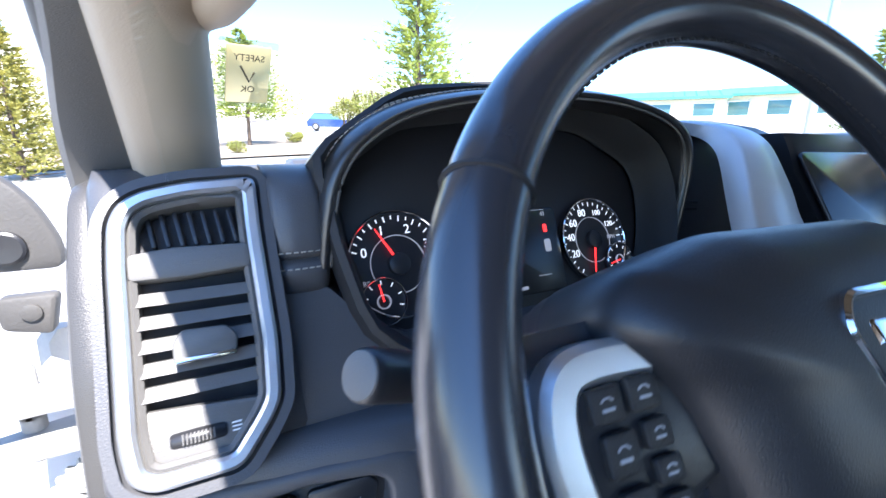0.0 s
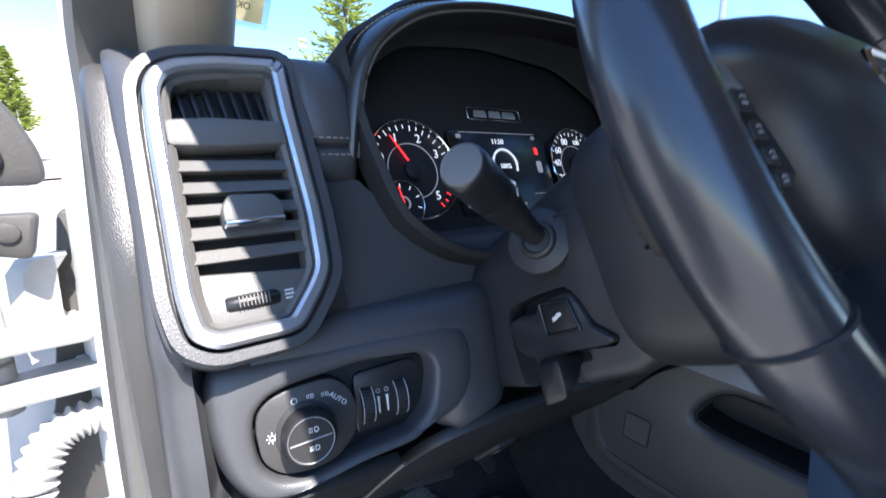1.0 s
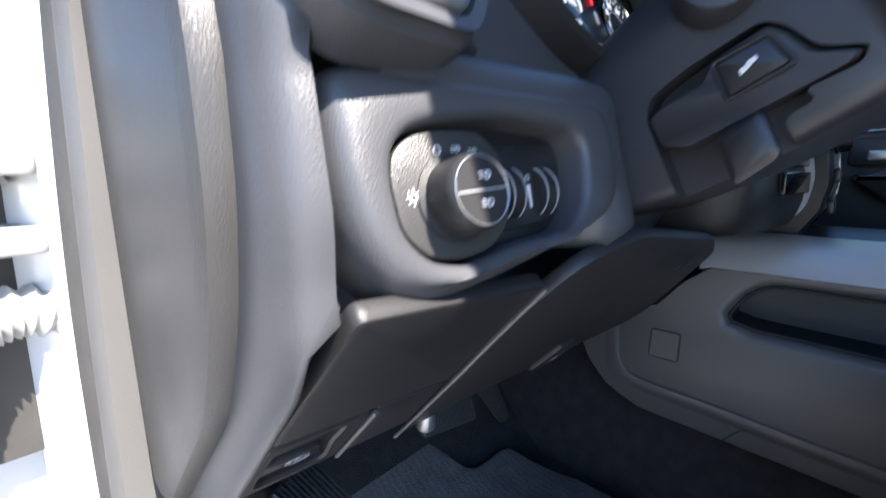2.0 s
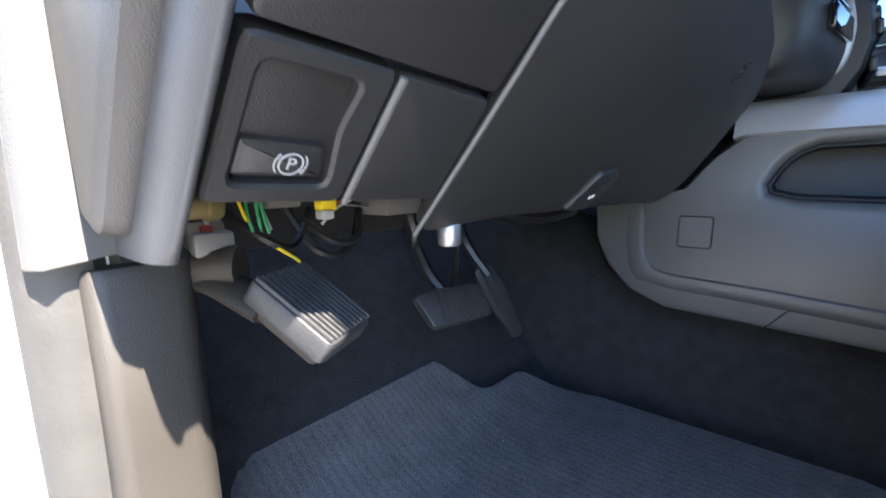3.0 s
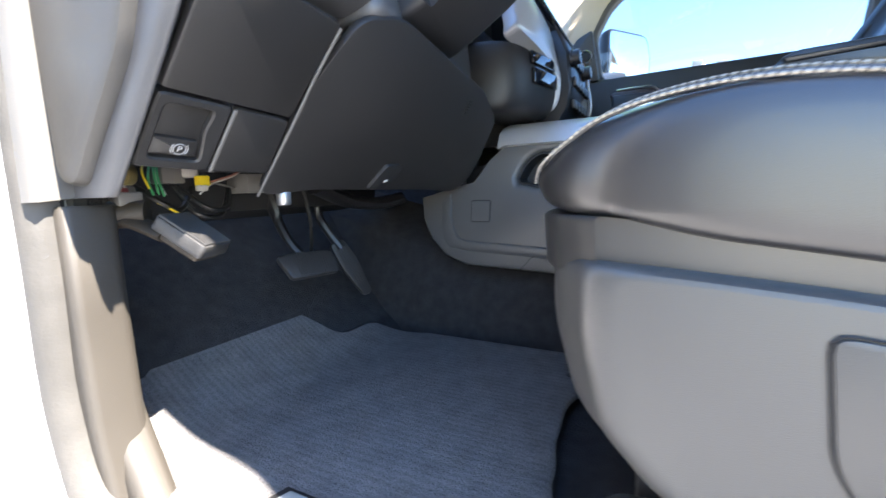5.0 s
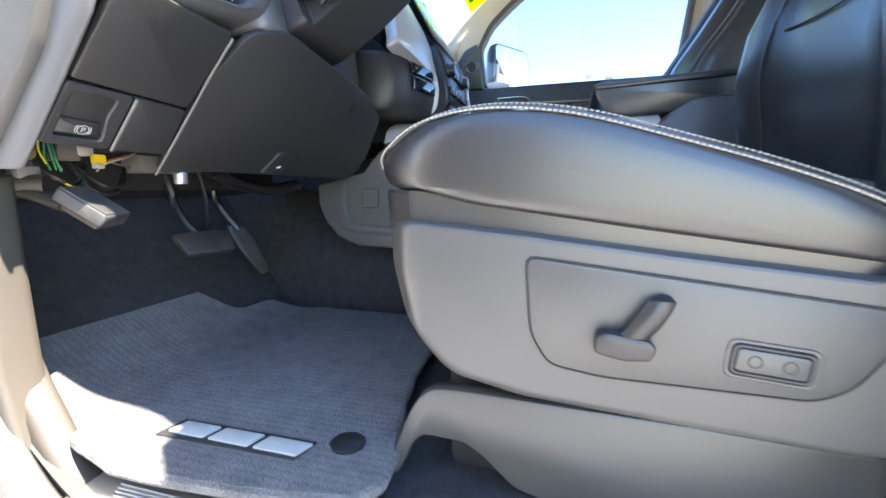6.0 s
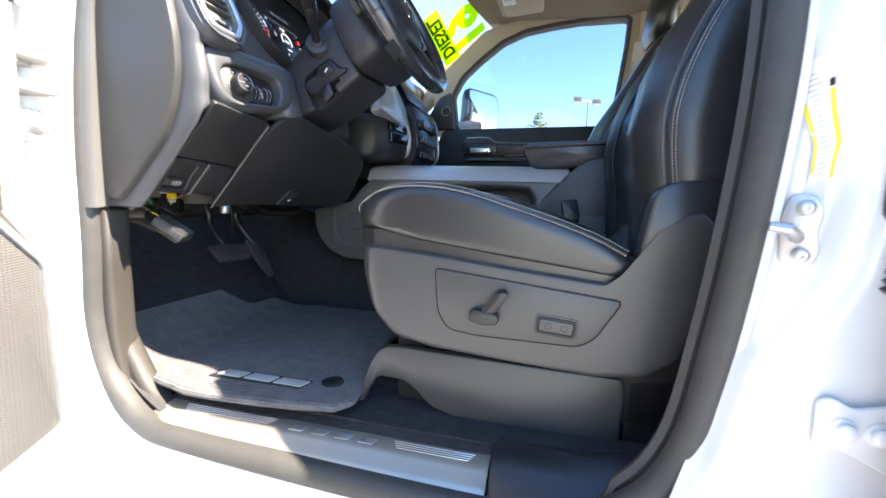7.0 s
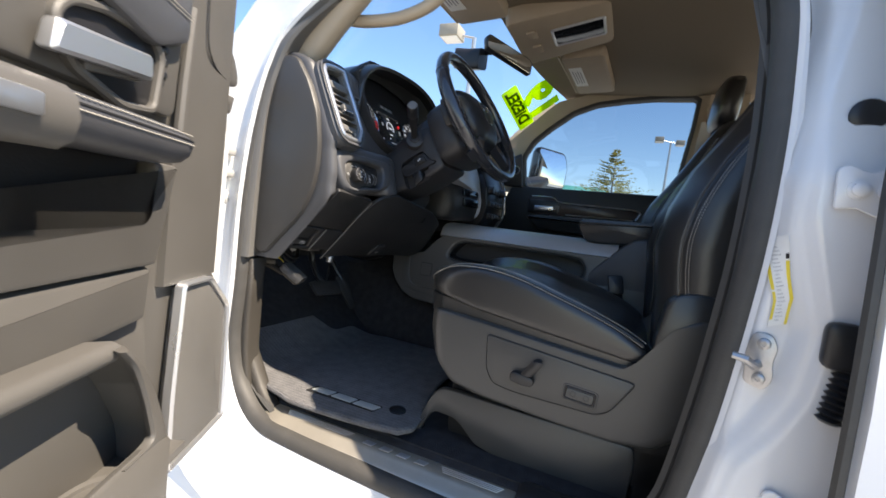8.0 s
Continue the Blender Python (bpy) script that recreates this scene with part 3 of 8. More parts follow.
for y0, y1 in ((0.40, 0.20), (-0.03, -0.17)):
    for i in range(4):
        bm = B()
        box(bm, (-0.076 - 0.0055 * i, (y0 + y1) / 2, 0.7672 - 0.0003 * i), (0.0022, abs(y1 - y0) - 0.006 * i, 0.002), b=0.0006)
        part("rib", bm, SATIN, plate)
for i in range(4):
    bm = B()
    slab(bm, rounded([(0, 0), (0.026, 0), (0.032, 0.016), (0.006, 0.016)], 0.002), 0, 0.0012, M((-0.097, 0.165 - 0.045 * i, 0.7662), (0, -1, 0), (0.99, 0, 0.05)), 0.0004)
    part("emblem_block", bm, SATIN, plate, "embossed block emblem")
bm = B()
loft(bm, [[(x, y, z + dz) for x, z in ((-0.03, 0.775), (-0.06, 0.785), (-0.10, 0.77), (-0.128, 0.74), (-0.12, 0.72), (-0.03, 0.72))] for y, dz in ((-0.197, -0.005), (-0.21, 0.0), (-0.34, 0.002), (-0.42, 0.02), (-0.48, 0.06))])
part("sill_end_trim", bm, BLACK, cab, "black plastic sill end trim")

# pillar hardware
striker = thing("door_striker", "zinc door striker bolted to the white pillar", "striker")
mst = M((pillar_x(-0.521, 1.158) - 0.004, -0.521, 1.158), (-0.35, -0.94, 0), (0, 0, 1))
bm = B()
slab(bm, rounded([(-0.016, -0.034), (0.010, -0.040), (0.018, -0.02), (0.014, 0.0), (0.018, 0.022), (0.010, 0.040), (-0.012, 0.040), (-0.018, 0.012)], 0.008), -0.004, 0.004, mst, 0.0015)
part("plate", bm, STEEL, striker)
bm = B()
tube(bm, [mst @ Vector(p) for p in ((-0.002, -0.006, 0.0), (-0.004, -0.004, 0.025), (-0.012, 0.004, 0.034), (-0.028, 0.006, 0.036))], [0.007, 0.006, 0.006, 0.005], 8)
part("pin", bm, STEEL, striker)
for dy in (-0.024, 0.026):
    bm = B()
    lathe(bm, [(0.008, 0), (0.008, 0.007), (0.006, 0.0085), (0.003, 0.0085), (0.003, 0.006)], mst @ pose(0.002, dy, 0.003), 12)
    part("bolt", bm, STEEL, striker)


def hinge(z, shift):
    mh = M((pillar_x(-0.585, z) - 0.004, -0.557, z), (-0.06, -0.99, 0), (0, 0, 1))
    bm = B()
    slab(bm, rounded([(0.002, -0.026), (0.022, -0.022), (0.075, -0.046), (0.075, 0.034), (0.030, 0.022), (0.012, 0.032), (0.0, 0.026)], 0.006), 0, 0.007, mh @ pose(shift, 0, 0), 0.002)
    h = part("hinge_plate", bm, WHITE, rear, "white painted steel hinge plate")
    for dx in (0.023, 0.052):
        bm = B()
        lathe(bm, [(0.0125, 0), (0.0125, 0.002), (0.009, 0.003), (0.009, 0.009), (0.006, 0.011), (0.001, 0.011)], mh @ pose(dx + shift, 0.0, 0.007), 14)
        part("bolt", bm, WHITE, h)
    return h


hinge(1.40, 0.0)
hinge(0.962, -0.016)
tag = thing("safety_label", "white and yellow printed label on the pillar", "label")


def label_point(u, v, lift):
    """On the pillar under the label: u across (-1 to 1), v up (0 to 1)."""
    z = 1.212 + 0.122 * v
    y = lin([0.0, 0.3, 0.55, 1.0], [-0.533, -0.534, -0.526, -0.515], v) - 0.0105 * u
    return Vector((pillar_x(y, z) - lift, y, z + 0.004 * u))


bm = B()
grid(bm, lambda u, v: label_point(2 * u - 1, v, 0.003), 6, 20, 0.0005)
part("sheet", bm, PAPER, tag)
for u0, v0, v1 in ((-0.85, 0.42, 0.95), (-0.82, 0.08, 0.40), (0.80, 0.0, 0.72)):
    bm = B()
    grid(bm, lambda u, v: label_point(u0 + (u - 0.5) * 0.30, v0 + (v1 - v0) * v, 0.0040), 1, 12, 0.0003)
    part("stripe", bm, YELLOW, tag, "yellow stripe")
for i in range(20):
    bm = B()
    grid(bm, lambda u, w: label_point(-0.46 + (0.45 + 0.3 * (i * 7 % 4) / 3) * u, 0.06 + i * 0.043 + 0.007 * w, 0.0039), 3, 1, 0.0003)
    part("print_bar", bm, GREYINK, tag)
bm = B()
grid(bm, lambda u, w: label_point(0.66 + 0.28 * u, 0.74 + 0.06 * w, 0.0039), 2, 1, 0.0003)
part("print_mark", bm, BLACK, tag)
plug = thing("wiring_grommet", "black rubber wiring grommet and corrugated sleeve", "grommet")
bm = B()
slab(bm, rrect(0.042, 0.062, 0.014), 0, 0.02, M((pillar_x(-0.595, 1.20) + 0.004, -0.597, 1.202), (-0.1, -0.99, 0), (0, 0, 1)), 0.006)
part("grommet", bm, BLACK, plug)
bm = B()
tube(bm, [(pillar_x(-0.60, 1.15) - 0.004, -0.606 + 0.0006 * i, 1.172 - 0.0042 * i) for i in range(18)], [0.010 if i % 2 else 0.016 for i in range(18)], 12)
part("sleeve", bm, BLACK, plug)
bm = B()
lathe(bm, [(0.020, 0.0), (0.022, 0.003), (0.019, 0.005), (0.001, 0.004)], M((pillar_x(-0.59, 1.50) + 0.001, -0.590, 1.502), (0, -1, 0), (0, 0, 1)), 22)
part("round_plug", bm, BLACK, plug)

# ---- dashboard ----
dash = thing("dashboard", "dark grey leather-grained dashboard with silver trim", "dashboard")


def profile_block(bm, x0, x1, prof, b=0.01):
    loft(bm, [[(x0 + b, y + 0.3 * b, z) for y, z in prof], [(x0, y, z) for y, z in prof], [(x1, y, z) for y, z in prof], [(x1 - b, y + 0.3 * b, z) for y, z in prof]])
    return bm


# upper pad towards the windshield
bm = B()
rows = []
for x in (-0.085, -0.07, -0.03, 0.05, 0.075, 0.088, 0.2, 0.4, 0.585, 0.597, 0.69, 0.945, 0.955, 1.2, 1.36, 1.42):
    yw = shield_y(x) + 0.02
    f = 0.452 if x < 0.08 else 0.56 if x < 0.59 else 0.47 if x < 0.95 else 0.40
    zt = 1.668 + 0.052 * max(0, x) - 0.012 * (x < -0.08)
    rows.append([(x, f + 0.005, zt - 0.06), (x, f, zt - 0.025), (x, f + 0.006, zt - 0.010), (x, f + 0.022, zt - 0.002), (x, f + 0.045, zt), (x, max(f + 0.08, (f + yw) / 2), zt - 0.003), (x, max(f + 0.1, yw), zt - 0.02), (x, max(f + 0.1, yw), zt - 0.06), (x, f + 0.05, zt - 0.06)])
loft(bm, rows)
part("top_pad", bm, DASH, dash)
# core behind the driver side faces
def face_y(z):
    """How far back the driver side face of the dash stands at a height."""
    T = ((1.14, 0.485), (1.165, 0.462), (1.237, 0.398), (1.30, 0.344), (1.34, 0.324), (1.38, 0.322), (1.44, 0.332), (1.47, 0.346), (1.60, 0.408), (1.65, 0.436), (1.662, 0.450), (1.668, 0.47))
    for (z0, y0), (z1, y1) in zip(T, T[1:]):
        if z <= z1:
            return y0 + (y1 - y0) * (z - z0) / (z1 - z0)
    return T[-1][1]


bm = B()
rows = []
for i in range(45):
    z = 1.148 + (1.667 - 1.148) * i / 44
    f = face_y(z)
    e = soft((z - 1.325) / 0.02) * soft((1.462 - z) / 0.02)
    g = f + 0.012 * e
    rows.append([(-0.088, 0.575, z), (-0.088, g + 0.05, z), (-0.0875, g + 0.034, z), (-0.086, g + 0.020, z), (-0.082, g + 0.010, z)] + ([(-0.075, g + 0.004, z), (-0.066, g + 0.002, z), (-0.055, g + 0.004 + 0.03 * e, z), (-0.045, g + 0.010 + 0.03 * e, z), (0.050, g + 0.014 + 0.03 * e, z), (0.058, g + 0.03 + 0.03 * e, z), (0.058, 0.575, z)] if z > 1.325 else [(-0.0795, f + 0.008, z), (-0.0775, f + 0.009, z), (-0.0760, f + 0.012, z), (-0.0750, f + 0.018, z), (-0.0745, f + 0.025, z), (-0.0742, f + 0.035, z), (-0.074, 0.575, z)]))
loft(bm, rows)
part("side_face", bm, DASH, dash, sharp=70)
bm = B()
profile_block(bm, 0.06, 0.60, rounded([(0.385, 1.475), (0.37, 1.455), (0.36, 1.36), (0.46, 1.20), (0.75, 1.18), (0.75, 1.60), (0.50, 1.60), (0.47, 1.49)], 0.012))
part("core", bm, DASH, dash)
bm = B()
profile_block(bm, 0.60, 0.95, rounded([(0.46, 1.65), (0.44, 1.56), (0.39, 1.50), (0.39, 1.32), (0.55, 1.17), (0.8, 1.17), (0.8, 1.65)], 0.03))
part("core", bm, DASH, dash)
bm = B()
profile_block(bm, 0.951, 1.42, rounded([(0.40, 1.66), (0.37, 1.56), (0.39, 1.32), (0.55, 1.17), (0.8, 1.17), (0.8, 1.66)], 0.03))
part("core", bm, DASH, dash)
# end panel on the door side
capl = [(0.468, 1.656), (0.42, 1.59), (0.389, 1.524), (0.374, 1.45), (0.372, 1.387), (0.383, 1.33), (0.41, 1.271), (0.519, 1.157), (0.552, 1.165), (0.558, 1.30), (0.556, 1.448), (0.545, 1.62), (0.52, 1.66)]
bm = B()
slab(bm, rounded(capl, 0.02), 0, 0.03, M((-0.102, 0, 0), (0, 1, 0), (0, 0, 1)), 0.010)
part("end_panel", bm, ENDCAP, dash, "grey plastic dashboard end panel")
# air vent
VM = M((0, 0.34, 1.487), (1, 0, 0), (0, 0.447, 0.895))
vent = thing("air_vent", "silver-framed upright dashboard air vent with slats", "air vent")
vo = rounded([(-0.069, 0.130), (-0.0675, 0.163), (-0.0605, 0.178), (-0.047, 0.1865), (-0.018, 0.193), (0.033, 0.1965), (0.0325, 0.150), (0.0350, 0.062), (0.0325, 0.018), (0.0245, 0.004), (0.0020, -0.0235), (-0.052, -0.0235), (-0.0655, -0.014), (-0.0695, 0.012)], 0.009, 4)
vi = offset(vo, 0.0105)
bm = B()
frame_ring(bm, offset(vo, -0.012), offset(vo, -0.001), -0.03, 0.003, VM, 0.009)
part("surround", bm, DASH, vent, "dark leather-grained surround")
bm = B()
frame_ring(bm, vo, vi, -0.012, 0.006, VM, 0.0025)
part("frame", bm, SATIN, vent, "satin silver frame")
bm = B()
frame_ring(bm, offset(vo, 0.010), offset(vo, 0.016), -0.02, 0.001, VM, 0.003)
part("inner_lip", bm, PLASTIC, vent)
bm = B()
slab(bm, offset(vo, 0.012), -0.052, -0.046, VM, 0.001)
part("duct_back", bm, MATTE, vent)
bm = B()
frame_ring(bm, offset(vo, 0.011), offset(vo, 0.0125), -0.05, -0.012, VM, 0.001)
part("duct_wall", bm, MATTE, vent)
bm = B()
slab(bm, rounded([(-0.0585, 0.119), (-0.022, 0.1185), (0.0225, 0.122), (0.0225, 0.1415), (-0.030, 0.1425), (-0.0585, 0.139)], 0.004), -0.016, 0.002, VM, 0.003)
part("cross_bar", bm, PLASTIC, vent)
for i in range(7):
    bm = B()
    slab(bm, rounded([(-0.044 + 0.0095 * i, 0.146), (-0.0405 + 0.0095 * i, 0.146), (-0.0445 + 0.0095 * i, 0.174), (-0.048 + 0.0095 * i, 0.174)], 0.001, 1), -0.03, -0.012, VM, 0.0006)
    part("upper_vane", bm, BLACK, vent)
for i in range(5):
    v = 0.105 - i * 0.0166
    bm = B()
    loft(bm, [[(x, v + dv, d) for dv, d in ((-0.0046, 0.0), (0.0052, -0.0045), (0.0060, -0.008), (0.0035, -0.026), (0.0015, -0.026), (-0.0045, -0.004))] for x in (-0.0575, 0.0235)], VM)
    part("slat", bm, PLASTIC, vent)
for i in range(6):
    bm = B()
    box(bm, (-0.046 + i * 0.0135, 0.065, -0.034), (0.0018, 0.10, 0.014), VM, 0.0005)
    part("rear_vane", bm, BLACK, vent)
bm = B()
slab(bm, rounded([(-0.0345, 0.057), (0.0055, 0.0575), (0.0075, 0.070), (0.001, 0.0785), (-0.0285, 0.0795), (-0.0345, 0.070)], 0.004), -0.01, 0.009, VM, 0.003)
tab = part("slider_tab", bm, PLASTIC, vent)
bm = B()
slab(bm, rounded([(-0.0340, 0.0555), (0.0055, 0.0560), (0.0062, 0.0600), (-0.0340, 0.0595)], 0.0015), 0.0, 0.0105, VM, 0.0012)
part("chrome_edge", bm, CHROME, tab, "chrome tab edge")
bm = B()
slab(bm, rounded([(-0.0575, 0.0285), (0.0235, 0.0215), (0.0235, 0.012), (0.0, -0.014), (-0.050, -0.0145), (-0.0575, -0.006)], 0.005), -0.02, -0.004, VM, 0.003)
part("wheel_panel", bm, PLASTIC, vent)
bm = B()
lathe(bm, [(0.001, -0.019), (0.0095, -0.019), (0.011, -0.017), (0.0118, 0.0), (0.011, 0.017), (0.0095, 0.019), (0.001, 0.019)], VM @ M((-0.024, 0.0045, -0.0105), (0, 0, 1), (0, 1, 0)) @ Matrix.Diagonal((0.95, 0.60, 0.92, 1)), 24)
thumb = part("thumb_wheel", bm, BLACK, vent)
for i in range(9):
    bm = B()
    box(bm, (-0.0335 + 0.0024 * i, 0.0045, 0.0006), (0.0009, 0.0075, 0.0010), VM, 0.0002)
    part("ridge", bm, PLASTIC, thumb)
for dx in (-0.0475, 0.0005):
    for k in range(3):
        bm = B()
        box(bm, (dx, 0.0075 - 0.0028 * k, -0.0036), (0.0065, 0.0011, 0.0008), VM, 0.0002)
        part("vent_mark", bm, INK, vent)

# headlight switch panel
KM = M((0, 0.332, 1.388), (0.986, -0.165, 0), (0.04, 0.24, 0.97))
hl = thing("headlight_panel", "grey headlight switch panel with rotary knob and dimmer wheels", "switch panel")
NP, PC = 96, (0.036, 0.004)
pad_out = radial(rounded([(-0.0635, 0.045), (-0.058, 0.0545), (-0.048, 0.058), (0.010, 0.0585), (0.120, 0.0590), (0.142, 0.054), (0.150, 0.030), (0.148, 0.002), (0.136, -0.0185), (0.118, -0.0255), (0.063, -0.0375), (0.008, -0.0475), (-0.024, -0.0505), (-0.043, -0.042), (-0.0565, -0.020), (-0.0625, 0.010)], 0.012, 4), PC, NP)
pad_in = radial(rounded([(-0.0365, 0.004), (-0.034, 0.019), (-0.024, 0.029), (-0.008, 0.0335), (0.046, 0.0395), (0.096, 0.0365), (0.107, 0.030), (0.1085, 0.016), (0.102, -0.011), (0.085, -0.0265), (0.036, -0.0305), (0.001, -0.0368), (-0.021, -0.0330), (-0.034, -0.0195)], 0.008, 4), PC, NP)
mixed = lambda k: [(a[0] * (1 - k) + b[0] * k, a[1] * (1 - k) + b[1] * k) for a, b in zip(pad_out, pad_in)]
bm = B()
loft(bm, [[(x, y, d) for x, y in q] for q, d in ((offset(pad_out, -0.004), -0.040), (offset(pad_out, -0.003), -0.016), (offset(pad_out, -0.001), -0.007), (offset(pad_out, 0.002), -0.001), (offset(pad_out, 0.006), 0.0035), (mixed(0.45), 0.0055), (offset(pad_in, -0.0065), 0.0050), (offset(pad_in, -0.0035), 0.0045), (offset(pad_in, -0.001), 0.002), (pad_in, -0.002), (offset(pad_in, 0.001), -0.026))], KM, cap=False)
part("pad", bm, DASH, hl, "soft dark surround", sharp=70)
bm = B()
slab(bm, offset(pad_in, -0.001), -0.030, -0.018, KM, 0.001)
part("recess", bm, BLACK, hl)
pod_line = rounded([(-0.0345, 0.006), (-0.032, 0.019), (-0.022, 0.027), (-0.006, 0.0310), (0.022, 0.0325), (0.036, 0.022), (0.0415, 0.002), (0.036, -0.019), (0.020, -0.0315), (-0.002, -0.0345), (-0.020, -0.0305), (-0.032, -0.018)], 0.008, 4)
bm = B()
slab(bm, pod_line, -0.020, -0.0015, KM, 0.002)
part("pod", bm, ENDCAP, hl)
bm = B()
slab(bm, rounded([(0.042, 0.027), (0.094, 0.030), (0.102, 0.022), (0.096, -0.010), (0.082, -0.020), (0.040, -0.0225)], 0.006, 3), -0.020, -0.013, KM, 0.002)
part("dimmer_plate", bm, BLACK, hl)
KC = (0.001, -0.0035)
bm = B()
lathe(bm, [(0.0225, 0.0), (0.0225, 0.0012), (0.0190, 0.002), (0.0192, 0.004), (0.0188, 0.016), (0.0180, 0.0195), (0.0166, 0.0212), (0.0158, 0.0205), (0.001, 0.0205)], KM @ pose(KC[0], KC[1], -0.0015), 36)
knob = part("knob", bm, KNEE, hl)
bm = B()
slab(bm, rrect(0.030, 0.0008, 0.0003, 1), 0.0, 0.0006, KM @ pose(KC[0], KC[1], 0.0191, 0, 0, 4), 0.0002)
part("divider", bm, GREYINK, knob)
bm = B()
frame_ring(bm, circle(0.0166, 36), circle(0.0158, 36), 0.0, 0.0012, KM @ pose(KC[0], KC[1], 0.0187), 0.0003)
part("knob_ring", bm, STEEL, knob)
# lamp symbols: half round with beams
for cx_, cy_, sz, h in ((0.0035, 0.0035, 1.0, 0.0192), (0.0030, -0.0095, 1.0, 0.0192), (0.0060, 0.0215, 0.8, -0.0014), (0.0170, 0.0205, 0.8, -0.0014)):
    bm = B()
    frame_ring(bm, rounded([(0, -0.002 * sz), (0.0026 * sz, -0.0018 * sz), (0.0034 * sz, 0), (0.0026 * sz, 0.0018 * sz), (0, 0.002 * sz)], 0.0006, 2), rounded([(0.0006 * sz, -0.0014 * sz), (0.0022 * sz, -0.0012 * sz), (0.0027 * sz, 0), (0.0022 * sz, 0.0012 * sz), (0.0006 * sz, 0.0014 * sz)], 0.0004, 2), 0, 0.0005, KM @ pose(cx_, cy_, h), 0.0001)
    for k in (-1, 0, 1):
        box(bm, (-0.0024 * sz, 0.0013 * sz * k, 0.0002), (0.0030 * sz, 0.0005 * sz, 0.0005), KM @ pose(cx_, cy_, h), 0.0001)
    part("lamp_symbol", bm, INK, knob if h > 0 else hl)
bm = B()
frame_ring(bm, circle(0.0024, 12), circle(0.0018, 12), 0, 0.0006, KM @ pose(-0.006, 0.0205, -0.0014), 0.0002)
part("off_mark", bm, INK, hl)
text("auto_print", "AUTO", 0.0056, KM @ pose(0.0262, 0.0145, -0.0012, 0, 0, -42), INK, hl, 0.0003)
bm = B()
frame_ring(bm, circle(0.0022, 12), circle(0.0016, 12), 0, 0.0006, KM @ pose(-0.0235, -0.002, -0.0014), 0.0002)
part("bulb_mark", bm, INK, hl)
for k in range(8):
    bm = B()
    box(bm, (0, 0.0035, 0), (0.0006, 0.0014, 0.0006), KM @ pose(-0.0235, -0.002, -0.0012) @ pose(0, 0, 0, 0, 0, k * 45), 0.0002)
    part("bulb_ray", bm, INK, hl)
for dx in (0.051, 0.080):
    bm = B()
    tube(bm, [(dx - 0.0048, -0.0005, -0.020), (dx + 0.0048, -0.0005, -0.020)], 0.0165, 28, False, KM)
    w = part("dimmer_wheel", bm, KNEE, hl)
    for s in (-1, 1):
        bm = B()
        tube(bm, [(dx + s * 0.0048, -0.0005 + 0.0167 * math.sin(radians(a)), -0.020 + 0.0167 * math.cos(radians(a))) for a in range(-60, 61, 12)], 0.0005, 5, False, KM)
        part("wheel_edge", bm, GREYINK, w)
    for a in range(-50, 51, 10):
        bm = B()
        box(bm, (0, 0, 0.0166), (0.0080, 0.0009, 0.0008), KM @ pose(dx, -0.0005, -0.020) @ pose(0, 0, 0, a, 0, 0), 0.0002)
        part("wheel_ridge", bm, KNEE, w)
for dx in (0.0615, 0.0690):
    bm = B()
    slab(bm, rounded([(-0.0006, -0.007), (0.0006, -0.007), (0.0012, 0.007), (-0.0012, 0.007)], 0.0003, 1), 0.0, 0.0006, KM @ pose(dx, -0.003, -0.0129), 0.0001)
    part("scale_mark", bm, INK, hl)
    bm = B()
    frame_ring(bm, circle(0.0020, 12), circle(0.0013, 12), 0, 0.0006, KM @ pose(dx, 0.0085, -0.0129), 0.0001)
    part("scale_symbol", bm, GREYINK, hl)

# lower knee panels
LN = Vector((-0.085, -0.75, -0.655)).normalized()
LX = Vector((1, -0.055, -0.065)).normalized()
LM = M((0.0, 0.4075, 1.237), LX, LN.cross(LX))
lower = thing("knee_panel", "black grained knee panels below the dashboard", "panel")


def knee(name, pts, mat, label="", d=0.012, r=0.006, parent=None, d0=0.0):
    bm = B()
    slab(bm, rounded(pts, r), d0 - d, d0, LM, 0.003)
    return part(name, bm, mat, parent or lower, label)

# knee panels
knee("upper_cover", [(-0.070, 0.003), (0.0735, 0.003), (0.077, 0.125), (-0.066, 0.130)], KNEE)
ro_ = rounded([(-0.071, -0.086), (0.003, -0.084), (0.002, -0.001), (-0.070, -0.001)], 0.005)
rc_ = rounded([(-0.061, -0.074), (-0.010, -0.072), (-0.017, -0.036), (-0.014, -0.010), (-0.061, -0.011)], 0.006)
bm = B()
frame_ring(bm, radial(ro_, (-0.035, -0.043), 72), radial(rc_, (-0.035, -0.043), 72), -0.014, 0.0, LM, 0.002)
part("release_panel", bm, KNEE, lower)
bm = B()
slab(bm, offset(rc_, -0.003), -0.020, -0.0085, LM, 0.001)
part("release_recess", bm, KNEE, lower)
knee("fuse_cover", [(0.0065, -0.084), (0.079, -0.080), (0.0735, -0.001), (0.0055, -0.001)], KNEE)
knee("main_cover", [(0.082, -0.117), (0.17, -0.100), (0.30, -0.092), (0.44, -0.082), (0.560, -0.079), (0.590, -0.045), (0.580, 0.0), (0.525, 0.105), (0.42, 0.14), (0.16, 0.165), (0.10, 0.14), (0.079, 0.05)], KNEE, r=0.022)
bm = B()
tube(bm, smooth_path([LM @ Vector(p) for p in ((0.0805, -0.115, 0.001), (0.079, -0.05, 0.0015), (0.0775, 0.02, 0.0015), (0.0765, 0.06, 0.001), (0.079, 0.12, 0.0))], 4), 0.002, 6)
part("seam_edge", bm, PLASTIC, lower)
bm = B()
tube(bm, [LM @ Vector(p) for p in ((0.005, -0.082, 0.001), (0.0045, -0.002, 0.001))], 0.0022, 6)
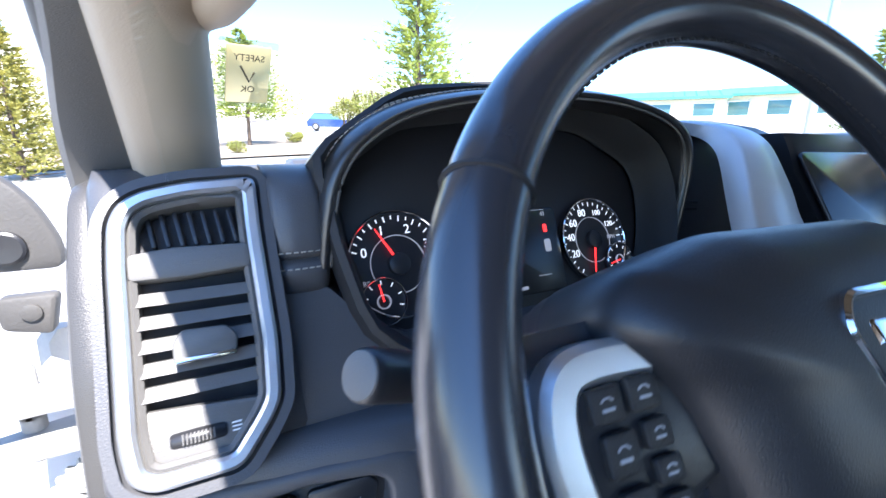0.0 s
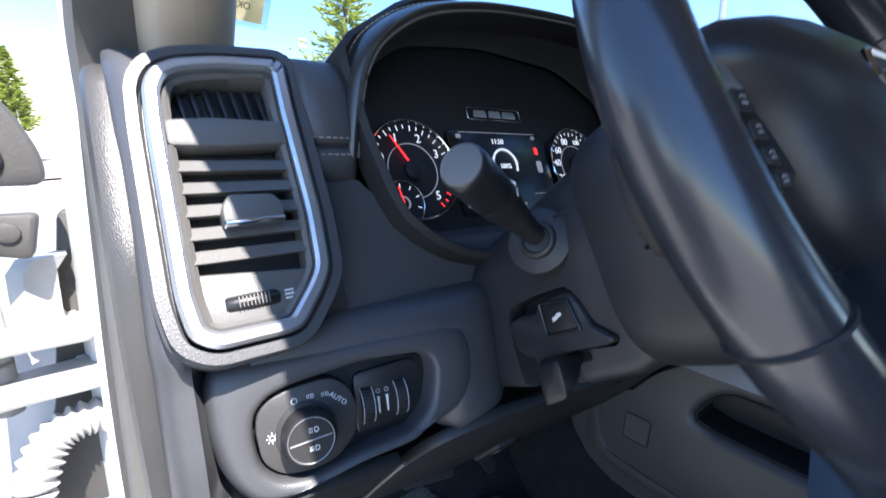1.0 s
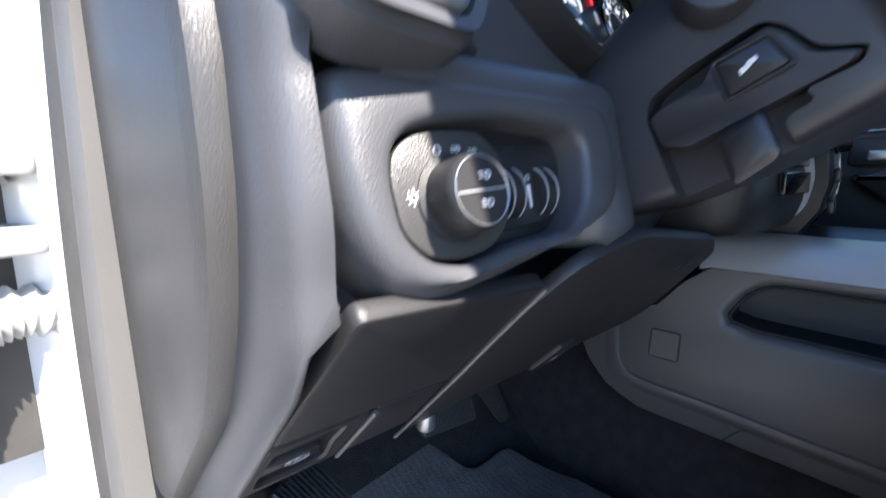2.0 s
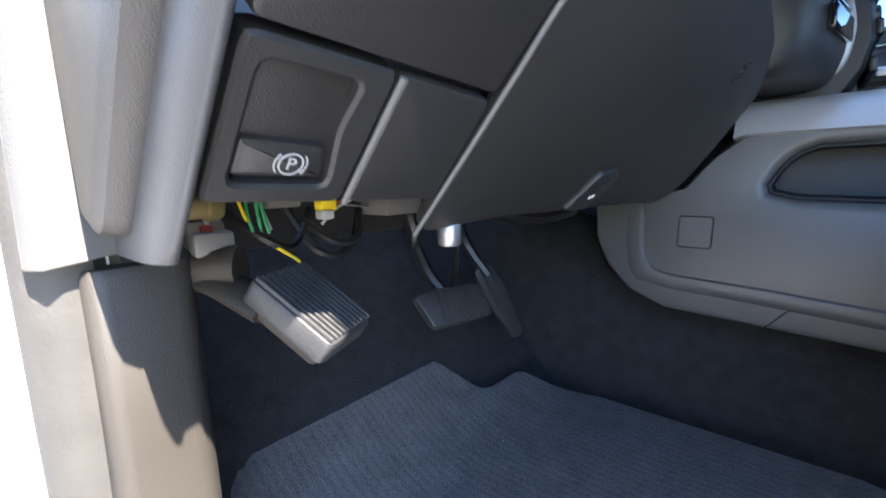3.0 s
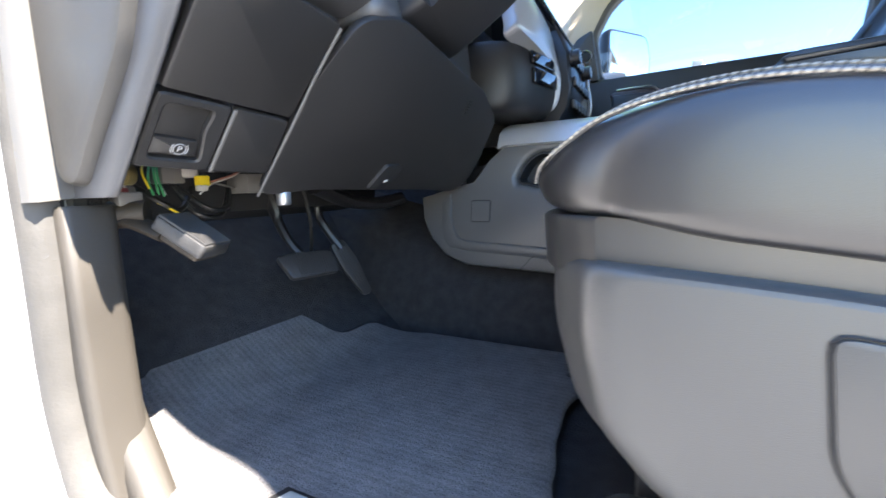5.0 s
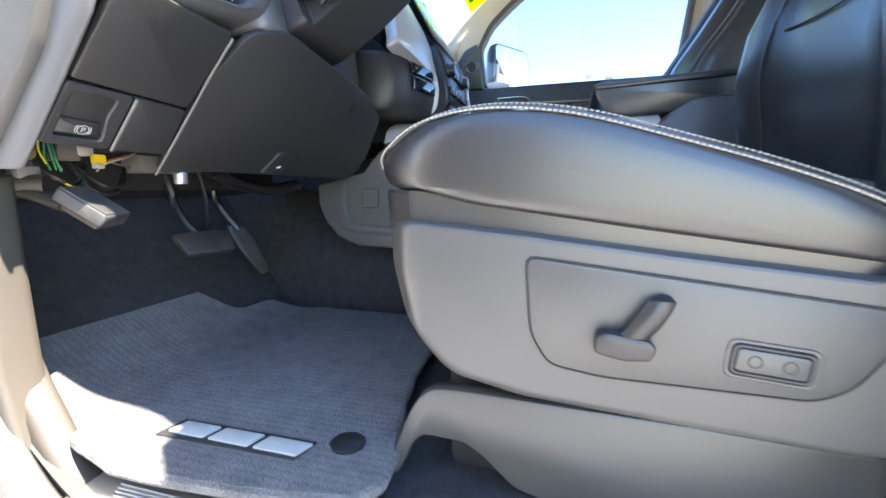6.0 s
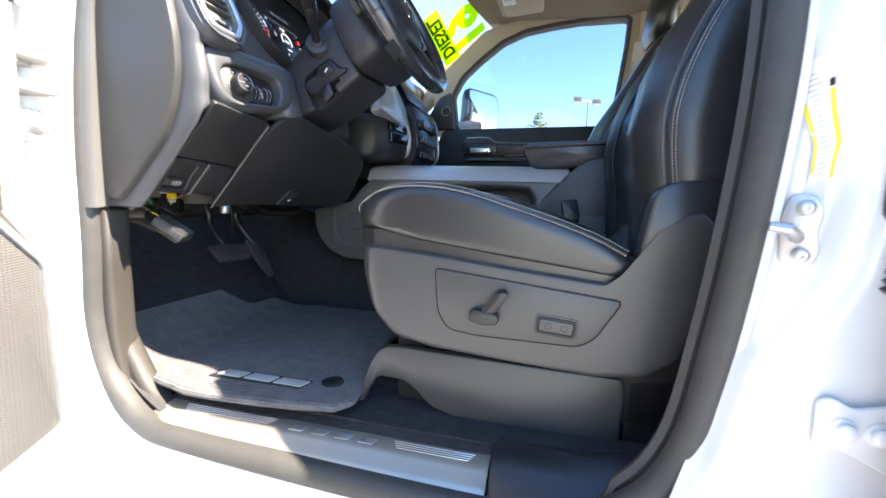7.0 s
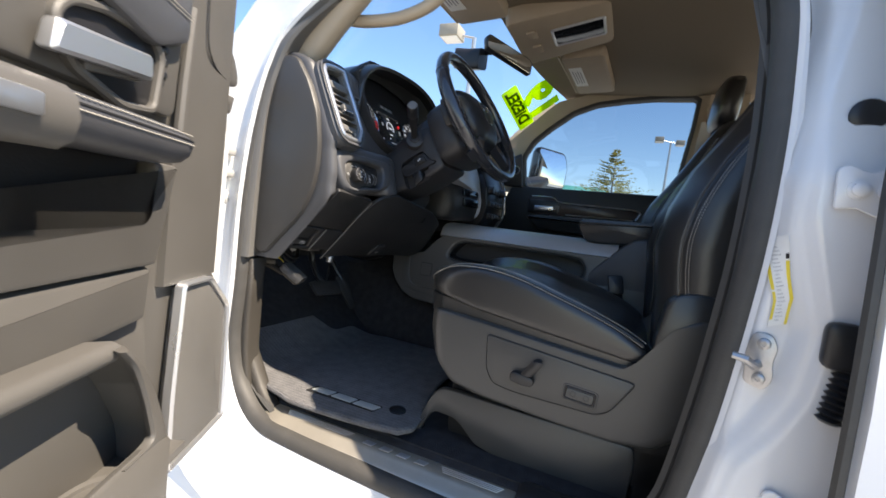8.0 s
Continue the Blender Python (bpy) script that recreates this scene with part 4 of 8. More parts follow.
part("seam_edge", bm, PLASTIC, lower)
lev = knee("brake_release_lever", [(-0.0595, -0.0725), (-0.0115, -0.0708), (-0.0165, -0.050), (-0.0595, -0.050)], KNEE, "parking brake release lever with a white symbol", 0.010, 0.003, None, -0.0045)
text("brake_symbol", "P", 0.010, LM @ pose(-0.032, -0.062, -0.0040), GREYINK, lev)
bm = B()
frame_ring(bm, circle(0.0068, 20), circle(0.0058, 20), 0, 0.0005, LM @ pose(-0.032, -0.062, -0.0043), 0.0001)
part("symbol_ring", bm, GREYINK, lev)
for s in (-1, 1):
    bm = B()
    tube(bm, [LM @ Vector((-0.032 + s * 0.0085 * math.cos(a), -0.062 + 0.0085 * math.sin(a), -0.0042)) for a in [radians(d) for d in range(-40, 41, 10)]], 0.0005, 5)
    part("symbol_arc", bm, GREYINK, lev)
rel = knee("hood_release", [(0.272, -0.088), (0.318, -0.086), (0.330, -0.040), (0.315, -0.030), (0.285, -0.036)], KNEE, "hood release lever with a small white mark", 0.01, 0.006, None, 0.006)
bm = B()
slab(bm, rrect(0.010, 0.005, 0.001), 0.006, 0.0066, LM @ pose(0.303, -0.066, 0, 0, 0, 20), 0.0002)
part("hood_mark", bm, INK, rel)
for i in range(5):
    bm = B()
    box(bm, (0.404 - 0.0015 * i, 0.092 + 0.0052 * i, 0.0005), (0.012, 0.003, 0.003), LM, 0.0008)
    part("sensor_slot", bm, MATTE, lower)

# middle band under the cluster
bm = B()
loft(bm, [[(x, 0.358, 1.452), (x, 0.366, 1.475), (x, 0.375, 1.50), (x, 0.375 + 0.42 * (zt - 1.50), zt), (x, 0.46, zt + 0.005), (x, 0.46, 1.44), (x, 0.358, 1.44)] for x, zt in ((0.045, 1.58), (0.085, 1.565), (0.105, 1.545), (0.13, 1.52), (0.16, 1.505), (0.3, 1.503), (0.45, 1.503), (0.58, 1.503))])
part("lower_band", bm, DASH, dash)
bm = B()
ends = ((0.128, -0.012), (0.150, -0.012), (0.168, -0.010), (0.184, -0.003), (0.197, 0.008), (0.207, 0.022), (0.213, 0.040), (0.216, 0.055))
loft(bm, [[(x, 0.372 + d, 1.462), (x, 0.352 + d, 1.461), (x, 0.342 + d, 1.457), (x, 0.335 + d, 1.448), (x, 0.332 + d, 1.438), (x, 0.365 + d, 1.430), (x, 0.42, 1.45)] for x, d in ((-0.030, 0.016), (-0.010, 0.012), (0.02, 0.006), (0.06, 0.0), (0.10, -0.008)) + ends])
part("bolster_top", bm, DASH, dash, sharp=60)
bm = B()
loft(bm, [[(x, 0.3320 + d, 1.4385), (x, 0.3265 + d, 1.415), (x, 0.3185 + d, 1.385), (x, 0.3125 + d, 1.362), (x, 0.3125 + d, 1.354), (x, 0.318 + d, 1.346), (x, 0.335 + d, 1.342), (x, 0.42, 1.342), (x, 0.42, 1.4385)] for x, d in ((0.112, 0.028), (0.118, 0.004)) + ends])
part("knee_bolster", bm, DASH, dash, sharp=60)

# ---- instrument cluster ----
CM = M((0.30, 0.431, 1.575), (1, 0, 0), (0, 0.37, 0.93))
clu = thing("instrument_cluster", "dark instrument cluster with two lit dials and a screen", "instrument panel")
arch = [(-0.201, 0.088), (-0.194, 0.063), (-0.191, 0.022), (-0.173, -0.055), (-0.13, -0.086), (-0.071, -0.100), (0.0, -0.102), (0.071, -0.100), (0.15, -0.092), (0.205, -0.06), (0.235, 0.0), (0.245, 0.06), (0.235, 0.10), (0.15, 0.148), (0.0, 0.160), (-0.12, 0.145)]
arch = rounded(arch, 0.02, 2)
bm = B()
slab(bm, arch, -0.03, -0.004, CM, 0.002)
part("back_panel", bm, DIAL, clu)
bm = B()
rows = []
for k, d in ((0.004, 0.0), (0.0, 0.004), (-0.004, 0.02), (-0.012, 0.045), (-0.016, 0.050), (-0.022, 0.046), (-0.024, 0.02)):
    rows.append([CM @ Vector((x, y, d + 0.02 * max(0, y))) for x, y in offset(arch, k)])
loft(bm, rows, cap=False)
part("surround", bm, MATTE, clu)


def dial(cx, cy, r, ticks, a0, a1, nums, needle, unit, red_from=None):
    face = CM @ pose(cx, cy, 0)
    bm = B()
    slab(bm, circle(r, 40), -0.003, 0.0, face, 0.0005)
    d = part("dial_face", bm, DIAL, clu)
    bm = B()
    frame_ring(bm, circle(r * 1.02, 48), circle(r * 0.975, 48), 0, 0.006, face, 0.001)
    part("bezel_ring", bm, CHROME, d)
    bm = B()
    frame_ring(bm, circle(r * 0.56, 40), circle(r * 0.545, 40), 0, 0.001, face, 0.0002)
    part("inner_ring", bm, DIMGLOW, d)
    for i in range(ticks + 1):
        a = radians(a0 + (a1 - a0) * i / ticks)
        big = i % 2 == 0
        bm = B()
        box(bm, (r * (0.88 if big else 0.9), 0, 0.0004), (r * (0.11 if big else 0.07), r * 0.022, 0.0006), face @ Matrix.Rotation(a, 4, "Z"), 0.0001)
        part("tick", bm, WHITEGLOW if red_from is None or i < red_from else REDGLOW, d)
    for s, a in nums:
        text("numeral", s, r * (0.25 if len(s) < 3 else 0.19), face @ pose(r * 0.70 * math.cos(radians(a)), r * 0.70 * math.sin(radians(a)), 0.0006), WHITEGLOW, d)
    bm = B()
    slab(bm, [(-r * 0.08, -r * 0.03), (r * 0.80, -r * 0.008), (r * 0.80, r * 0.008), (-r * 0.08, r * 0.03)], 0.003, 0.0045, face @ Matrix.Rotation(radians(needle), 4, "Z"), 0.0003)
    part("needle", bm, REDGLOW, d, "glowing red needle")
    bm = B()
    lathe(bm, [(r * 0.22, 0.0), (r * 0.21, 0.005), (r * 0.17, 0.0065), (0.0005, 0.0065)], face, 20)
    part("hub_cap", bm, DIAL, d)
    if unit:
        text("unit_print", unit, r * 0.13, face @ pose(-r * 0.62, -r * 0.30, 0.0006) if unit == "RPM" else face @ pose(r * 0.62, r * 0.02, 0.0006), DIMGLOW, d)
    return d


dial(-0.137, -0.004, 0.055, 24, 180, -55, [("0", 158), ("1", 112), ("2", 68), ("3", 28), ("4", -14), ("5", -50)], 120, "RPM", 18)
dial(0.142, -0.004, 0.055, 26, 235, -40, [("20", 205), ("40", 172), ("60", 142), ("80", 108), ("100", 68), ("120", 30)], 258, "MPH")
for cx, cy, nd in ((-0.160, -0.040, 100), (0.180, -0.036, 190)):
    face = CM @ pose(cx, cy, 0.004)
    bm = B()
    slab(bm, circle(0.024, 32), -0.004, 0.0, face, 0.0005)
    sd = part("small_dial", bm, DIAL, clu)
    bm = B()
    frame_ring(bm, circle(0.0245, 32), circle(0.0225, 32), 0, 0.003, face, 0.0008)
    part("small_ring", bm, CHROME, sd)
    for i in range(7):
        bm = B()
        box(bm, (0.019, 0, 0.0004), (0.0045, 0.0009, 0.0006), face @ Matrix.Rotation(radians(200 - i * 36), 4, "Z"), 0.0001)
        part("tick", bm, WHITEGLOW, sd)
    bm = B()
    slab(bm, [(0.0, -0.001), (0.018, -0.0006), (0.018, 0.0006), (0.0, 0.001)], 0.001, 0.002, face @ Matrix.Rotation(radians(nd), 4, "Z"), 0.0002)
    part("small_needle", bm, REDGLOW, sd)
    bm = B()
    frame_ring(bm, circle(0.0075, 20), circle(0.0062, 20), 0, 0.002, face, 0.0004)
    part("small_hub", bm, DIMGLOW, sd)
bm = B()
slab(bm, rrect(0.165, 0.105, 0.008, 4, 0.0, -0.008), -0.004, 0.0015, CM, 0.001)
scr = part("screen", bm, SCREEN, clu)
text("clock_print", "11:50", 0.0095, CM @ pose(-0.005, 0.030, 0.002), WHITEGLOW, scr)
text("percent_print", "100%", 0.009, CM @ pose(0.0, -0.002, 0.002), WHITEGLOW, scr)
text("oil_print", "Oil Life", 0.0065, CM @ pose(0.0, -0.024, 0.002), WHITEGLOW, scr)
text("heat_print", "80", 0.0075, CM @ pose(-0.066, 0.036, 0.002), DIMGLOW, scr)
text("heat_print", "41", 0.0075, CM @ pose(0.062, 0.036, 0.002), DIMGLOW, scr)
text("gear_print", "P", 0.008, CM @ pose(-0.012, -0.040, 0.002), WHITEGLOW, scr)
bm = B()
tube(bm, [CM @ Vector((0.020 * math.cos(a), 0.0 + 0.020 * math.sin(a), 0.0022)) for a in [radians(d) for d in range(-25, 206, 10)]], 0.0016, 5)
part("oil_arc", bm, WHITEGLOW, scr)
for px, py, w, h, mt in ((0.0, 0.0415, 0.13, 0.0006, DIMGLOW), (0.05, -0.040, 0.02, 0.0008, DIMGLOW), (0.006, -0.052, 0.03, 0.004, DIMGLOW), (0.062, 0.018, 0.006, 0.010, REDGLOW), (0.062, -0.004, 0.010, 0.016, DIMGLOW), (-0.072, -0.048, 0.007, 0.006, DIMGLOW), (-0.058, -0.048, 0.005, 0.006, DIMGLOW), (-0.055, 0.022, 0.006, 0.006, BRASS), (-0.045, 0.004, 0.008, 0.012, DIMGLOW)):
    bm = B()
    slab(bm, rrect(w, h, min(w, h) * 0.3, 2), 0, 0.0005, CM @ pose(px, py, 0.0018), 0.0001)
    part("screen_icon", bm, mt, scr)
bm = B()
frame_ring(bm, rrect(0.092, 0.017, 0.004), rrect(0.089, 0.014, 0.003), 0, 0.001, CM @ pose(0.003, 0.067, 0.0), 0.0003)
part("logo_frame", bm, CHROME, clu)
for i, w in enumerate((0.022, 0.022, 0.024)):
    bm = B()
    slab(bm, rounded([(-w / 2, -0.0045), (w / 2, -0.0045), (w / 2 - 0.002, 0.0045), (-w / 2 + 0.002, 0.0045)], 0.001), 0, 0.0012, CM @ pose(-0.022 + 0.025 * i, 0.067, 0.0), 0.0003)
    part("logo_block", bm, SATIN, clu)

# leather hood over the cluster
hood = thing("cluster_hood", "black leather hood with grey stitching over the cluster", "dash hood")
HA = [(0.073, 1.585), (0.079, 1.63), (0.089, 1.668), (0.112, 1.699), (0.158, 1.726), (0.225, 1.742), (0.30, 1.750), (0.38, 1.754), (0.45, 1.751), (0.515, 1.740), (0.56, 1.724), (0.585, 1.700), (0.592, 1.66), (0.588, 1.61), (0.58, 1.56)]
HS = [Vector((x, 0, z)) for x, z in HA]
HS = smooth_path(HS, 6)
cx, cz = 0.32, 1.58


def hood_row(y, out, drop=0.0):
    return [Vector((p.x + (p.x - cx) * out, y, p.z + (p.z - cz) * out - drop)) for p in HS]


bm = B()
rows = [hood_row(0.50, -0.075), hood_row(0.425, -0.068), hood_row(0.410, -0.062), hood_row(0.402, -0.052), hood_row(0.398, -0.038), hood_row(0.398, -0.024), hood_row(0.403, -0.011), hood_row(0.413, 0.0), hood_row(0.430, 0.008), hood_row(0.455, 0.012), hood_row(0.485, 0.010, 0.003), hood_row(0.52, 0.003, 0.006), hood_row(0.56, -0.016, 0.009), hood_row(0.60, -0.050, 0.012), hood_row(0.635, -0.105, 0.012), hood_row(0.66, -0.17, 0.011), hood_row(0.68, -0.25, 0.01)]
loft(bm, rows, closed=False)
part("cover", bm, SEAT, hood, sharp=60)
bm = B()
loft(bm, [hood_row(0.408, -0.066), hood_row(0.43, -0.085), hood_row(0.48, -0.085), hood_row(0.54, -0.09), hood_row(0.55, -0.20), hood_row(0.555, -0.9)], closed=False, cap=False)
part("lining", bm, MATTE, hood, "matte black inside of the hood")
bm = B()
stitches(bm, [p + Vector((0, -0.001, 0.001)) for p in hood_row(0.424, 0.007)], 0.0045, 0.002, 0.0006)
stitches(bm, [p + Vector((0, 0, 0.001)) for p in hood_row(0.436, 0.012)], 0.0045, 0.002, 0.0006)
part("stitching", bm, THREAD, hood, "grey thread")
bm = B()
tube(bm, hood_row(0.404, -0.058), 0.0016, 6)
part("inner_edge", bm, PLASTIC, hood)
bm = B()
for y, o in ((0.430, 0.010),):
    tube(bm, hood_row(y, o), 0.0014, 6)
part("seam_welt", bm, SEAT, hood)
# padded shoulder left of the cluster, with a stitched seam
bm = B()
padp = smooth_path([(0, y, z) for y, z in ((0.47, 1.672), (0.43, 1.668), (0.412, 1.650), (0.403, 1.625), (0.399, 1.606), (0.4005, 1.598), (0.4045, 1.595), (0.4005, 1.592), (0.3965, 1.585), (0.398, 1.572), (0.405, 1.563), (0.42, 1.560), (0.48, 1.560))], 3)
loft(bm, [[(x, p.y + d, p.z) for p in padp] for x, d in ((0.040, 0.010), (0.0415, 0.004), (0.046, 0.0), (0.060, -0.001), (0.076, 0.0), (0.083, 0.003), (0.087, 0.010))])
part("shoulder_pad", bm, DASH, dash)
bm = B()
for y, z in ((0.3988, 1.602), (0.3968, 1.588)):
    stitches(bm, [(0.044, y, z), (0.060, y - 0.001, z), (0.080, y + 0.001, z)], 0.004, 0.002, 0.0007)
part("shoulder_stitching", bm, THREAD, dash)

# ---- steering column and stalk ----
col = thing("steering_column", "black plastic steering column shroud with pedal switch", "steering column")
bm = B()
WM = M((0.2467, 0.1047, 1.6005), (0.9962, -0.0868, 0), (0.0421, 0.4833, 0.8745))
secs = []
for z, w, y0, y1 in ((-0.120, 0.064, -0.096, 0.045), (-0.123, 0.072, -0.105, 0.055), (-0.132, 0.077, -0.1095, 0.060), (-0.16, 0.0785, -0.112, 0.058), (-0.20, 0.079, -0.115, 0.050), (-0.25, 0.080, -0.114, 0.042), (-0.30, 0.084, -0.110, 0.030), (-0.34, 0.086, -0.10, 0.02)):
    secs.append([(x, y, z) for x, y in rounded([(-w * 0.97, y0), (w * 0.97, y0), (w, 0.0), (w * 0.80, y1 - 0.012), (w * 0.5, y1), (-w * 0.5, y1), (-w * 0.80, y1 - 0.012), (-w, 0.0)], 0.012, 3)])
loft(bm, secs, WM)
shroud = part("shroud", bm, COLUMN, col)
PB = WM @ M((-0.0795, -0.055, -0.187), (0, 0, 1), (0, 1, 0))
bm = B()
slab(bm, rounded([(-0.064, 0.004), (-0.055, 0.016), (-0.026, 0.0195), (0.018, 0.0190), (0.0265, 0.008), (0.0335, -0.013), (0.0510, -0.0255), (0.0450, -0.0325), (0.0190, -0.0315), (0.0215, -0.0395), (0.004, -0.0415), (0.004, -0.080), (-0.070, -0.080)], 0.006, 3), -0.022, 0.02, PB, 0.0004)
carved(shroud, bm, COLUMN)
bm = B()
tube(bm, [WM @ Vector(q) for q in ((-0.0725, 0.018, -0.1235), (-0.0780, 0.018, -0.14), (-0.0785, 0.017, -0.17), (-0.0790, 0.014, -0.20))], 0.0009, 5)
part("shroud_seam", bm, MATTE, col)
bm = B()
lathe(bm, [(0.028, -0.016), (0.028, -0.004), (0.026, 0.001), (0.020, 0.003), (0.0155, 0.004), (0.0140, 0.007), (0.0115, 0.008), (0.0100, 0.006), (0.001, 0.006)], M((0.174, 0.264, 1.520), (0.35, -0.72, 0.25), (0.2, 0.35, 0.9)), 36)
part("stalk_socket", bm, COLUMN, col)
bm = B()
loft(bm, [[(u, v, d) for u, v in rounded([(-0.0640 + e, 0.002), (-0.051 + e, 0.0065 - e), (-0.024, 0.0050 - e), (-0.014, 0.0145 - e), (0.019, 0.0150 - e), (0.0245 - e, 0.006), (0.0310 - e, -0.014), (0.0480 - e, -0.0265), (0.0440 - e, -0.0300), (-0.050 + e, -0.0300), (-0.0635 + e, -0.021)], 0.004, 3)] for d, e in ((-0.020, 0.0), (-0.004, 0.0), (-0.001, 0.0008), (0.0006, 0.003))], PB)
sw = part("switch_housing", bm, COLUMN, col)
bm = B()
frame_ring(bm, rounded([(-0.0150, 0.0125), (0.0190, 0.0095), (0.0235, -0.0165), (-0.0160, -0.0165)], 0.003, 3), rounded([(-0.0125, 0.0100), (0.0165, 0.0075), (0.0205, -0.0140), (-0.0135, -0.0140)], 0.002, 3), -0.004, 0.0032, PB, 0.0008)
part("switch_frame", bm, BLACK, sw)
bm = B()
slab(bm, rounded([(-0.0120, 0.0095), (0.0160, 0.0070), (0.0200, -0.0135), (-0.0130, -0.0135)], 0.002, 3), -0.004, 0.0022, PB, 0.0012)
part("pedal_switch", bm, BLACK, sw)
for k, (pu, pv) in enumerate(((0.0000, -0.0030), (0.0048, -0.0010))):
    bm = B()
    slab(bm, rounded([(-0.0036, -0.0016), (0.0030, -0.0020), (0.0036, 0.0006), (-0.0022, 0.0020)], 0.0007, 2), 0.0022, 0.0027, PB @ pose(pu, pv, 0, 0, 0, 20), 0.0001)
    part("pedal_mark", bm, INK, sw)
bm = B()
loft(bm, [[(x, y, z) for x, y in rounded([(-w - 0.017, y0), (w - 0.017, y0 + 0.006), (w - 0.015, y1), (-w - 0.013, y1 - 0.001)], 0.005, 3)] for z, w, y0, y1 in ((-0.018, 0.011, -0.052, -0.034), (-0.004, 0.0125, -0.064, -0.032), (0.006, 0.0145, -0.069, -0.031), (0.012, 0.0140, -0.069, -0.034), (0.0145, 0.011, -0.065, -0.039))], PB)
part("tilt_lever", bm, BLACK, col)

stalk = thing("turn_signal_stalk", "black turn signal stalk with a ribbed grey end knob", "stalk")
SA, SB = Vector((0.176, 0.268, 1.522)), Vector((0.057, 0.220, 1.582))
sd = (SB - SA).normalized()
SM = M(SA, sd.cross(Vector((0, 0, 1))), sd.cross(sd.cross(Vector((0, 0, 1)))))
SM = SM if (SM.to_3x3() @ Vector((0, 0, 1))).dot(sd) > 0 else M(SA, sd.cross(Vector((0, 0, 1))), -sd.cross(sd.cross(Vector((0, 0, 1)))))
ln = (SB - SA).length
bm = B()
lathe(bm, [(0.008, -0.01), (0.0085, 0.0), (0.0095, ln * 0.3), (0.0110, ln * 0.42), (0.0128, ln * 0.52), (0.013, ln * 0.57), (0.001, ln * 0.57)], SM, 24)
part("arm", bm, BLACK, stalk)
bm = B()
lathe(bm, [(0.0125, ln * 0.565), (0.0138, ln * 0.57), (0.0142, ln * 0.69), (0.0136, ln * 0.70), (0.0142, ln * 0.71), (0.0142, ln * 0.95), (0.0136, ln * 0.98), (0.0118, ln * 0.996), (0.001, ln)], SM, 28)
kn = part("end_knob", bm, BLACK, stalk)
bm = B()
lathe(bm, [(0.0125, ln * 0.990), (0.0120, ln * 0.999), (0.0105, ln * 1.003), (0.001, ln * 1.004)], SM, 28)
part("knob_face", bm, PLASTIC, kn, "matte grey knob face")
for i in range(5):
    bm = B()
    box(bm, (0.0, -0.0142, ln * 0.64), (0.005, 0.0008, 0.0018), SM @ Matrix.Rotation(radians(-70 + i * 28), 4, "Z"), 0.0003)
    part("knob_print", bm, INK, kn)

# ---- steering wheel ----
wheel = thing("steering_wheel", "black leather steering wheel with silver spoke trim", "steering wheel")
RW, rw = 0.1845, 0.0152


def rim_point(a, b, grow=0.0):
    """On the rim: a round the wheel, b round the grip."""
    thick = 1.0 + 0.10 * math.exp(-((math.sin(a) - 0.0) / 0.45) ** 2)
    rr = rw * thick + grow
    return Vector(((RW + rr * math.cos(b)) * math.cos(a), (RW + rr * math.cos(b)) * math.sin(a), rr * 1.12 * math.sin(b)))


bm = B()
NA, NB = 120, 20
V = [[bm.verts.new(WM @ rim_point(2 * math.pi * i / NA, 2 * math.pi * j / NB)) for j in range(NB)] for i in range(NA)]
for i in range(NA):
    bridge(bm, V[i], V[(i + 1) % NA])
rim = part("rim", bm, RIM, wheel)
for a in (152, 28, 205, -25):
    bm = B()
    tube(bm, [WM @ rim_point(radians(a), 2 * math.pi * j / 20, 0.0003) for j in range(20)], 0.0011, 5, True)
    part("rim_seam", bm, MATTE, rim)
bm = B()
for a0, a1 in ((30, 150),):
    stitches(bm, [WM @ rim_point(radians(a0 + (a1 - a0) * i / 80), math.pi, 0.0004) for i in range(81)], 0.0035, 0.0022, 0.0006)
part("rim_stitching", bm, MATTE, rim)
# hub cover
hubo = rounded([(-0.128, 0.034), (-0.116, 0.053), (-0.060, 0.066), (0.060, 0.066), (0.116, 0.053), (0.128, 0.034), (0.098, 0.004), (0.082, -0.050), (0.045, -0.088), (-0.045, -0.088), (-0.082, -0.050), (-0.098, 0.004)], 0.014, 5)
bm = B()
HC = Vector((0.0, -0.012))
LH = lambda g, z: [(HC.x + (x - HC.x) * g, HC.y + (y - HC.y) * g, z) for x, y in hubo]
loft(bm, [LH(0.985, -0.05), LH(1.0, -0.025), LH(1.0, -0.008), LH(0.975, 0.000), LH(0.92, 0.007), LH(0.82, 0.014), LH(0.65, 0.020), LH(0.40, 0.0235), LH(0.15, 0.0245)], WM)
hub = part("hub_cover", bm, HUB, wheel)
emb = rounded([(-0.030, 0.031), (0.030, 0.031), (0.037, 0.018), (0.018, -0.033), (-0.018, -0.033), (-0.037, 0.018)], 0.008)
bm = B()
frame_ring(bm, emb, offset(emb, 0.004), 0.016, 0.025, WM, 0.0015)
part("emblem_ring", bm, CHROME, hub, "chrome shield emblem")
for s in (-1, 1):
    bm = B()
    slab(bm, rounded([(s * 0.004, 0.017), (s * 0.022, 0.019), (s * 0.021, 0.0), (s * 0.005, -0.018)], 0.004), 0.018, 0.024, WM, 0.001)
    part("emblem_block", bm, CHROME, hub)
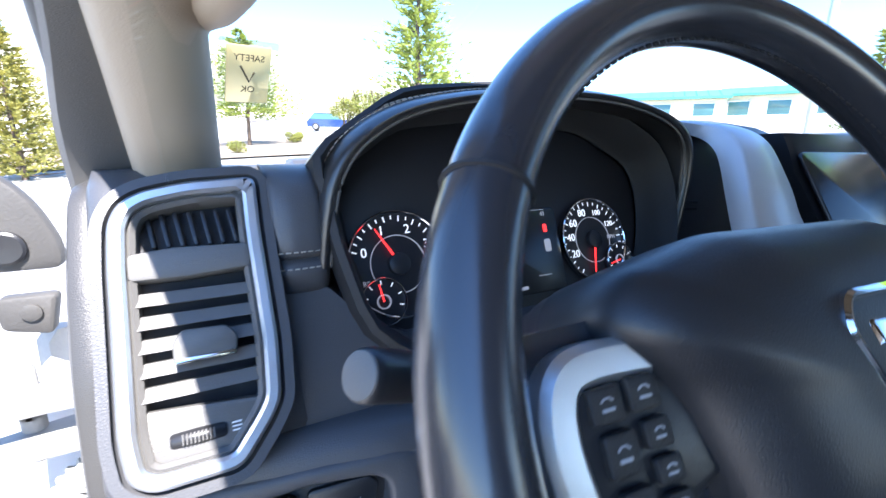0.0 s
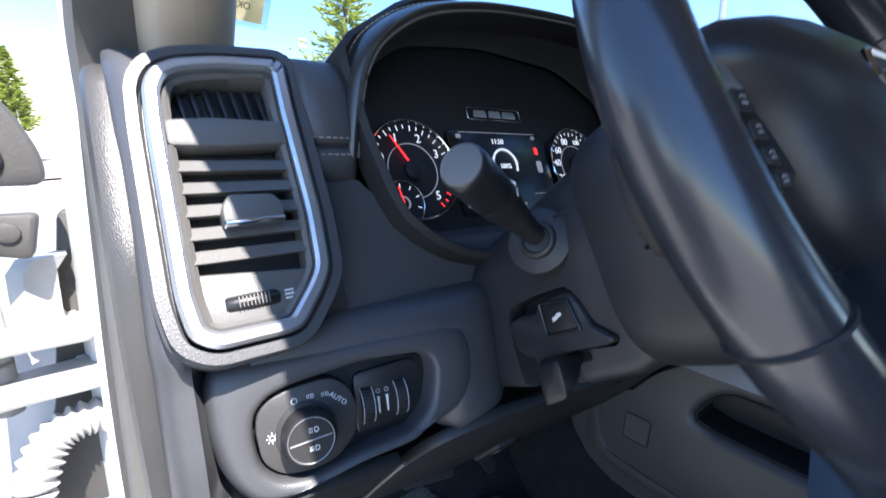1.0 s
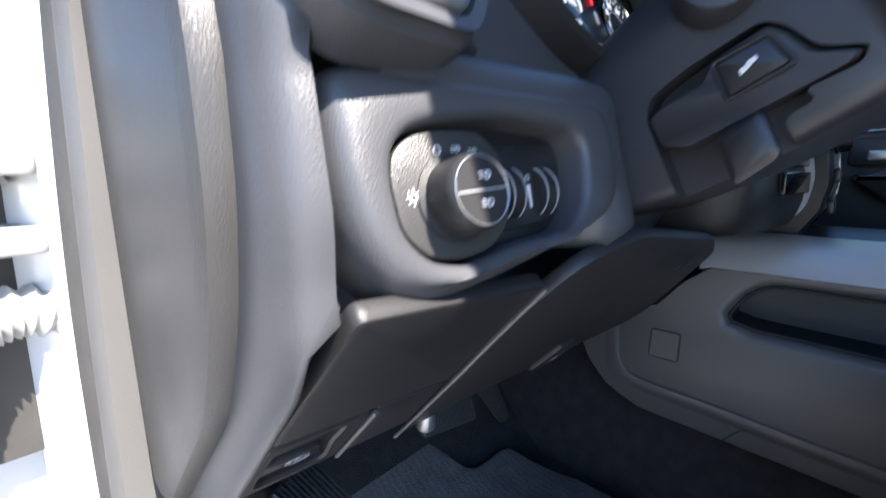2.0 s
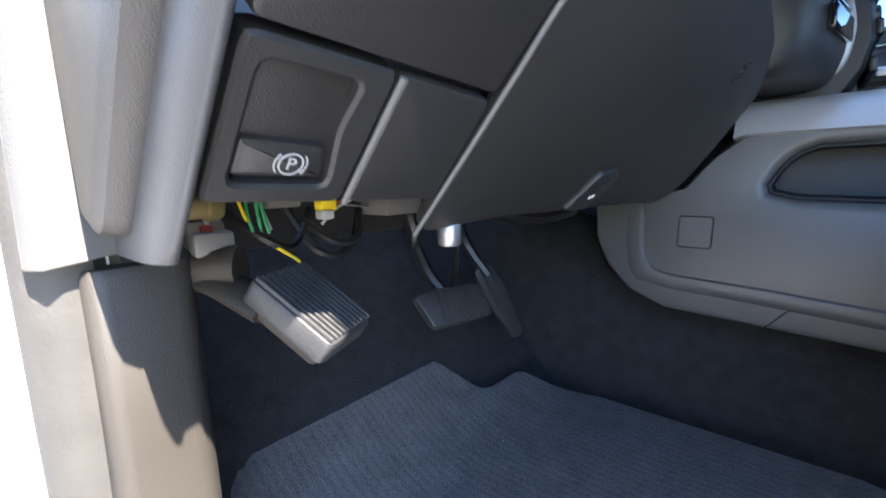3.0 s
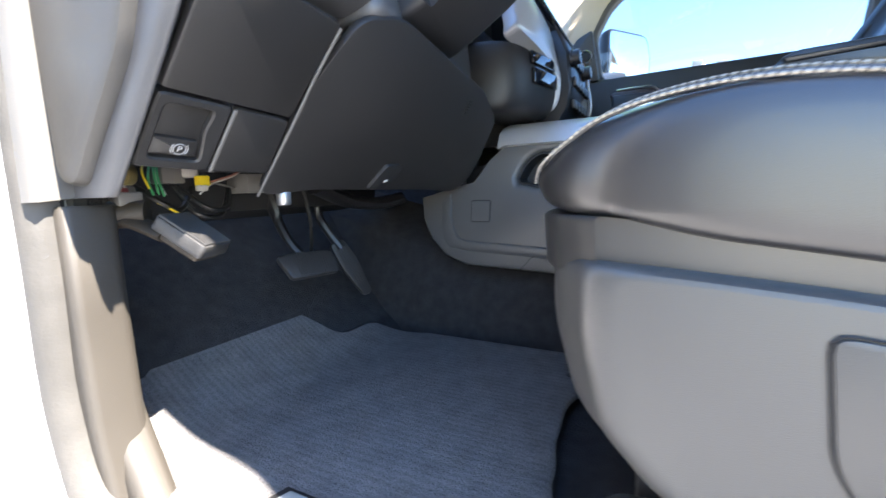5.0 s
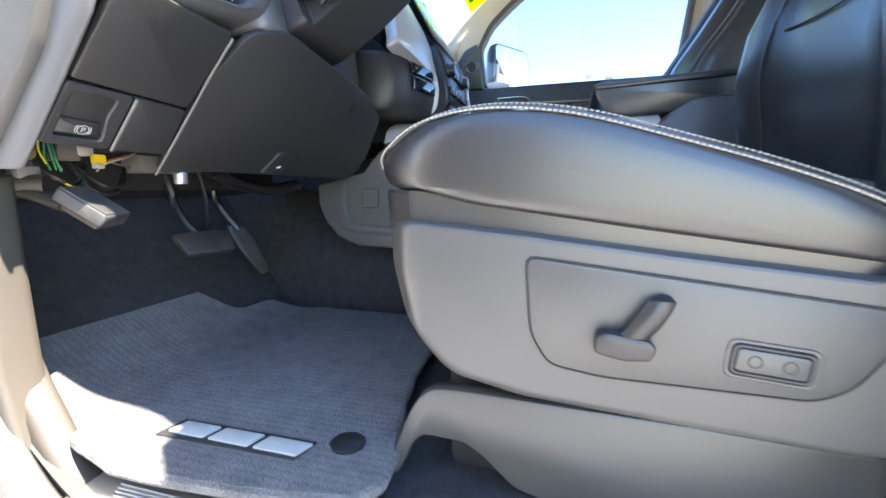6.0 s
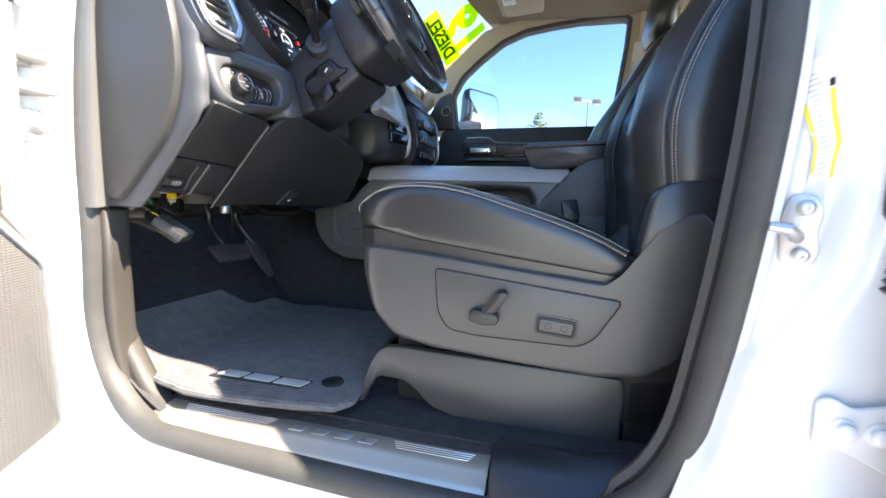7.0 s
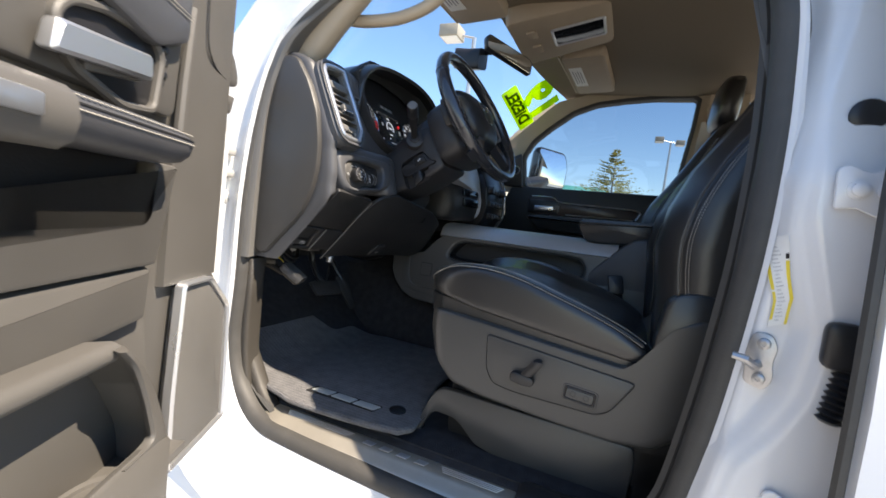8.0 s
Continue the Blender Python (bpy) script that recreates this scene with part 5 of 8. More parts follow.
for s in (-1, 1):
    # spoke arm, silver bracket, switch pod
    bm = B()
    loft(bm, [[(s * x, y, z) for x, y, z in r] for r in (
        [(0.174, 0.036, -0.010), (0.174, -0.062, -0.010), (0.170, -0.062, -0.022), (0.170, 0.036, -0.022)],
        [(0.155, 0.036, -0.012), (0.152, -0.062, -0.012), (0.150, -0.062, -0.030), (0.150, 0.036, -0.030)],
        [(0.110, 0.038, -0.013), (0.110, -0.080, -0.013), (0.110, -0.080, -0.035), (0.110, 0.038, -0.035)],
        [(0.06, 0.036, -0.013), (0.06, -0.08, -0.013), (0.06, -0.08, -0.035), (0.06, 0.036, -0.035)])], WM)
    part("spoke", bm, RIM, wheel)
    so = rounded([(s * 0.062, 0.020), (s * 0.108, 0.027), (s * 0.144, 0.027), (s * 0.155, 0.019), (s * 0.158, 0.0), (s * 0.153, -0.030), (s * 0.140, -0.045), (s * 0.118, -0.045), (s * 0.062, -0.026)], 0.006)
    bm = B()
    ell = smooth_path([(s * x, y, 0) for x, y in ((0.070, 0.0175), (0.105, 0.0215), (0.136, 0.0225), (0.1485, 0.017), (0.1525, 0.0), (0.149, -0.024), (0.141, -0.037))], 6)
    loft(bm, [[(p.x + n.x * w, p.y + n.y * w, d) for w, d in ((-h, -0.016), (-h, -0.004), (-0.6 * h, -0.001), (0.6 * h, -0.001), (h, -0.004), (h, -0.016))] for p, n, h in [(p, Vector((ell[min(i + 1, len(ell) - 1)] - ell[max(i - 1, 0)]).yxz * Vector((1, -1, 0))).normalized(), 0.0075 * min(1.0, 0.3 + i / 10, 0.3 + (len(ell) - 1 - i) / 10)) for i, p in enumerate(ell)]], WM)
    part("spoke_trim", bm, SATIN, wheel, "satin silver bracket")
    bm = B()
    slab(bm, offset(so, 0.0095), -0.014, -0.004, WM, 0.002)
    pod = part("switch_pod", bm, BLACK, wheel)
    for bx, by, bw, bh in ((0.134, 0.009, 0.014, 0.012), (0.117, 0.010, 0.014, 0.012), (0.132, -0.007, 0.014, 0.014), (0.115, -0.004, 0.012, 0.010), (0.114, -0.016, 0.012, 0.009), (0.130, -0.024, 0.014, 0.012), (0.113, -0.027, 0.012, 0.008)):
        bm = B()
        slab(bm, rrect(bw, bh, 0.002, 3), -0.004, -0.0005, WM @ pose(s * bx, by, 0), 0.001)
        part("switch_button", bm, KNEE, pod)
        bm = B()
        tube(bm, [WM @ Vector((s * bx + bw * 0.22 * math.cos(q), by + bh * 0.2 * math.sin(q), -0.0004)) for q in (2.6, 2.0, 1.3, 0.6)], 0.0005, 4)
        box(bm, (s * bx, by - bh * 0.12, -0.0004), (bw * 0.4, bh * 0.1, 0.0004), WM)
        part("button_print", bm, GREYINK, pod)
for s in (-1, 1):
    bm = B()
    loft(bm, [[(s * (0.028 + k * 0.10), -0.075 - 0.085 * k, z) for z in (0.004, -0.02)] + [(s * (0.060 + k * 0.10), -0.070 - 0.070 * k, z) for z in (-0.02, 0.004)] for k in (0.0, 0.35, 0.7, 0.95)], WM)
    part("lower_spoke", bm, RIM, wheel)
bm = B()
loft(bm, [[(x, y - 0.004, z) for x, y in rounded([(-w, -h), (w, -h), (w, h * 0.60), (-w, h * 0.60)], 0.052, 8)] for z, w, h in ((-0.030, 0.092, 0.088), (-0.040, 0.106, 0.100), (-0.052, 0.113, 0.104), (-0.075, 0.1135, 0.104), (-0.100, 0.1095, 0.103), (-0.112, 0.104, 0.100), (-0.117, 0.094, 0.092), (-0.118, 0.06, 0.06))], WM)
part("rear_shroud", bm, COLUMN, wheel)
for s in (-1, 1):
    bm = B()
    slab(bm, rounded([(s * 0.128, 0.018), (s * 0.150, 0.016), (s * 0.155, -0.020), (s * 0.146, -0.044), (s * 0.128, -0.044)], 0.006, 3), -0.030, -0.047, WM, 0.004)
    rsw = part("rear_switch", bm, KNEE, wheel, "grey ridged switch behind the spoke")
    for i in range(7):
        bm = B()
        box(bm, (s * 0.142, 0.008 - 0.0075 * i, -0.0475), (0.014, 0.0022, 0.002), WM, 0.0006)
        part("ridge", bm, KNEE, rsw)
for sx in (-1, 1):
    bm = B()
    lathe(bm, [(0.0045, 0), (0.0045, 0.0014), (0.0028, 0.0014), (0.0028, -0.002)], WM @ M((sx * 0.0965, -0.0915, -0.070), (0, 0, 1), (-0.7, 0.7 * sx, 0)), 12)
    part("screw_hole", bm, MATTE, wheel)

# ---- pedals ----
def ribbed_pad(th, m, w, h, d, n, mat, name="pad"):
    bm = B()
    slab(bm, rrect(w, h, 0.006), -d, 0, m, 0.003)
    pad = part(name, bm, mat, th)
    for i in range(n):
        bm = B()
        box(bm, (-w / 2 + w * (i + 0.7) / (n + 0.4), 0, 0.001), (w / n * 0.45, h * 0.93, 0.0035), m, 0.0006)
        part("rib", bm, mat, pad)
    return pad


pk = thing("parking_brake_pedal", "worn ribbed parking brake pedal on a zinc arm", "pedal")
PX = Vector((0.070, 0.030, 0.0)).normalized()
PY = Vector((0.0145, 0.071, 0.0425))
PY = (PY - PX * PY.dot(PX)).normalized()
PKM = M((0.005, 0.500, 1.108), PX, PY)
if (PKM.to_3x3() @ Vector((0, 0, 1))).y > 0:
    PKM = M((0.005, 0.500, 1.108), -PX, PY)
ribbed_pad(pk, PKM, 0.054, 0.068, 0.018, 11, PEDAL)
bm = B()
slab(bm, rrect(0.044, 0.058, 0.006), -0.026, -0.017, PKM, 0.003)
part("pad_back", bm, RUST, pk)
bm = B()
tube(bm, smooth_path([PKM @ Vector((-0.01, 0.02, -0.022)), (-0.03, 0.555, 1.118), (-0.045, 0.60, 1.130), (-0.06, 0.70, 1.18)], 4), 0.017, 10, squash=0.5)
part("arm", bm, RUST, pk)
bm = B()
tube(bm, [(-0.02, 0.55, 1.128), (-0.07, 0.60, 1.128)], 0.016, 12)
part("pivot", bm, RUST, pk)

br = thing("brake_pedal", "black ribbed brake pedal on a hanging arm", "pedal")
BX = Vector((0.105, -0.03, -0.004)).normalized()
BY = Vector((0.0, 0.035, 0.050))
BY = (BY - BX * BY.dot(BX)).normalized()
BM_ = M((0.300, 0.612, 1.010), BX, BY)
bm = B()
bo = rounded([(-0.048, -0.026), (0.052, -0.022), (0.056, 0.010), (0.044, 0.030), (-0.030, 0.030), (-0.066, 0.024)], 0.008)
slab(bm, bo, -0.014, 0, BM_, 0.004)
pad = part("pad", bm, PEDAL, br)
for i in range(16):
    bm = B()
    box(bm, (-0.030 + 0.0052 * i, 0.002, 0.0006), (0.0024, 0.046, 0.003), BM_, 0.0005)
    part("rib", bm, PEDAL, pad)
bm = B()
tube(bm, smooth_path([BM_ @ Vector((0.0, 0.01, -0.012)), (0.285, 0.66, 1.06), (0.27, 0.68, 1.13), (0.26, 0.70, 1.22)], 4), 0.013, 8, squash=0.7)
part("arm", bm, BLACK, br)
bm = B()
lathe(bm, [(0.0085, 0.026), (0.0085, 0.020), (0.0100, 0.018), (0.0100, 0.002), (0.0085, 0.0), (0.006, 0.001), (0.001, 0.001)], pose(0.1225, 0.480, 1.131), 20)
part("column_bolt", bm, STEEL, col, "bright steel bolt end")
gp = thing("accelerator_pedal", "slim black accelerator pedal", "pedal")
GX, GY = Vector((0.04, -0.012, 0.012)).normalized(), Vector((-0.045, 0.05, 0.135)).normalized()
GM = M((0.455, 0.642, 0.972), GX, GY)
bm = B()
slab(bm, rounded([(-0.010, -0.072), (0.014, -0.072), (0.024, 0.02), (0.018, 0.072), (-0.020, 0.072), (-0.022, 0.01)], 0.010), -0.012, 0, GM, 0.003)
pad = part("pad", bm, PEDAL, gp)
for i in range(4):
    bm = B()
    box(bm, (-0.010 + 0.0065 * i, 0.01, 0.0006), (0.0022, 0.10, 0.002), GM, 0.0005)
    part("rib", bm, PEDAL, pad)
bm = B()
tube(bm, smooth_path([(0.44, 0.66, 1.02), (0.42, 0.70, 1.09), (0.41, 0.72, 1.20)], 4), 0.01, 8)
part("arm", bm, BLACK, gp)

# ---- wiring under the panel ----
wiring = thing("wiring_harness", "loose coloured wires and connectors under the dashboard", "wiring")
for col_, pts in (("red", [(-0.02, 0.60, 1.20), (-0.032, 0.575, 1.175), (-0.028, 0.565, 1.15)]), ("red", [(-0.025, 0.60, 1.20), (-0.038, 0.575, 1.17), (-0.036, 0.57, 1.15)]), ("white", [(-0.022, 0.6, 1.2), (-0.034, 0.572, 1.17), (-0.03, 0.56, 1.148)]),
                  ("green", [(0.02, 0.60, 1.20), (0.006, 0.575, 1.175), (0.004, 0.565, 1.15)]), ("green", [(0.024, 0.60, 1.20), (0.010, 0.575, 1.172), (0.010, 0.565, 1.148)]), ("green", [(0.018, 0.60, 1.2), (0.000, 0.578, 1.17), (-0.001, 0.568, 1.15)]), ("yellow", [(0.01, 0.60, 1.20), (-0.005, 0.58, 1.178), (-0.004, 0.57, 1.158)]), ("white", [(0.015, 0.6, 1.2), (0.012, 0.58, 1.17), (0.014, 0.57, 1.15)]),
                  ("brown", [(0.155, 0.60, 1.19), (0.12, 0.58, 1.178), (0.085, 0.575, 1.168), (0.07, 0.575, 1.165)]), ("white", [(0.155, 0.60, 1.188), (0.12, 0.582, 1.175), (0.08, 0.575, 1.163), (0.06, 0.57, 1.15)]), ("grey", [(0.09, 0.58, 1.165), (0.13, 0.60, 1.160), (0.17, 0.62, 1.155)]),
                  ("black", [(0.06, 0.62, 1.16), (0.09, 0.60, 1.13), (0.12, 0.60, 1.13), (0.14, 0.62, 1.16)]), ("black", [(0.05, 0.63, 1.18), (0.07, 0.60, 1.125), (0.11, 0.60, 1.12), (0.15, 0.63, 1.17)]), ("black", [(-0.02, 0.62, 1.18), (0.02, 0.59, 1.14), (0.05, 0.60, 1.13), (0.08, 0.62, 1.16)]), ("yellow", [(0.02, 0.60, 1.14), (0.035, 0.58, 1.125), (0.045, 0.585, 1.118)]), ("black", [(0.30, 0.64, 1.20), (0.315, 0.63, 1.12), (0.33, 0.64, 1.06), (0.36, 0.68, 1.0)])):
    bm = B()
    tube(bm, smooth_path(pts, 5), 0.0014 if col_ != "black" else 0.004, 6)
    part("wire", bm, WIRES[col_], wiring, col_ + " wire")
for c, s, mt in (((-0.033, 0.565, 1.146), (0.026, 0.02, 0.016), "grey"), ((0.036, 0.60, 1.178), (0.03, 0.03, 0.026), "grey"), ((0.058, 0.595, 1.182), (0.022, 0.025, 0.018), "white"), ((0.066, 0.572, 1.168), (0.016, 0.012, 0.014), "yellow"), ((0.062, 0.568, 1.158), (0.012, 0.012, 0.008), "white"), ((0.165, 0.60, 1.165), (0.05, 0.05, 0.03), "grey")):
    bm = B()
    box(bm, c, s, b=0.002)
    part("connector", bm, WIRES[mt], wiring)
bm = B()
lathe(bm, [(0.006, -0.022), (0.0105, -0.020), (0.0105, 0.006), (0.0125, 0.007), (0.0125, 0.014), (0.011, 0.016), (0.004, 0.016), (0.001, 0.012)], M((-0.044, 0.556, 1.174), (0, 1, 0), (0, 0, 1)), 24)
part("relay_can", bm, BRASS, wiring, "yellow zinc cylinder")
bm = B()
slab(bm, rrect(0.024, 0.022, 0.003, 3), -0.012, 0.004, M((-0.034, 0.566, 1.150), (1, 0, 0), (0, 0.4, 1)), 0.0015)
plug = part("connector", bm, WIRES["grey"], wiring, "grey connector with red lock")
bm = B()
slab(bm, rrect(0.008, 0.013, 0.002, 3), 0.003, 0.006, M((-0.035, 0.566, 1.151), (1, 0, 0), (0, 0.4, 1)), 0.001)
part("lock", bm, WIRES["red"], plug, "red lock tab")
bm = B()
loft(bm, [[(x, 0.66, 1.22), (x, 0.68, 1.12), (x, 0.80, 1.10), (x, 0.80, 1.22)] for x in (-0.06, 0.1, 0.3, 0.6)])
part("bracket_mass", bm, MATTE, wiring, "black brackets behind the panel")
bm = B()
tube(bm, smooth_path([(0.33, 0.62, 1.16), (0.42, 0.62, 1.13), (0.50, 0.60, 1.12), (0.56, 0.57, 1.13)], 5), 0.025, 10, squash=0.6)
part("air_duct", bm, BLACK, wiring, "black plastic floor air duct")




def at_x(x):
    return M((x, 0, 0), (0, 1, 0), (0, 0, 1))


def interp(xs, ys, x):
    for a, b, c, d in zip(xs, xs[1:], ys, ys[1:]):
        if x <= b:
            t = (x - a) / (b - a)
            return c + (d - c) * t * t * (3 - 2 * t)
    return ys[-1]


# ---- driver seat ----
def build_seat():
    seat = thing("driver_seat", "black leather bucket seat with grey stitching and grey plastic base", "car seat", "front seats")
    top = [(0.078, 1.126), (0.086, 1.146), (0.076, 1.172), (0.046, 1.190), (0.010, 1.199), (-0.035, 1.2025), (-0.085, 1.1995), (-0.14, 1.189), (-0.21, 1.168), (-0.28, 1.146), (-0.345, 1.122), (-0.392, 1.095), (-0.41, 1.075), (-0.39, 1.062), (-0.2, 1.085), (0.0, 1.110)]
    outl = rounded(top, 0.02, 3)
    cy, cz = -0.12, 1.13

    def bow(x):
        # the rounded front corners of the seat, seen from above
        return interp((-0.02, 0.0, 0.02, 0.035, 0.06, 0.11, 0.26), (-0.055, -0.034, -0.008, 0.004, 0.015, 0.023, 0.018), min(x, 0.52 - x))

    def sect(x, k, lift, dip=0.0):
        return [(x, cy + (y - cy) * k + bow(x) * max(0.0, (y + 0.06) / 0.148), cz + (z - cz) * k + lift - (dip if z > 1.12 else 0) * min(1, (z - 1.12) / 0.05)) for y, z in outl]

    bm = B()
    loft(bm, [sect(-0.006, 0.25, 0), sect(-0.006, 0.5, 0), sect(-0.0052, 0.72, 0), sect(-0.004, 0.86, 0), sect(-0.001, 0.95, 0), sect(0.003, 0.983, 0), sect(0.009, 0.998, 0), sect(0.02, 1.008, 0.0), sect(0.038, 1.014, 0.002), sect(0.06, 1.015, 0.003), sect(0.10, 1.0, 0.0), sect(0.13, 0.99, 0, 0.018), sect(0.16, 1.01, 0, 0.024), sect(0.26, 1.03, 0, 0.022), sect(0.36, 1.01, 0, 0.024), sect(0.39, 0.99, 0, 0.018), sect(0.42, 1.0, 0.0), sect(0.46, 1.015, 0.003), sect(0.50, 1.01, 0), sect(0.516, 1.0, 0), sect(0.52, 0.985, 0), sect(0.516, 0.94, 0)])
    cushion = part("cushion", bm, SEAT, seat)
    edge = smooth_path([(0.006, y, z) for y, z in ((-0.388, 1.1005), (-0.345, 1.1225), (-0.28, 1.147), (-0.21, 1.169), (-0.14, 1.190), (-0.085, 1.2005), (-0.035, 1.2035))] + [(0.012, 0.010, 1.2000), (0.021, 0.046, 1.1910), (0.031, 0.072, 1.1765), (0.048, 0.093, 1.162), (0.080, 0.1055, 1.147)], 6)
    bm = B()
    tube(bm, [p + Vector((0.0005, 0, 0.0005)) for p in edge], 0.0022, 6)
    part("welt", bm, SEATTRIM, cushion)
    bm = B()
    stitches(bm, [p + Vector((0.0075, -0.003, 0.0050)) for p in edge], 0.0038, 0.0016, 0.0011)
    stitches(bm, [p + Vector((-0.0062, 0.003, -0.0008)) for p in edge], 0.0038, 0.0016, 0.0011)
    part("stitching", bm, THREAD, cushion, "grey double stitching")
    bm = B()
    ko = rounded([(0.080, 1.078), (0.083, 1.124), (0.0, 1.117), (-0.2, 1.092), (-0.392, 1.068), (-0.394, 1.030), (-0.2, 1.052)], 0.006)
    loft(bm, [[(x, y + bow(x) * max(0.0, (y + 0.06) / 0.148) - e, z) for y, z in ko] for x, e in ((0.004, 0.004), (0.0, 0.002), (0.006, 0.0), (0.02, 0), (0.035, 0), (0.06, 0), (0.11, 0), (0.26, 0), (0.41, 0), (0.46, 0), (0.5, 0), (0.514, 0.003))])
    part("side_skirt", bm, SEATTRIM, cushion)
    # plastic shield along the base
    so = rounded([(0.060, 1.094), (0.060, 1.04), (0.045, 0.972), (0.006, 0.930), (-0.07, 0.914), (-0.22, 0.904), (-0.36, 0.896), (-0.43, 0.905), (-0.475, 0.94), (-0.505, 1.02), (-0.515, 1.15), (-0.49, 1.178), (-0.46, 1.165), (-0.40, 1.078), (-0.37, 1.054), (-0.21, 1.069), (-0.07, 1.084), (0.0, 1.090)], 0.014, 3)
    bm = B()
    sg = lambda g, x, f=0.0: [(x, -0.21 + (y + 0.21) * g + f * max(0.0, (y + 0.10) / 0.16), 1.005 + (z - 1.005) * g) for y, z in so]
    loft(bm, [sg(0.97, 0.48, 0.040), sg(0.985, 0.30, 0.046), sg(0.99, 0.20, 0.046), sg(0.992, 0.15, 0.043), sg(0.995, 0.11, 0.038), sg(0.997, 0.085, 0.034), sg(1.0, 0.06, 0.028), sg(1.0, 0.036, 0.022), sg(1.0, 0.020, 0.013), sg(1.0, 0.008, 0.004), sg(0.99, -0.004), sg(0.972, -0.0095), sg(0.945, -0.0128), sg(0.90, -0.0138), sg(0.885, -0.0139)])
    sh = part("side_shield", bm, SHIELD, seat, "grey grained plastic side shield")
    po = rounded([(-0.075, 1.062), (-0.385, 1.029), (-0.345, 0.962), (-0.320, 0.947), (-0.15, 0.948), (-0.100, 0.955), (-0.082, 0.985)], 0.012, 3)
    bm = B()
    slab(bm, offset(po, 0.0015), -0.008, -0.0165, at_x(0), 0.0012)
    pn = part("switch_plate", bm, SHIELD, sh)
    bm = B()
    tube(bm, [(-0.0148, y, z) for y, z in po], 0.0009, 5, True)
    part("plate_gap", bm, MATTE, sh)
    # seat switches
    bm = B()
    slab(bm, rounded([(-0.140, 0.978), (-0.141, 0.995), (-0.150, 0.999), (-0.186, 0.994), (-0.193, 0.986), (-0.188, 0.974), (-0.165, 0.972)], 0.005), -0.016, -0.034, at_x(0), 0.004)
    part("slide_switch", bm, BLACK, pn)
    bm = B()
    loft(bm, [[(-0.016 - 0.017 * k, y0 - w, z), (-0.020 - 0.017 * k, y0 - w * 0.4, z + 0.001), (-0.020 - 0.017 * k, y0 + w * 0.4, z + 0.001), (-0.016 - 0.017 * k, y0 + w, z), (-0.012, y0, z)] for y0, z, w, k in ((-0.172, 0.994, 0.013, 0.8), (-0.181, 1.006, 0.0125, 0.9), (-0.190, 1.021, 0.012, 0.9), (-0.194, 1.029, 0.011, 0.8), (-0.196, 1.033, 0.006, 0.4))])
    part("recline_switch", bm, BLACK, pn)
    LS = Matrix(((0, 0, -1, 0), (1, 0, 0, 0), (0, 1, 0, 0), (0, 0, 0, 1)))
    bm = B()
    LQ = LS @ pose(-0.284, 0.978, 0, rz=5)
    frame_ring(bm, rrect(0.070, 0.036, 0.009), rrect(0.062, 0.028, 0.0065), 0.012, 0.018, LQ, 0.001)
    part("lumbar_frame", bm, SHIELD, pn)
    bm = B()
    frame_ring(bm, rrect(0.062, 0.028, 0.0065), rrect(0.055, 0.021, 0.004), 0.010, 0.0195, LQ, 0.001)
    part("lumbar_bezel", bm, BLACK, pn, "black switch bezel")
    bm = B()
    slab(bm, rrect(0.0545, 0.0205, 0.004), 0.012, 0.020, LQ, 0.002)
    lum = part("lumbar_switch", bm, SHIELD, pn)
    for dy, dz in ((0.013, 0.0), (-0.013, 0.0)):
        bm = B()
        frame_ring(bm, circle(0.0058, 14), circle(0.0046, 14), 0.0195, 0.0206, LQ @ pose(dy, dz, 0), 0.0003)
        part("switch_ring", bm, BLACK, lum)
    # riser
    ro = rounded([(0.096, 0.768), (0.079, 0.768), (0.055, 0.820), (0.042, 0.832), (-0.008, 0.830), (-0.030, 0.816), (-0.066, 0.783), (-0.11, 0.772), (-0.40, 0.750), (-0.405, 0.86), (-0.40, 0.886), (0.0, 0.896), (0.030, 0.894), (0.048, 0.880), (0.062, 0.855)], 0.009, 3)
    bm = B()
    slab(bm, ro, 0.022, 0.045, at_x(0), 0.006)
    part("riser_cover", bm, SHIELD, seat, "grey plastic riser cover")
    bm = B()
    slab(bm, rounded([(0.02, 0.77), (-0.46, 0.77), (-0.46, 0.95), (0.02, 0.96)], 0.02), 0.06, 0.48, at_x(0), 0.01)
    part("base_frame", bm, MATTE, seat, "black seat base frame")
    bm = B()
    slab(bm, rounded([(-0.38, 0.80), (-0.56, 0.80), (-0.56, 0.93), (-0.38, 0.93)], 0.02), 0.03, 0.10, at_x(0), 0.01)
    part("recliner_base", bm, MATTE, seat)
    # rear of the riser in matte black, where the cover drops into shade
    bm = B()
    slab(bm, rounded([(-0.406, 0.750), (-0.408, 0.884), (-0.49, 0.90), (-0.50, 0.77)], 0.01), 0.030, 0.050, at_x(0), 0.006)
    part("riser_shade", bm, MATTE, seat, "rear riser end drawn black for shade")

    # backrest
    def front(z):
        T = ((1.05, -0.40), (1.19, -0.398), (1.30, -0.384), (1.37, -0.393), (1.47, -0.434), (1.56, -0.495), (1.66, -0.55), (1.76, -0.60), (1.80, -0.62))
        for (a, b), (c, d) in zip(T, T[1:]):
            if z <= c:
                return b + (d - b) * (z - a) / (c - a)
        return T[-1][1]

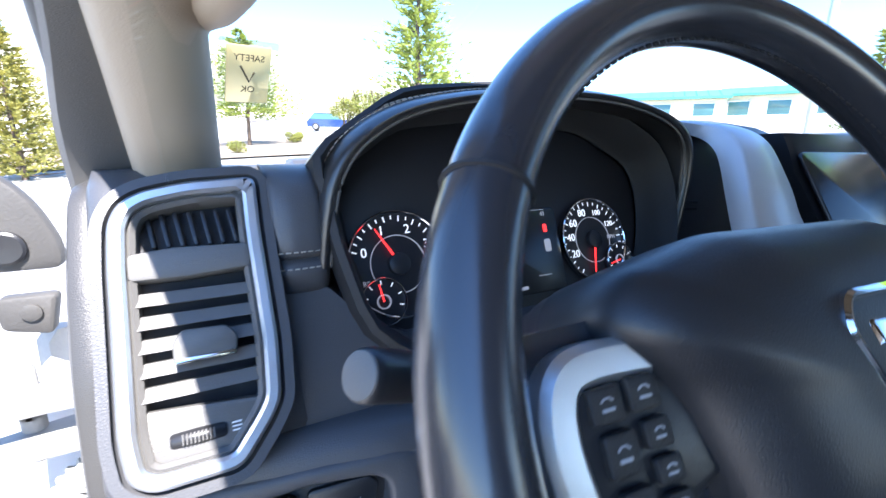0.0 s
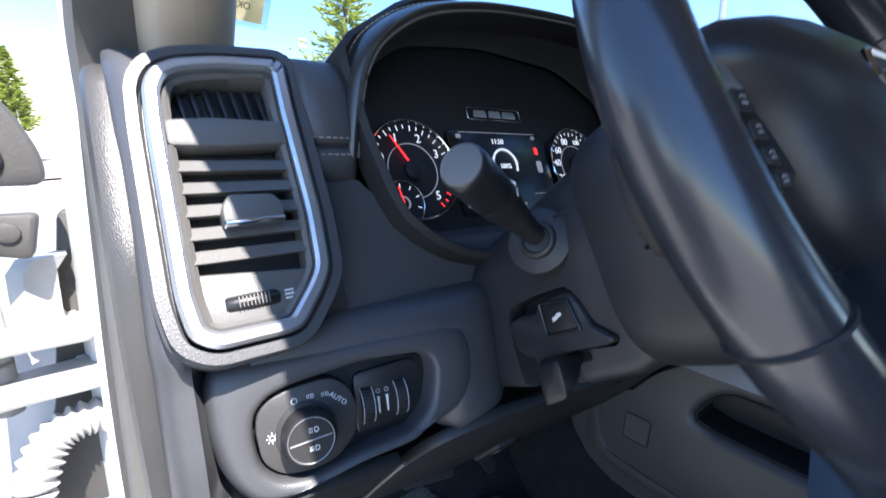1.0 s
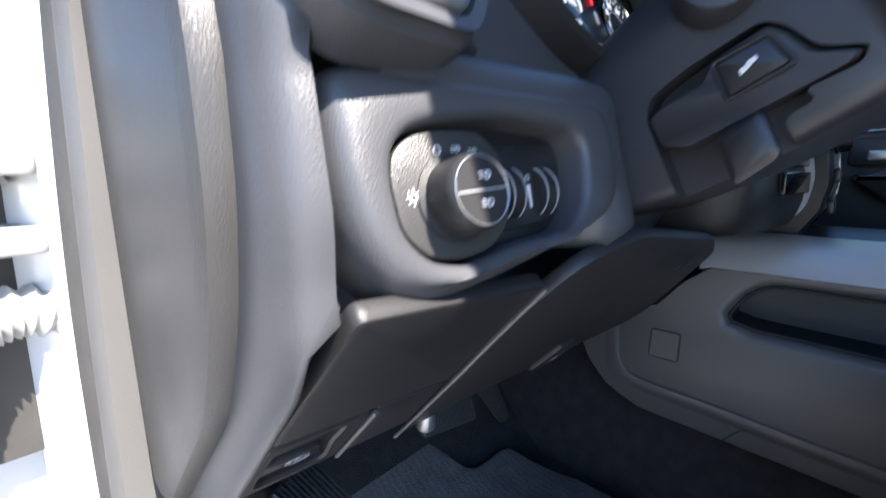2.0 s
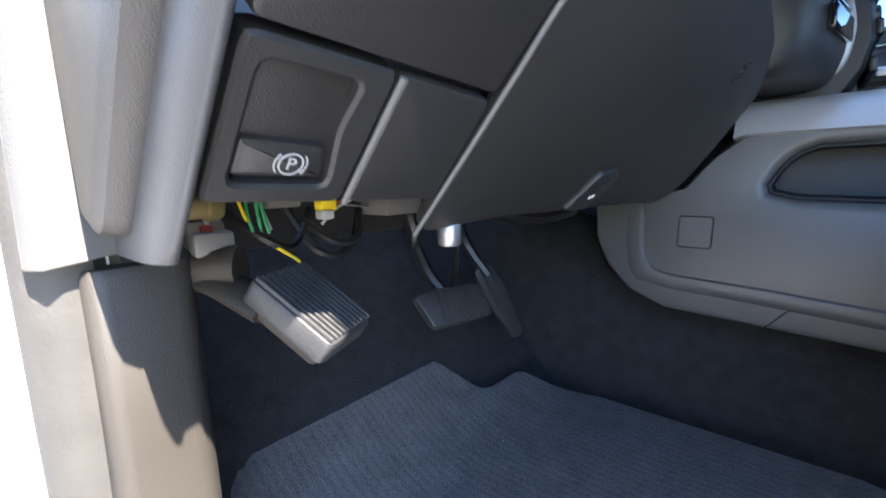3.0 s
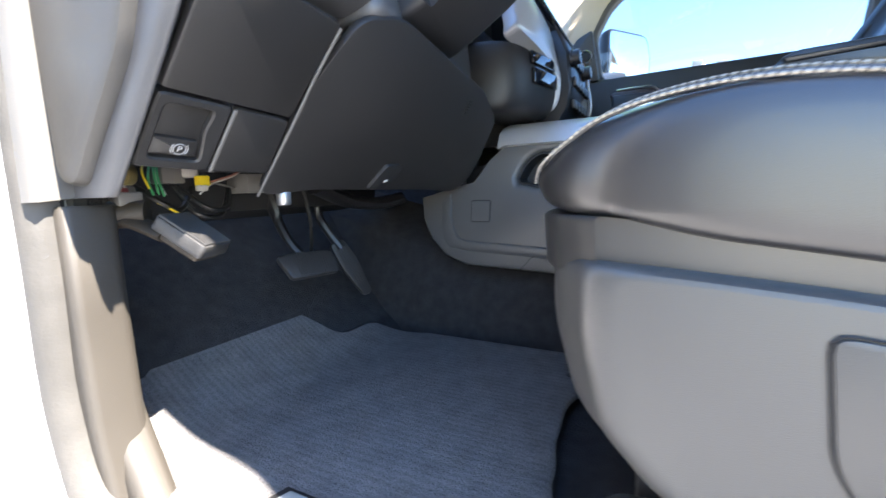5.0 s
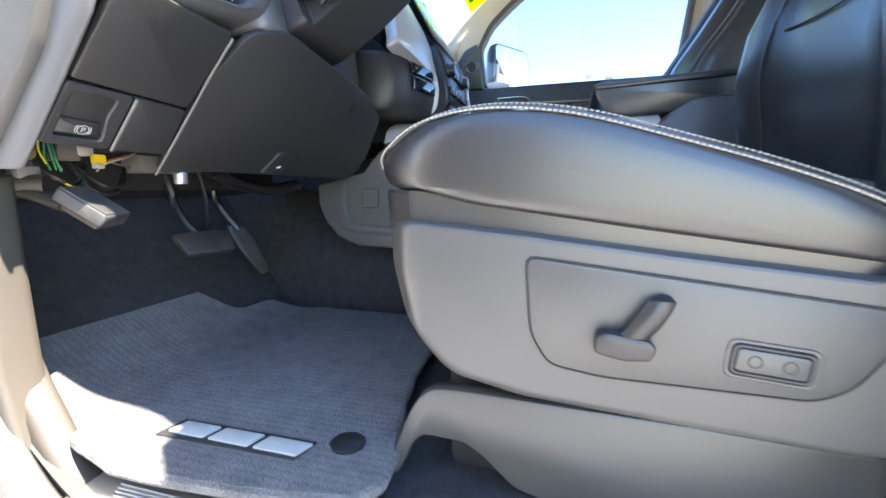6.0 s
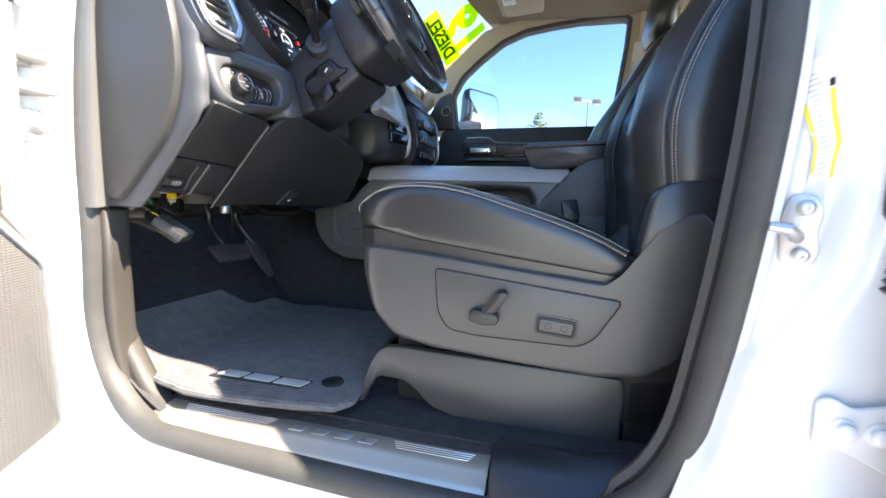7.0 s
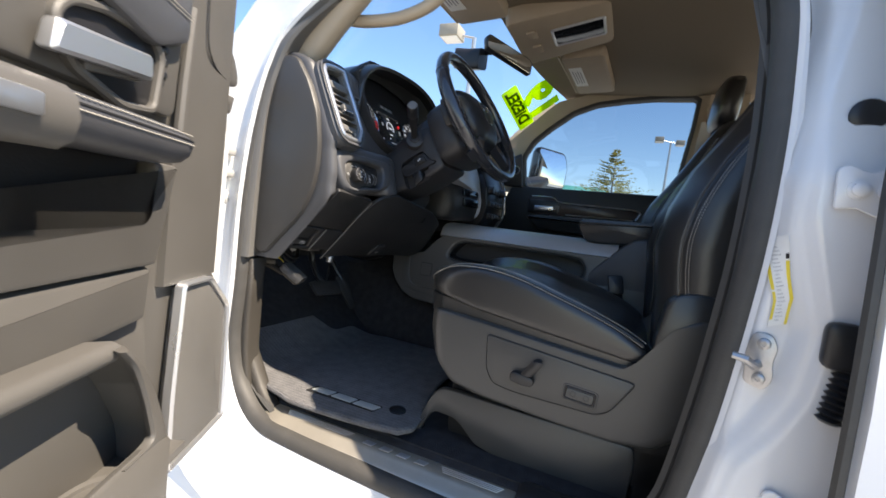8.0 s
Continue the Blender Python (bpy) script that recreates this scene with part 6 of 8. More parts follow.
    def back_loop(z, k):
        f = front(z)
        w0, w1 = 0.0 + 0.03 * max(0, z - 1.5) / 0.3, 0.52 - 0.03 * max(0, z - 1.5) / 0.3
        sm = f - 0.045
        raw = [(w0 + 0.004, sm - 0.12), (w0, sm - 0.05), (w0 + 0.002, sm - 0.005), (w0 + 0.02, sm + 0.012), (w0 + 0.055, f - 0.006), (w0 + 0.09, f), (w0 + 0.115, f - 0.012), (w0 + 0.135, f - 0.034), (0.20, f - 0.040), (0.26, f - 0.042), (0.32, f - 0.040), (w1 - 0.135, f - 0.034), (w1 - 0.115, f - 0.012), (w1 - 0.09, f), (w1 - 0.055, f - 0.006), (w1 - 0.02, sm + 0.012), (w1 - 0.002, sm - 0.005), (w1, sm - 0.05), (w1 - 0.004, sm - 0.12), (0.26, sm - 0.15)]
        c = Vector((0.26, sm - 0.06))
        return [(c.x + (x - c.x) * k, c.y + (y - c.y) * k, z) for x, y in raw]

    bm = B()
    loft(bm, [back_loop(z, k) for z, k in ((1.07, 0.9), (1.10, 0.97), (1.15, 1.0), (1.22, 1.0), (1.30, 1.0), (1.38, 1.0), (1.46, 1.0), (1.54, 1.0), (1.62, 0.99), (1.70, 0.96), (1.76, 0.90), (1.80, 0.80), (1.815, 0.62))])
    bk = part("backrest", bm, SEAT, seat, sharp=60)
    edge = smooth_path([(0.004 + 0.03 * max(0, z - 1.5) / 0.3, front(z) - 0.036, z) for z in (1.21, 1.27, 1.33, 1.40, 1.48, 1.56, 1.64, 1.72)], 6)
    bm = B()
    tube(bm, edge, 0.0026, 6)
    part("welt", bm, SHIELD, bk, "grey welt")
    bm = B()
    stitches(bm, [p + Vector((-0.005, -0.012, 0)) for p in edge], 0.0036, 0.0018, 0.0006)
    stitches(bm, [p + Vector((-0.0055, -0.017, 0)) for p in edge], 0.0036, 0.0018, 0.0006)
    part("stitching", bm, THREAD, bk, "grey double stitching")
    bm = B()
    for x in (0.122, 0.398):
        tube(bm, smooth_path([(x, front(z) - 0.018, z) for z in (1.12, 1.2, 1.3, 1.4, 1.5, 1.6, 1.7)], 4), 0.0018, 6)
    tube(bm, smooth_path([(0.137, front(1.362) - 0.033, 1.362), (0.20, front(1.356) - 0.0385, 1.356), (0.26, front(1.353) - 0.0405, 1.353), (0.32, front(1.356) - 0.0385, 1.356), (0.383, front(1.362) - 0.033, 1.362)], 5), 0.0016, 6)
    part("seam_piping", bm, SEATTRIM, bk)
    bm = B()
    slab(bm, rounded([(-0.400, 1.10), (-0.418, 1.212), (-0.48, 1.224), (-0.56, 1.20), (-0.56, 1.05), (-0.42, 1.05)], 0.03, 5), -0.006, 0.05, at_x(0), 0.008)
    part("hinge_cover", bm, SEAT, bk)
    # headrest
    bm = B()
    loft(bm, [[(0.26 + (x) * k, -0.66 + (y) * k - 0.1 * (z - 1.83), z) for x, y in rounded([(-0.13, -0.03), (0.13, -0.03), (0.13, 0.035), (0.06, 0.055), (-0.06, 0.055), (-0.13, 0.035)], 0.03, 4)] for z, k in ((1.80, 0.6), (1.815, 0.85), (1.85, 1.0), (1.92, 1.0), (1.97, 0.95), (1.995, 0.75), (2.0, 0.5))])
    part("headrest", bm, SEAT, seat)
    return seat


seat = build_seat()
pseat = copy_thing(seat, pose(0.90, 0.03, 0))
pseat.name = "driver_seat"
buckle = thing("seat_belt_buckle", "black seat belt buckle on a fabric stalk", "buckle")
bm = B()
slab(bm, rrect(0.045, 0.062, 0.008), -0.012, 0.012, M((0.552, -0.318, 1.158), (0.1, -0.95, 0.15), (0.2, 0.2, 0.95)), 0.004)
part("body", bm, BLACK, buckle)
bm = B()
tube(bm, [(0.55, -0.325, 1.13), (0.552, -0.36, 1.02), (0.55, -0.38, 0.95)], 0.016, 8, squash=0.35)
part("strap", bm, MATTE, buckle)

# ---- floor mat ----
mat_ = thing("floor_mat", "black ribbed carpet floor mat with a pale block emblem", "floor mat")
MX = [-0.090, -0.086, -0.078, -0.06, -0.03, 0.011, 0.045, 0.08, 0.16, 0.25, 0.33, 0.352, 0.364, 0.376, 0.40, 0.44, 0.50, 0.52, 0.54]
MR = [0.33, 0.25, 0.17, 0.09, 0.074, 0.078, 0.086, 0.10, 0.118, 0.132, 0.136, 0.134, 0.131, 0.127, 0.118, 0.084, 0.076, 0.097, 0.17]
MF = [0.345, 0.42, 0.455, 0.50, 0.58, 0.697, 0.72, 0.737, 0.737, 0.735, 0.731, 0.722, 0.692, 0.655, 0.634, 0.632, 0.631, 0.615, 0.45]


def mat_z(y):
    k = max(0.0, min(0.14, y - 0.53))
    return 0.795 + 0.68 * (k * k / 0.28 + max(0.0, y - 0.67))


def mat_point(u, v, lift=0.0):
    x = -0.090 + 0.630 * u
    y0, y1 = interp(MX, MR, x), sum(interp(MX, MF, min(0.54, max(-0.09, x + 0.006 * d))) for d in range(-3, 4)) / 7
    y = y0 + (y1 - y0) * v
    return Vector((x, y, mat_z(y) + lift))


MATW = material("ribbed_mat_carpet", (0.150, 0.148, 0.150), 0.95, grain=1.0, grain_scale=500, vary=0.35, vary_scale=30, bump=0.5, spec=0.1)
nt = MATW.node_tree
tcn = nt.nodes.new("ShaderNodeTexCoord")
wv = nt.nodes.new("ShaderNodeTexWave")
wv.bands_direction = "X"
wv.inputs["Scale"].default_value, wv.inputs["Distortion"].default_value, wv.inputs["Detail"].default_value, wv.inputs["Detail Scale"].default_value = 26, 2.0, 3.0, 60.0
tuft = nt.nodes.new("ShaderNodeTexVoronoi")
tuft.inputs["Scale"].default_value = 260
nt.links.new(tcn.outputs["Object"], tuft.inputs["Vector"])
weave = nt.nodes.new("ShaderNodeMath")
weave.operation = "MULTIPLY_ADD"
weave.inputs[1].default_value = 0.45
nt.links.new(wv.outputs["Fac"], weave.inputs[0])
nt.links.new(tuft.outputs["Distance"], weave.inputs[2])
base = [l for l in nt.links if l.to_socket == nt.nodes["Principled BSDF"].inputs["Base Color"]][0]
yarn = nt.nodes.new("ShaderNodeMix")
yarn.data_type, yarn.blend_type = "RGBA", "MULTIPLY"
yarn.inputs[0].default_value = 1.0
ramp = nt.nodes.new("ShaderNodeMapRange")
ramp.inputs["To Min"].default_value, ramp.inputs["To Max"].default_value = 0.80, 1.25
nt.links.new(weave.outputs[0], ramp.inputs["Value"])
nt.links.new(base.from_socket, yarn.inputs[6])
nt.links.new(ramp.outputs["Result"], yarn.inputs[7])
nt.links.new(yarn.outputs[2], nt.nodes["Principled BSDF"].inputs["Base Color"])
nt.links.new(tcn.outputs["Object"], wv.inputs["Vector"])
b2 = nt.nodes.new("ShaderNodeBump")
b2.inputs["Strength"].default_value, b2.inputs["Distance"].default_value = 0.45, 0.002
nt.links.new(weave.outputs[0], b2.inputs["Height"])
old = [l for l in nt.links if l.to_socket == nt.nodes["Principled BSDF"].inputs["Normal"]][0]
nt.links.new(old.from_socket, b2.inputs["Normal"])
nt.links.new(b2.outputs["Normal"], nt.nodes["Principled BSDF"].inputs["Normal"])
bm = B()
grid(bm, lambda u, v: mat_point(u, v), 90, 70, -0.012)
part("carpet_surface", bm, MATW, mat_, sharp=80)
bm = B()
border = [mat_point(i / 90, 0, 0.002) for i in range(91)] + [mat_point(1, j / 20, 0.002) for j in range(1, 20)] + [mat_point(1 - i / 90, 1, 0.002) for i in range(91)] + [mat_point(0, 1 - j / 20, 0.002) for j in range(1, 20)]
tube(bm, [p + Vector((0, 0, 0.002)) for p in border], 0.0072, 8, True)
part("bound_edge", bm, MATW, mat_, "stitched bound edge")
bm = B()
slab(bm, rounded([(0.0, 0.0), (0.206, 0.004), (0.214, 0.042), (0.010, 0.040)], 0.002), 0, 0.0022, M((-0.034, 0.392, 0.8070), (0, -1, 0), (1, 0, 0)), 0.0006)
part("emblem_plate", bm, MATTE, mat_, "black emblem plate")
for i, (y0, y1) in enumerate(((0.385, 0.33), (0.322, 0.262), (0.254, 0.192))):
    bm = B()
    slab(bm, rounded([(0.0, 0.0), (abs(y1 - y0), 0.0), (abs(y1 - y0) + 0.008, 0.026), (0.008, 0.026)], 0.003), 0, 0.003, M((-0.026, y0 - 0.006, 0.8090), (0, -1, 0), (1, 0, 0)) , 0.001)
    part("emblem_block", bm, LOGO, mat_, "pale grey block emblem")
bm = B()
lathe(bm, [(0.022, 0), (0.022, 0.003), (0.018, 0.005), (0.012, 0.004), (0.008, 0.006), (0.001, 0.006)], pose(0.017, 0.140, 0.807), 24)
part("anchor_button", bm, BLACK, mat_, "black plastic mat anchor")
bm = B()
lathe(bm, [(0.012, 0), (0.012, 0.003), (0.008, 0.004), (0.001, 0.004)], pose(0.44, 0.14, 0.805), 16)
part("anchor_button", bm, BLACK, mat_)

# ---- centre console ----
con = thing("center_console", "grey plastic centre console with silver rail and open side pocket", "console")
side = [(0.330, 1.240), (0.372, 1.207), (0.418, 1.145), (0.470, 1.143), (0.545, 1.130), (0.538, 1.070), (0.516, 1.029), (0.478, 0.991), (0.424, 0.968), (0.323, 0.9635), (0.219, 0.959), (0.077, 0.951), (-0.48, 0.930), (-0.48, 1.240)]
pocket = rounded([(0.303, 1.160), (0.281, 1.202), (0.253, 1.2225), (-0.19, 1.2215), (-0.215, 1.190), (-0.20, 1.132), (0.286, 1.147)], 0.014, 5)


def side_x(z):
    """The flank leans out towards the floor."""
    return 0.630 - 0.13 * (1.25 - z)


c0 = (0.05, 1.18)
N = 120
so = radial(side, c0, N)
po = radial(pocket, c0, N)
bm = B()
xl = lambda q, d: [(side_x(z) + d, y, z) for y, z in q]
toward = lambda k: [(a[0] * (1 - k) + b[0] * k, a[1] * (1 - k) + b[1] * k) for a, b in zip(so, po)]
loft(bm, [xl(so, 0.08), xl(so, 0.010), xl(toward(0.015), 0.003), xl(toward(0.05), 0.0), xl(offset(po, -0.014), 0.0), xl(offset(po, -0.008), 0.001), xl(offset(po, -0.002), 0.006), xl(po, 0.011), xl(offset(po, 0.003), 0.020)], cap=False)
part("side_panel", bm, CONS, con)
# black lip, then walls and back darkened to stand for the pocket's shade
bm = B()
loft(bm, [xl(offset(po, 0.000), 0.0205), xl(offset(po, 0.000), 0.010), xl(offset(po, 0.001), 0.0085), xl(offset(po, 0.0045), 0.009), xl(offset(po, 0.0055), 0.012), xl(offset(po, 0.006), 0.070)], cap=False)
part("pocket_lip_shade", bm, MATTE, con, "dark pocket lip with walls blackened for shade")
bm = B()
loft(bm, [xl(offset(po, 0.002), 0.066), xl(offset(po, 0.002), 0.085)])
part("pocket_back", bm, KNEE, con)
bm = B()
slab(bm, rounded([(0.04 + y, z) for y, z in ((0.42, 1.20), (0.45, 0.96), (-0.50, 0.93), (-0.50, 1.225), (0.25, 1.225))], 0.01), 0.705, 0.88, at_x(0), 0.01)
part("body", bm, KNEE, con)
bm = B()
rib_line = smooth_path([(y, z, 0) for y, z in ((0.456, 1.140), (0.455, 1.110), (0.4495, 1.065), (0.436, 1.040), (0.410, 1.029), (0.29, 1.022), (0.164, 1.013), (0.05, 1.006), (-0.2, 0.992), (-0.47, 0.98))], 6)
loft(bm, [[(side_x(p.y) + 0.004, p.x, p.y), (side_x(p.y) - 0.0045, p.x + (0.005 if p.x > 0.43 else 0.001), p.y - 0.005), (side_x(p.y) - 0.0065, p.x + (0.013 if p.x > 0.43 else 0.003), p.y - 0.013), (side_x(p.y) - 0.004, p.x + (0.028 if p.x > 0.43 else 0.008), p.y - 0.026), (side_x(p.y) + 0.004, p.x + (0.040 if p.x > 0.43 else 0.012), p.y - 0.036)] for p in rib_line])
part("moulded_rib", bm, CONS, con)
sq = rrect(0.047, 0.049, 0.005, 3, 0.3825, 1.0945)
bm = B()
tube(bm, [(side_x(z) + 0.0002, y, z) for y, z in sq], 0.001, 5, True)
part("cover_gap", bm, MATTE, con)
bm = B()
loft(bm, [xl(offset(sq, 0.001), 0.008), xl(offset(sq, 0.001), 0.0), xl(offset(sq, 0.002), -0.001)])
part("access_cover", bm, CONS, con)
bm = B()
tube(bm, [(side_x(z) - 0.0003, y, z) for y, z in ((0.285, 0.962), (0.278, 0.970), (0.260, 0.992), (0.250, 0.995), (0.0, 0.984), (-0.2, 0.972))], 0.001, 5)
part("panel_seam", bm, MATTE, con)
bm = B()
loft(bm, [[(0.622, y, 1.241 + d), (0.626, y, 1.248 + d), (0.640, y, 1.274 + d), (0.668, y, 1.290 + d), (0.70, y, 1.293 + d), (0.70, y, 1.24), (0.64, y, 1.232)] for y, d in ((0.345, -0.006), (0.33, 0.0), (0.0, 0.0), (-0.27, 0.0), (-0.31, 0.0))])
part("silver_rail", bm, RAIL, con, "satin silver rail")
bm = B()
loft(bm, [[(0.70, y, 1.285), (0.72, y, 1.292), (0.88, y, 1.292), (0.90, y, 1.24), (0.70, y, 1.22)] for y in (0.34, 0.0, -0.3)])
part("top_tray", bm, BLACK, con)
bm = B()
slab(bm, rounded([(-0.205, 1.120), (-0.232, 1.188), (-0.285, 1.243), (-0.330, 1.290), (-0.368, 1.314), (-0.52, 1.318), (-0.52, 1.10)], 0.016, 4), 0.616, 0.90, at_x(0), 0.012)
part("bin", bm, DASH, con, "dark console bin")
bm = B()
slab(bm, rounded([(-0.165, 1.352), (-0.172, 1.325), (-0.20, 1.285), (-0.235, 1.280), (-0.52, 1.300), (-0.52, 1.372), (-0.19, 1.360)], 0.012, 4), 0.645, 0.90, at_x(0), 0.012)
part("armrest_lid", bm, SEAT, con, "black leather armrest lid")
bm = B()
slab(bm, rounded([(-0.166, 1.353), (-0.172, 1.343), (-0.52, 1.362), (-0.52, 1.374), (-0.19, 1.362)], 0.004, 3), 0.640, 0.906, at_x(0), 0.004)
part("lid_edge", bm, SEATTRIM, con)

# ---- centre stack ----
stack = thing("center_stack", "black control stack with knobs and silver side trims", "dashboard controls")


def stack_y(z):
    return interp([1.24, 1.29, 1.35, 1.45, 1.60, 1.68], [0.27, 0.235, 0.205, 0.215, 0.30, 0.345], z) + 0.5 * max(0.0, z - 1.68)


bm = B()
zs = [1.25, 1.29, 1.33, 1.37, 1.41, 1.45, 1.50, 1.55, 1.60, 1.66, 1.69, 1.715]
loft(bm, [[(0.727, stack_y(z), z), (0.735, stack_y(z) - 0.006, z), (0.95, stack_y(z) - 0.006, z), (0.96, stack_y(z), z), (0.98, 0.45, z), (0.727 if z < 1.49 else 0.80, 0.45, z)] for z in zs])
part("fascia", bm, BLACK, stack)
for x in (0.975,):
    bm = B()
    loft(bm, [[(x - 0.002, stack_y(z) + 0.001, z), (x - 0.004, stack_y(z) - 0.008, z), (x + 0.002, stack_y(z) - 0.012, z), (x + 0.006, stack_y(z), z), (x + 0.006, stack_y(z) + 0.004, z)] for z in zs])
    part("side_trim", bm, SATIN, stack, "satin silver side trim")
    bm = B()
    loft(bm, [[(x - 0.003, stack_y(z) + 0.0005, z), (x + 0.005, stack_y(z) + 0.0005, z), (x + 0.010, 0.45, z), (x - 0.02, 0.45, z)] for z in zs])
    part("side_wall", bm, BLACK, stack)
    bm = B()
    tube(bm, smooth_path([(x + 0.008, stack_y(z) - 0.012, z) for z in zs], 3), 0.003, 6)
    part("chrome_strip", bm, CHROME, stack)
for r_, z in ((0, 1.44), (1, 1.385), (2, 1.335)):
    for i in range(5):
        sm_ = M((0.755 + 0.04 * i, stack_y(z) - 0.006, z), (1, 0, 0), (0, 0.1, 1))
        bm = B()
        if r_ == 0 and i in (0, 4):
            lathe(bm, [(0.020, 0), (0.020, 0.004), (0.017, 0.006), (0.0165, 0.020), (0.014, 0.022), (0.001, 0.022)], sm_, 24)
        else:
            slab(bm, rrect(0.032, 0.022, 0.004, 3), 0, 0.009, sm_, 0.003)
        kb = part("control_key", bm, BLACK, stack)
        bm = B()
        slab(bm, rrect(0.012, 0.0025, 0.0008, 2), 0.0, 0.0006, sm_ @ pose(0, 0, 0.0224 if r_ == 0 and i in (0, 4) else 0.0092), 0.0001)
        part("key_print", bm, GREYINK, kb)
bm = B()
slab(bm, rrect(0.235, 0.200, 0.010), 0, 0.006, M((0.84, stack_y(1.60) - 0.010, 1.600), (1, 0, 0), (0, 0.5, 0.866)), 0.002)
part("touch_screen", bm, SCREEN, stack)
def pod_y(x):
    return interp([0.52, 0.535, 0.56, 0.60, 0.705], [0.315, 0.285, 0.264, 0.251, 0.231], x)


bm = B()
loft(bm, [smooth_path([(x, pod_y(x) + dy + 0.25 * e, z + (1.37 - z) * e) for dy, z in ((0.13, 1.298), (0.045, 1.300), (0.016, 1.309), (0.005, 1.332), (0.0, 1.365), (0.006, 1.408), (0.018, 1.430), (0.040, 1.440), (0.13, 1.445))], 2) for x, e in ((0.520, 0.12), (0.526, 0.05), (0.535, 0.015), (0.55, 0.0), (0.575, 0.0), (0.60, 0.0), (0.65, 0.0), (0.700, 0.0), (0.704, 0.01))])
sp = part("switch_shelf", bm, KNEE, stack, "rounded black switch pod", sharp=60)
for z, h in ((1.411, 0.026), (1.375, 0.032)):
    bm = B()
    slab(bm, rrect(0.108, h, 0.004, 3), -0.006, 0.003, M((0.640, pod_y(0.640) - (0.000 if z > 1.4 else 0.005), z), (1, -0.20, 0), (0, 0.13 if z > 1.4 else 0.03, 1)), 0.002)
    part("shelf_key", bm, GLOSSBLACK, sp, "gloss black switch row")
# right of the hood: padded leather shoulder and a curved silver panel
bm = B()
loft(bm, [[(x, y0 + 0.02, 1.50), (x, y0, 1.53), (x, y0 - 0.004, 1.62), (x, y0 + 0.004, 1.68), (x, y0 + 0.03, zt - 0.008), (x, y0 + 0.07, zt), (x, 0.60, zt - 0.004), (x, 0.60, 1.50)] for x, y0, zt in ((0.585, 0.45, 1.715), (0.60, 0.43, 1.728), (0.65, 0.42, 1.735), (0.75, 0.415, 1.738), (0.83, 0.42, 1.735), (0.94, 0.43, 1.72))])
part("shoulder_pad", bm, DASH, dash, sharp=60)
CHEEK = [(1.590, 0.5858, 0.2975), (1.606, 0.586, 0.306), (1.640, 0.593, 0.322), (1.681, 0.610, 0.346), (1.702, 0.618, 0.362), (1.717, 0.622, 0.385), (1.727, 0.615, 0.420), (1.733, 0.605, 0.470), (1.734, 0.600, 0.53)]
bm = B()
cheek = [(1.312, 0.690, 0.710, 0.252), (1.325, 0.7015, 0.719, 0.237), (1.345, 0.7045, 0.7225, 0.228), (1.38, 0.7035, 0.7225, 0.224), (1.405, 0.690, 0.7215, 0.227), (1.425, 0.655, 0.720, 0.231), (1.443, 0.590, 0.7185, 0.235), (1.455, 0.540, 0.717, 0.238), (1.48, 0.546, 0.714, 0.243), (1.52, 0.558, 0.708, 0.258), (1.56, 0.573, 0.699, 0.280)] + [(z, x0, 0.692, y) for z, x0, y in CHEEK[1:]]
back = lambda x, x1, z: 0.16 * (x1 - x) * soft((1.60 - z) / 0.10)
edges = zip(smooth_path([(x0, y, z) for z, x0, x1, y in cheek], 4), smooth_path([(x1, y, z) for z, x0, x1, y in cheek], 4))
loft(bm, [[(x, a.y + back(x, b.x, a.z) + dy, a.z + dz) for x, dy, dz in ((a.x, 0.03, -0.012), (a.x, 0.006, -0.001), (a.x + 0.004, 0.0, 0.0), (0.5 * (a.x + b.x), -0.003, 0.001), (b.x - 0.006, -0.002, 0.0), (b.x, 0.004, -0.001), (b.x, 0.03, -0.012))] for a, b in edges])
part("shoulder_trim", bm, SILVERPAINT, dash, "satin silver dash trim", sharp=60)
bm = B()
for z in (1.603, 1.613):
    tube(bm, [(0.575, 0.4365, z), (0.60, 0.4245, z), (0.64, 0.4165, z)], 0.0018, 5)
part("shoulder_grooves", bm, MATTE, dash)

# ---- driver door, open ----
DU = Vector((-0.88, -0.47, 0)).normalized()
DM = M((-0.30, 0.40, 0), DU, (0, 0, 1))
door = thing("driver_door", "open driver door with dusty grey trim panel", "car door")


def dslab(name, pts, d0, d1, mat, parent=door, label="", r=0.01, b=0.004, rn=4):
    bm = B()
    slab(bm, rounded(pts, r, rn), -d0, -d1, DM, b)
    return part(name, bm, mat, parent, label)


# painted shell and glass channel
dslab("shell", [(-0.045, 0.79), (-0.05, 1.0), (-0.04, 1.30), (-0.01, 1.50), (0.10, 1.545), (1.08, 1.545), (1.10, 1.2), (1.08, 0.77), (0.2, 0.75), (0.02, 0.76)], -0.16, -0.045, WHITE, door, "glossy white painted steel", 0.02, 0.012)
dslab("inner_panel", [(-0.022, 0.83), (-0.026, 1.0), (-0.022, 1.09), (0.05, 1.16), (0.06, 1.50), (0.085, 1.555), (1.05, 1.56), (1.06, 0.80), (0.2, 0.80), (0.10, 0.815)], -0.05, -0.012, DOORTRIM, door, "grained grey plastic trim panel", 0.02, 0.008)
dslab("upper_panel", [(0.235, 1.395), (0.222, 1.56), (1.04, 1.56), (1.04, 1.395)], -0.02, 0.004, DOORTRIM, door, "", 0.02, 0.006)
bm = B()
tube(bm, [DM @ Vector((u, z, -0.006)) for u, z in ((0.226, 1.38), (0.222, 1.45), (0.212, 1.56))], 0.008, 8)
part("panel_lip", bm, DOORTRIM, door)
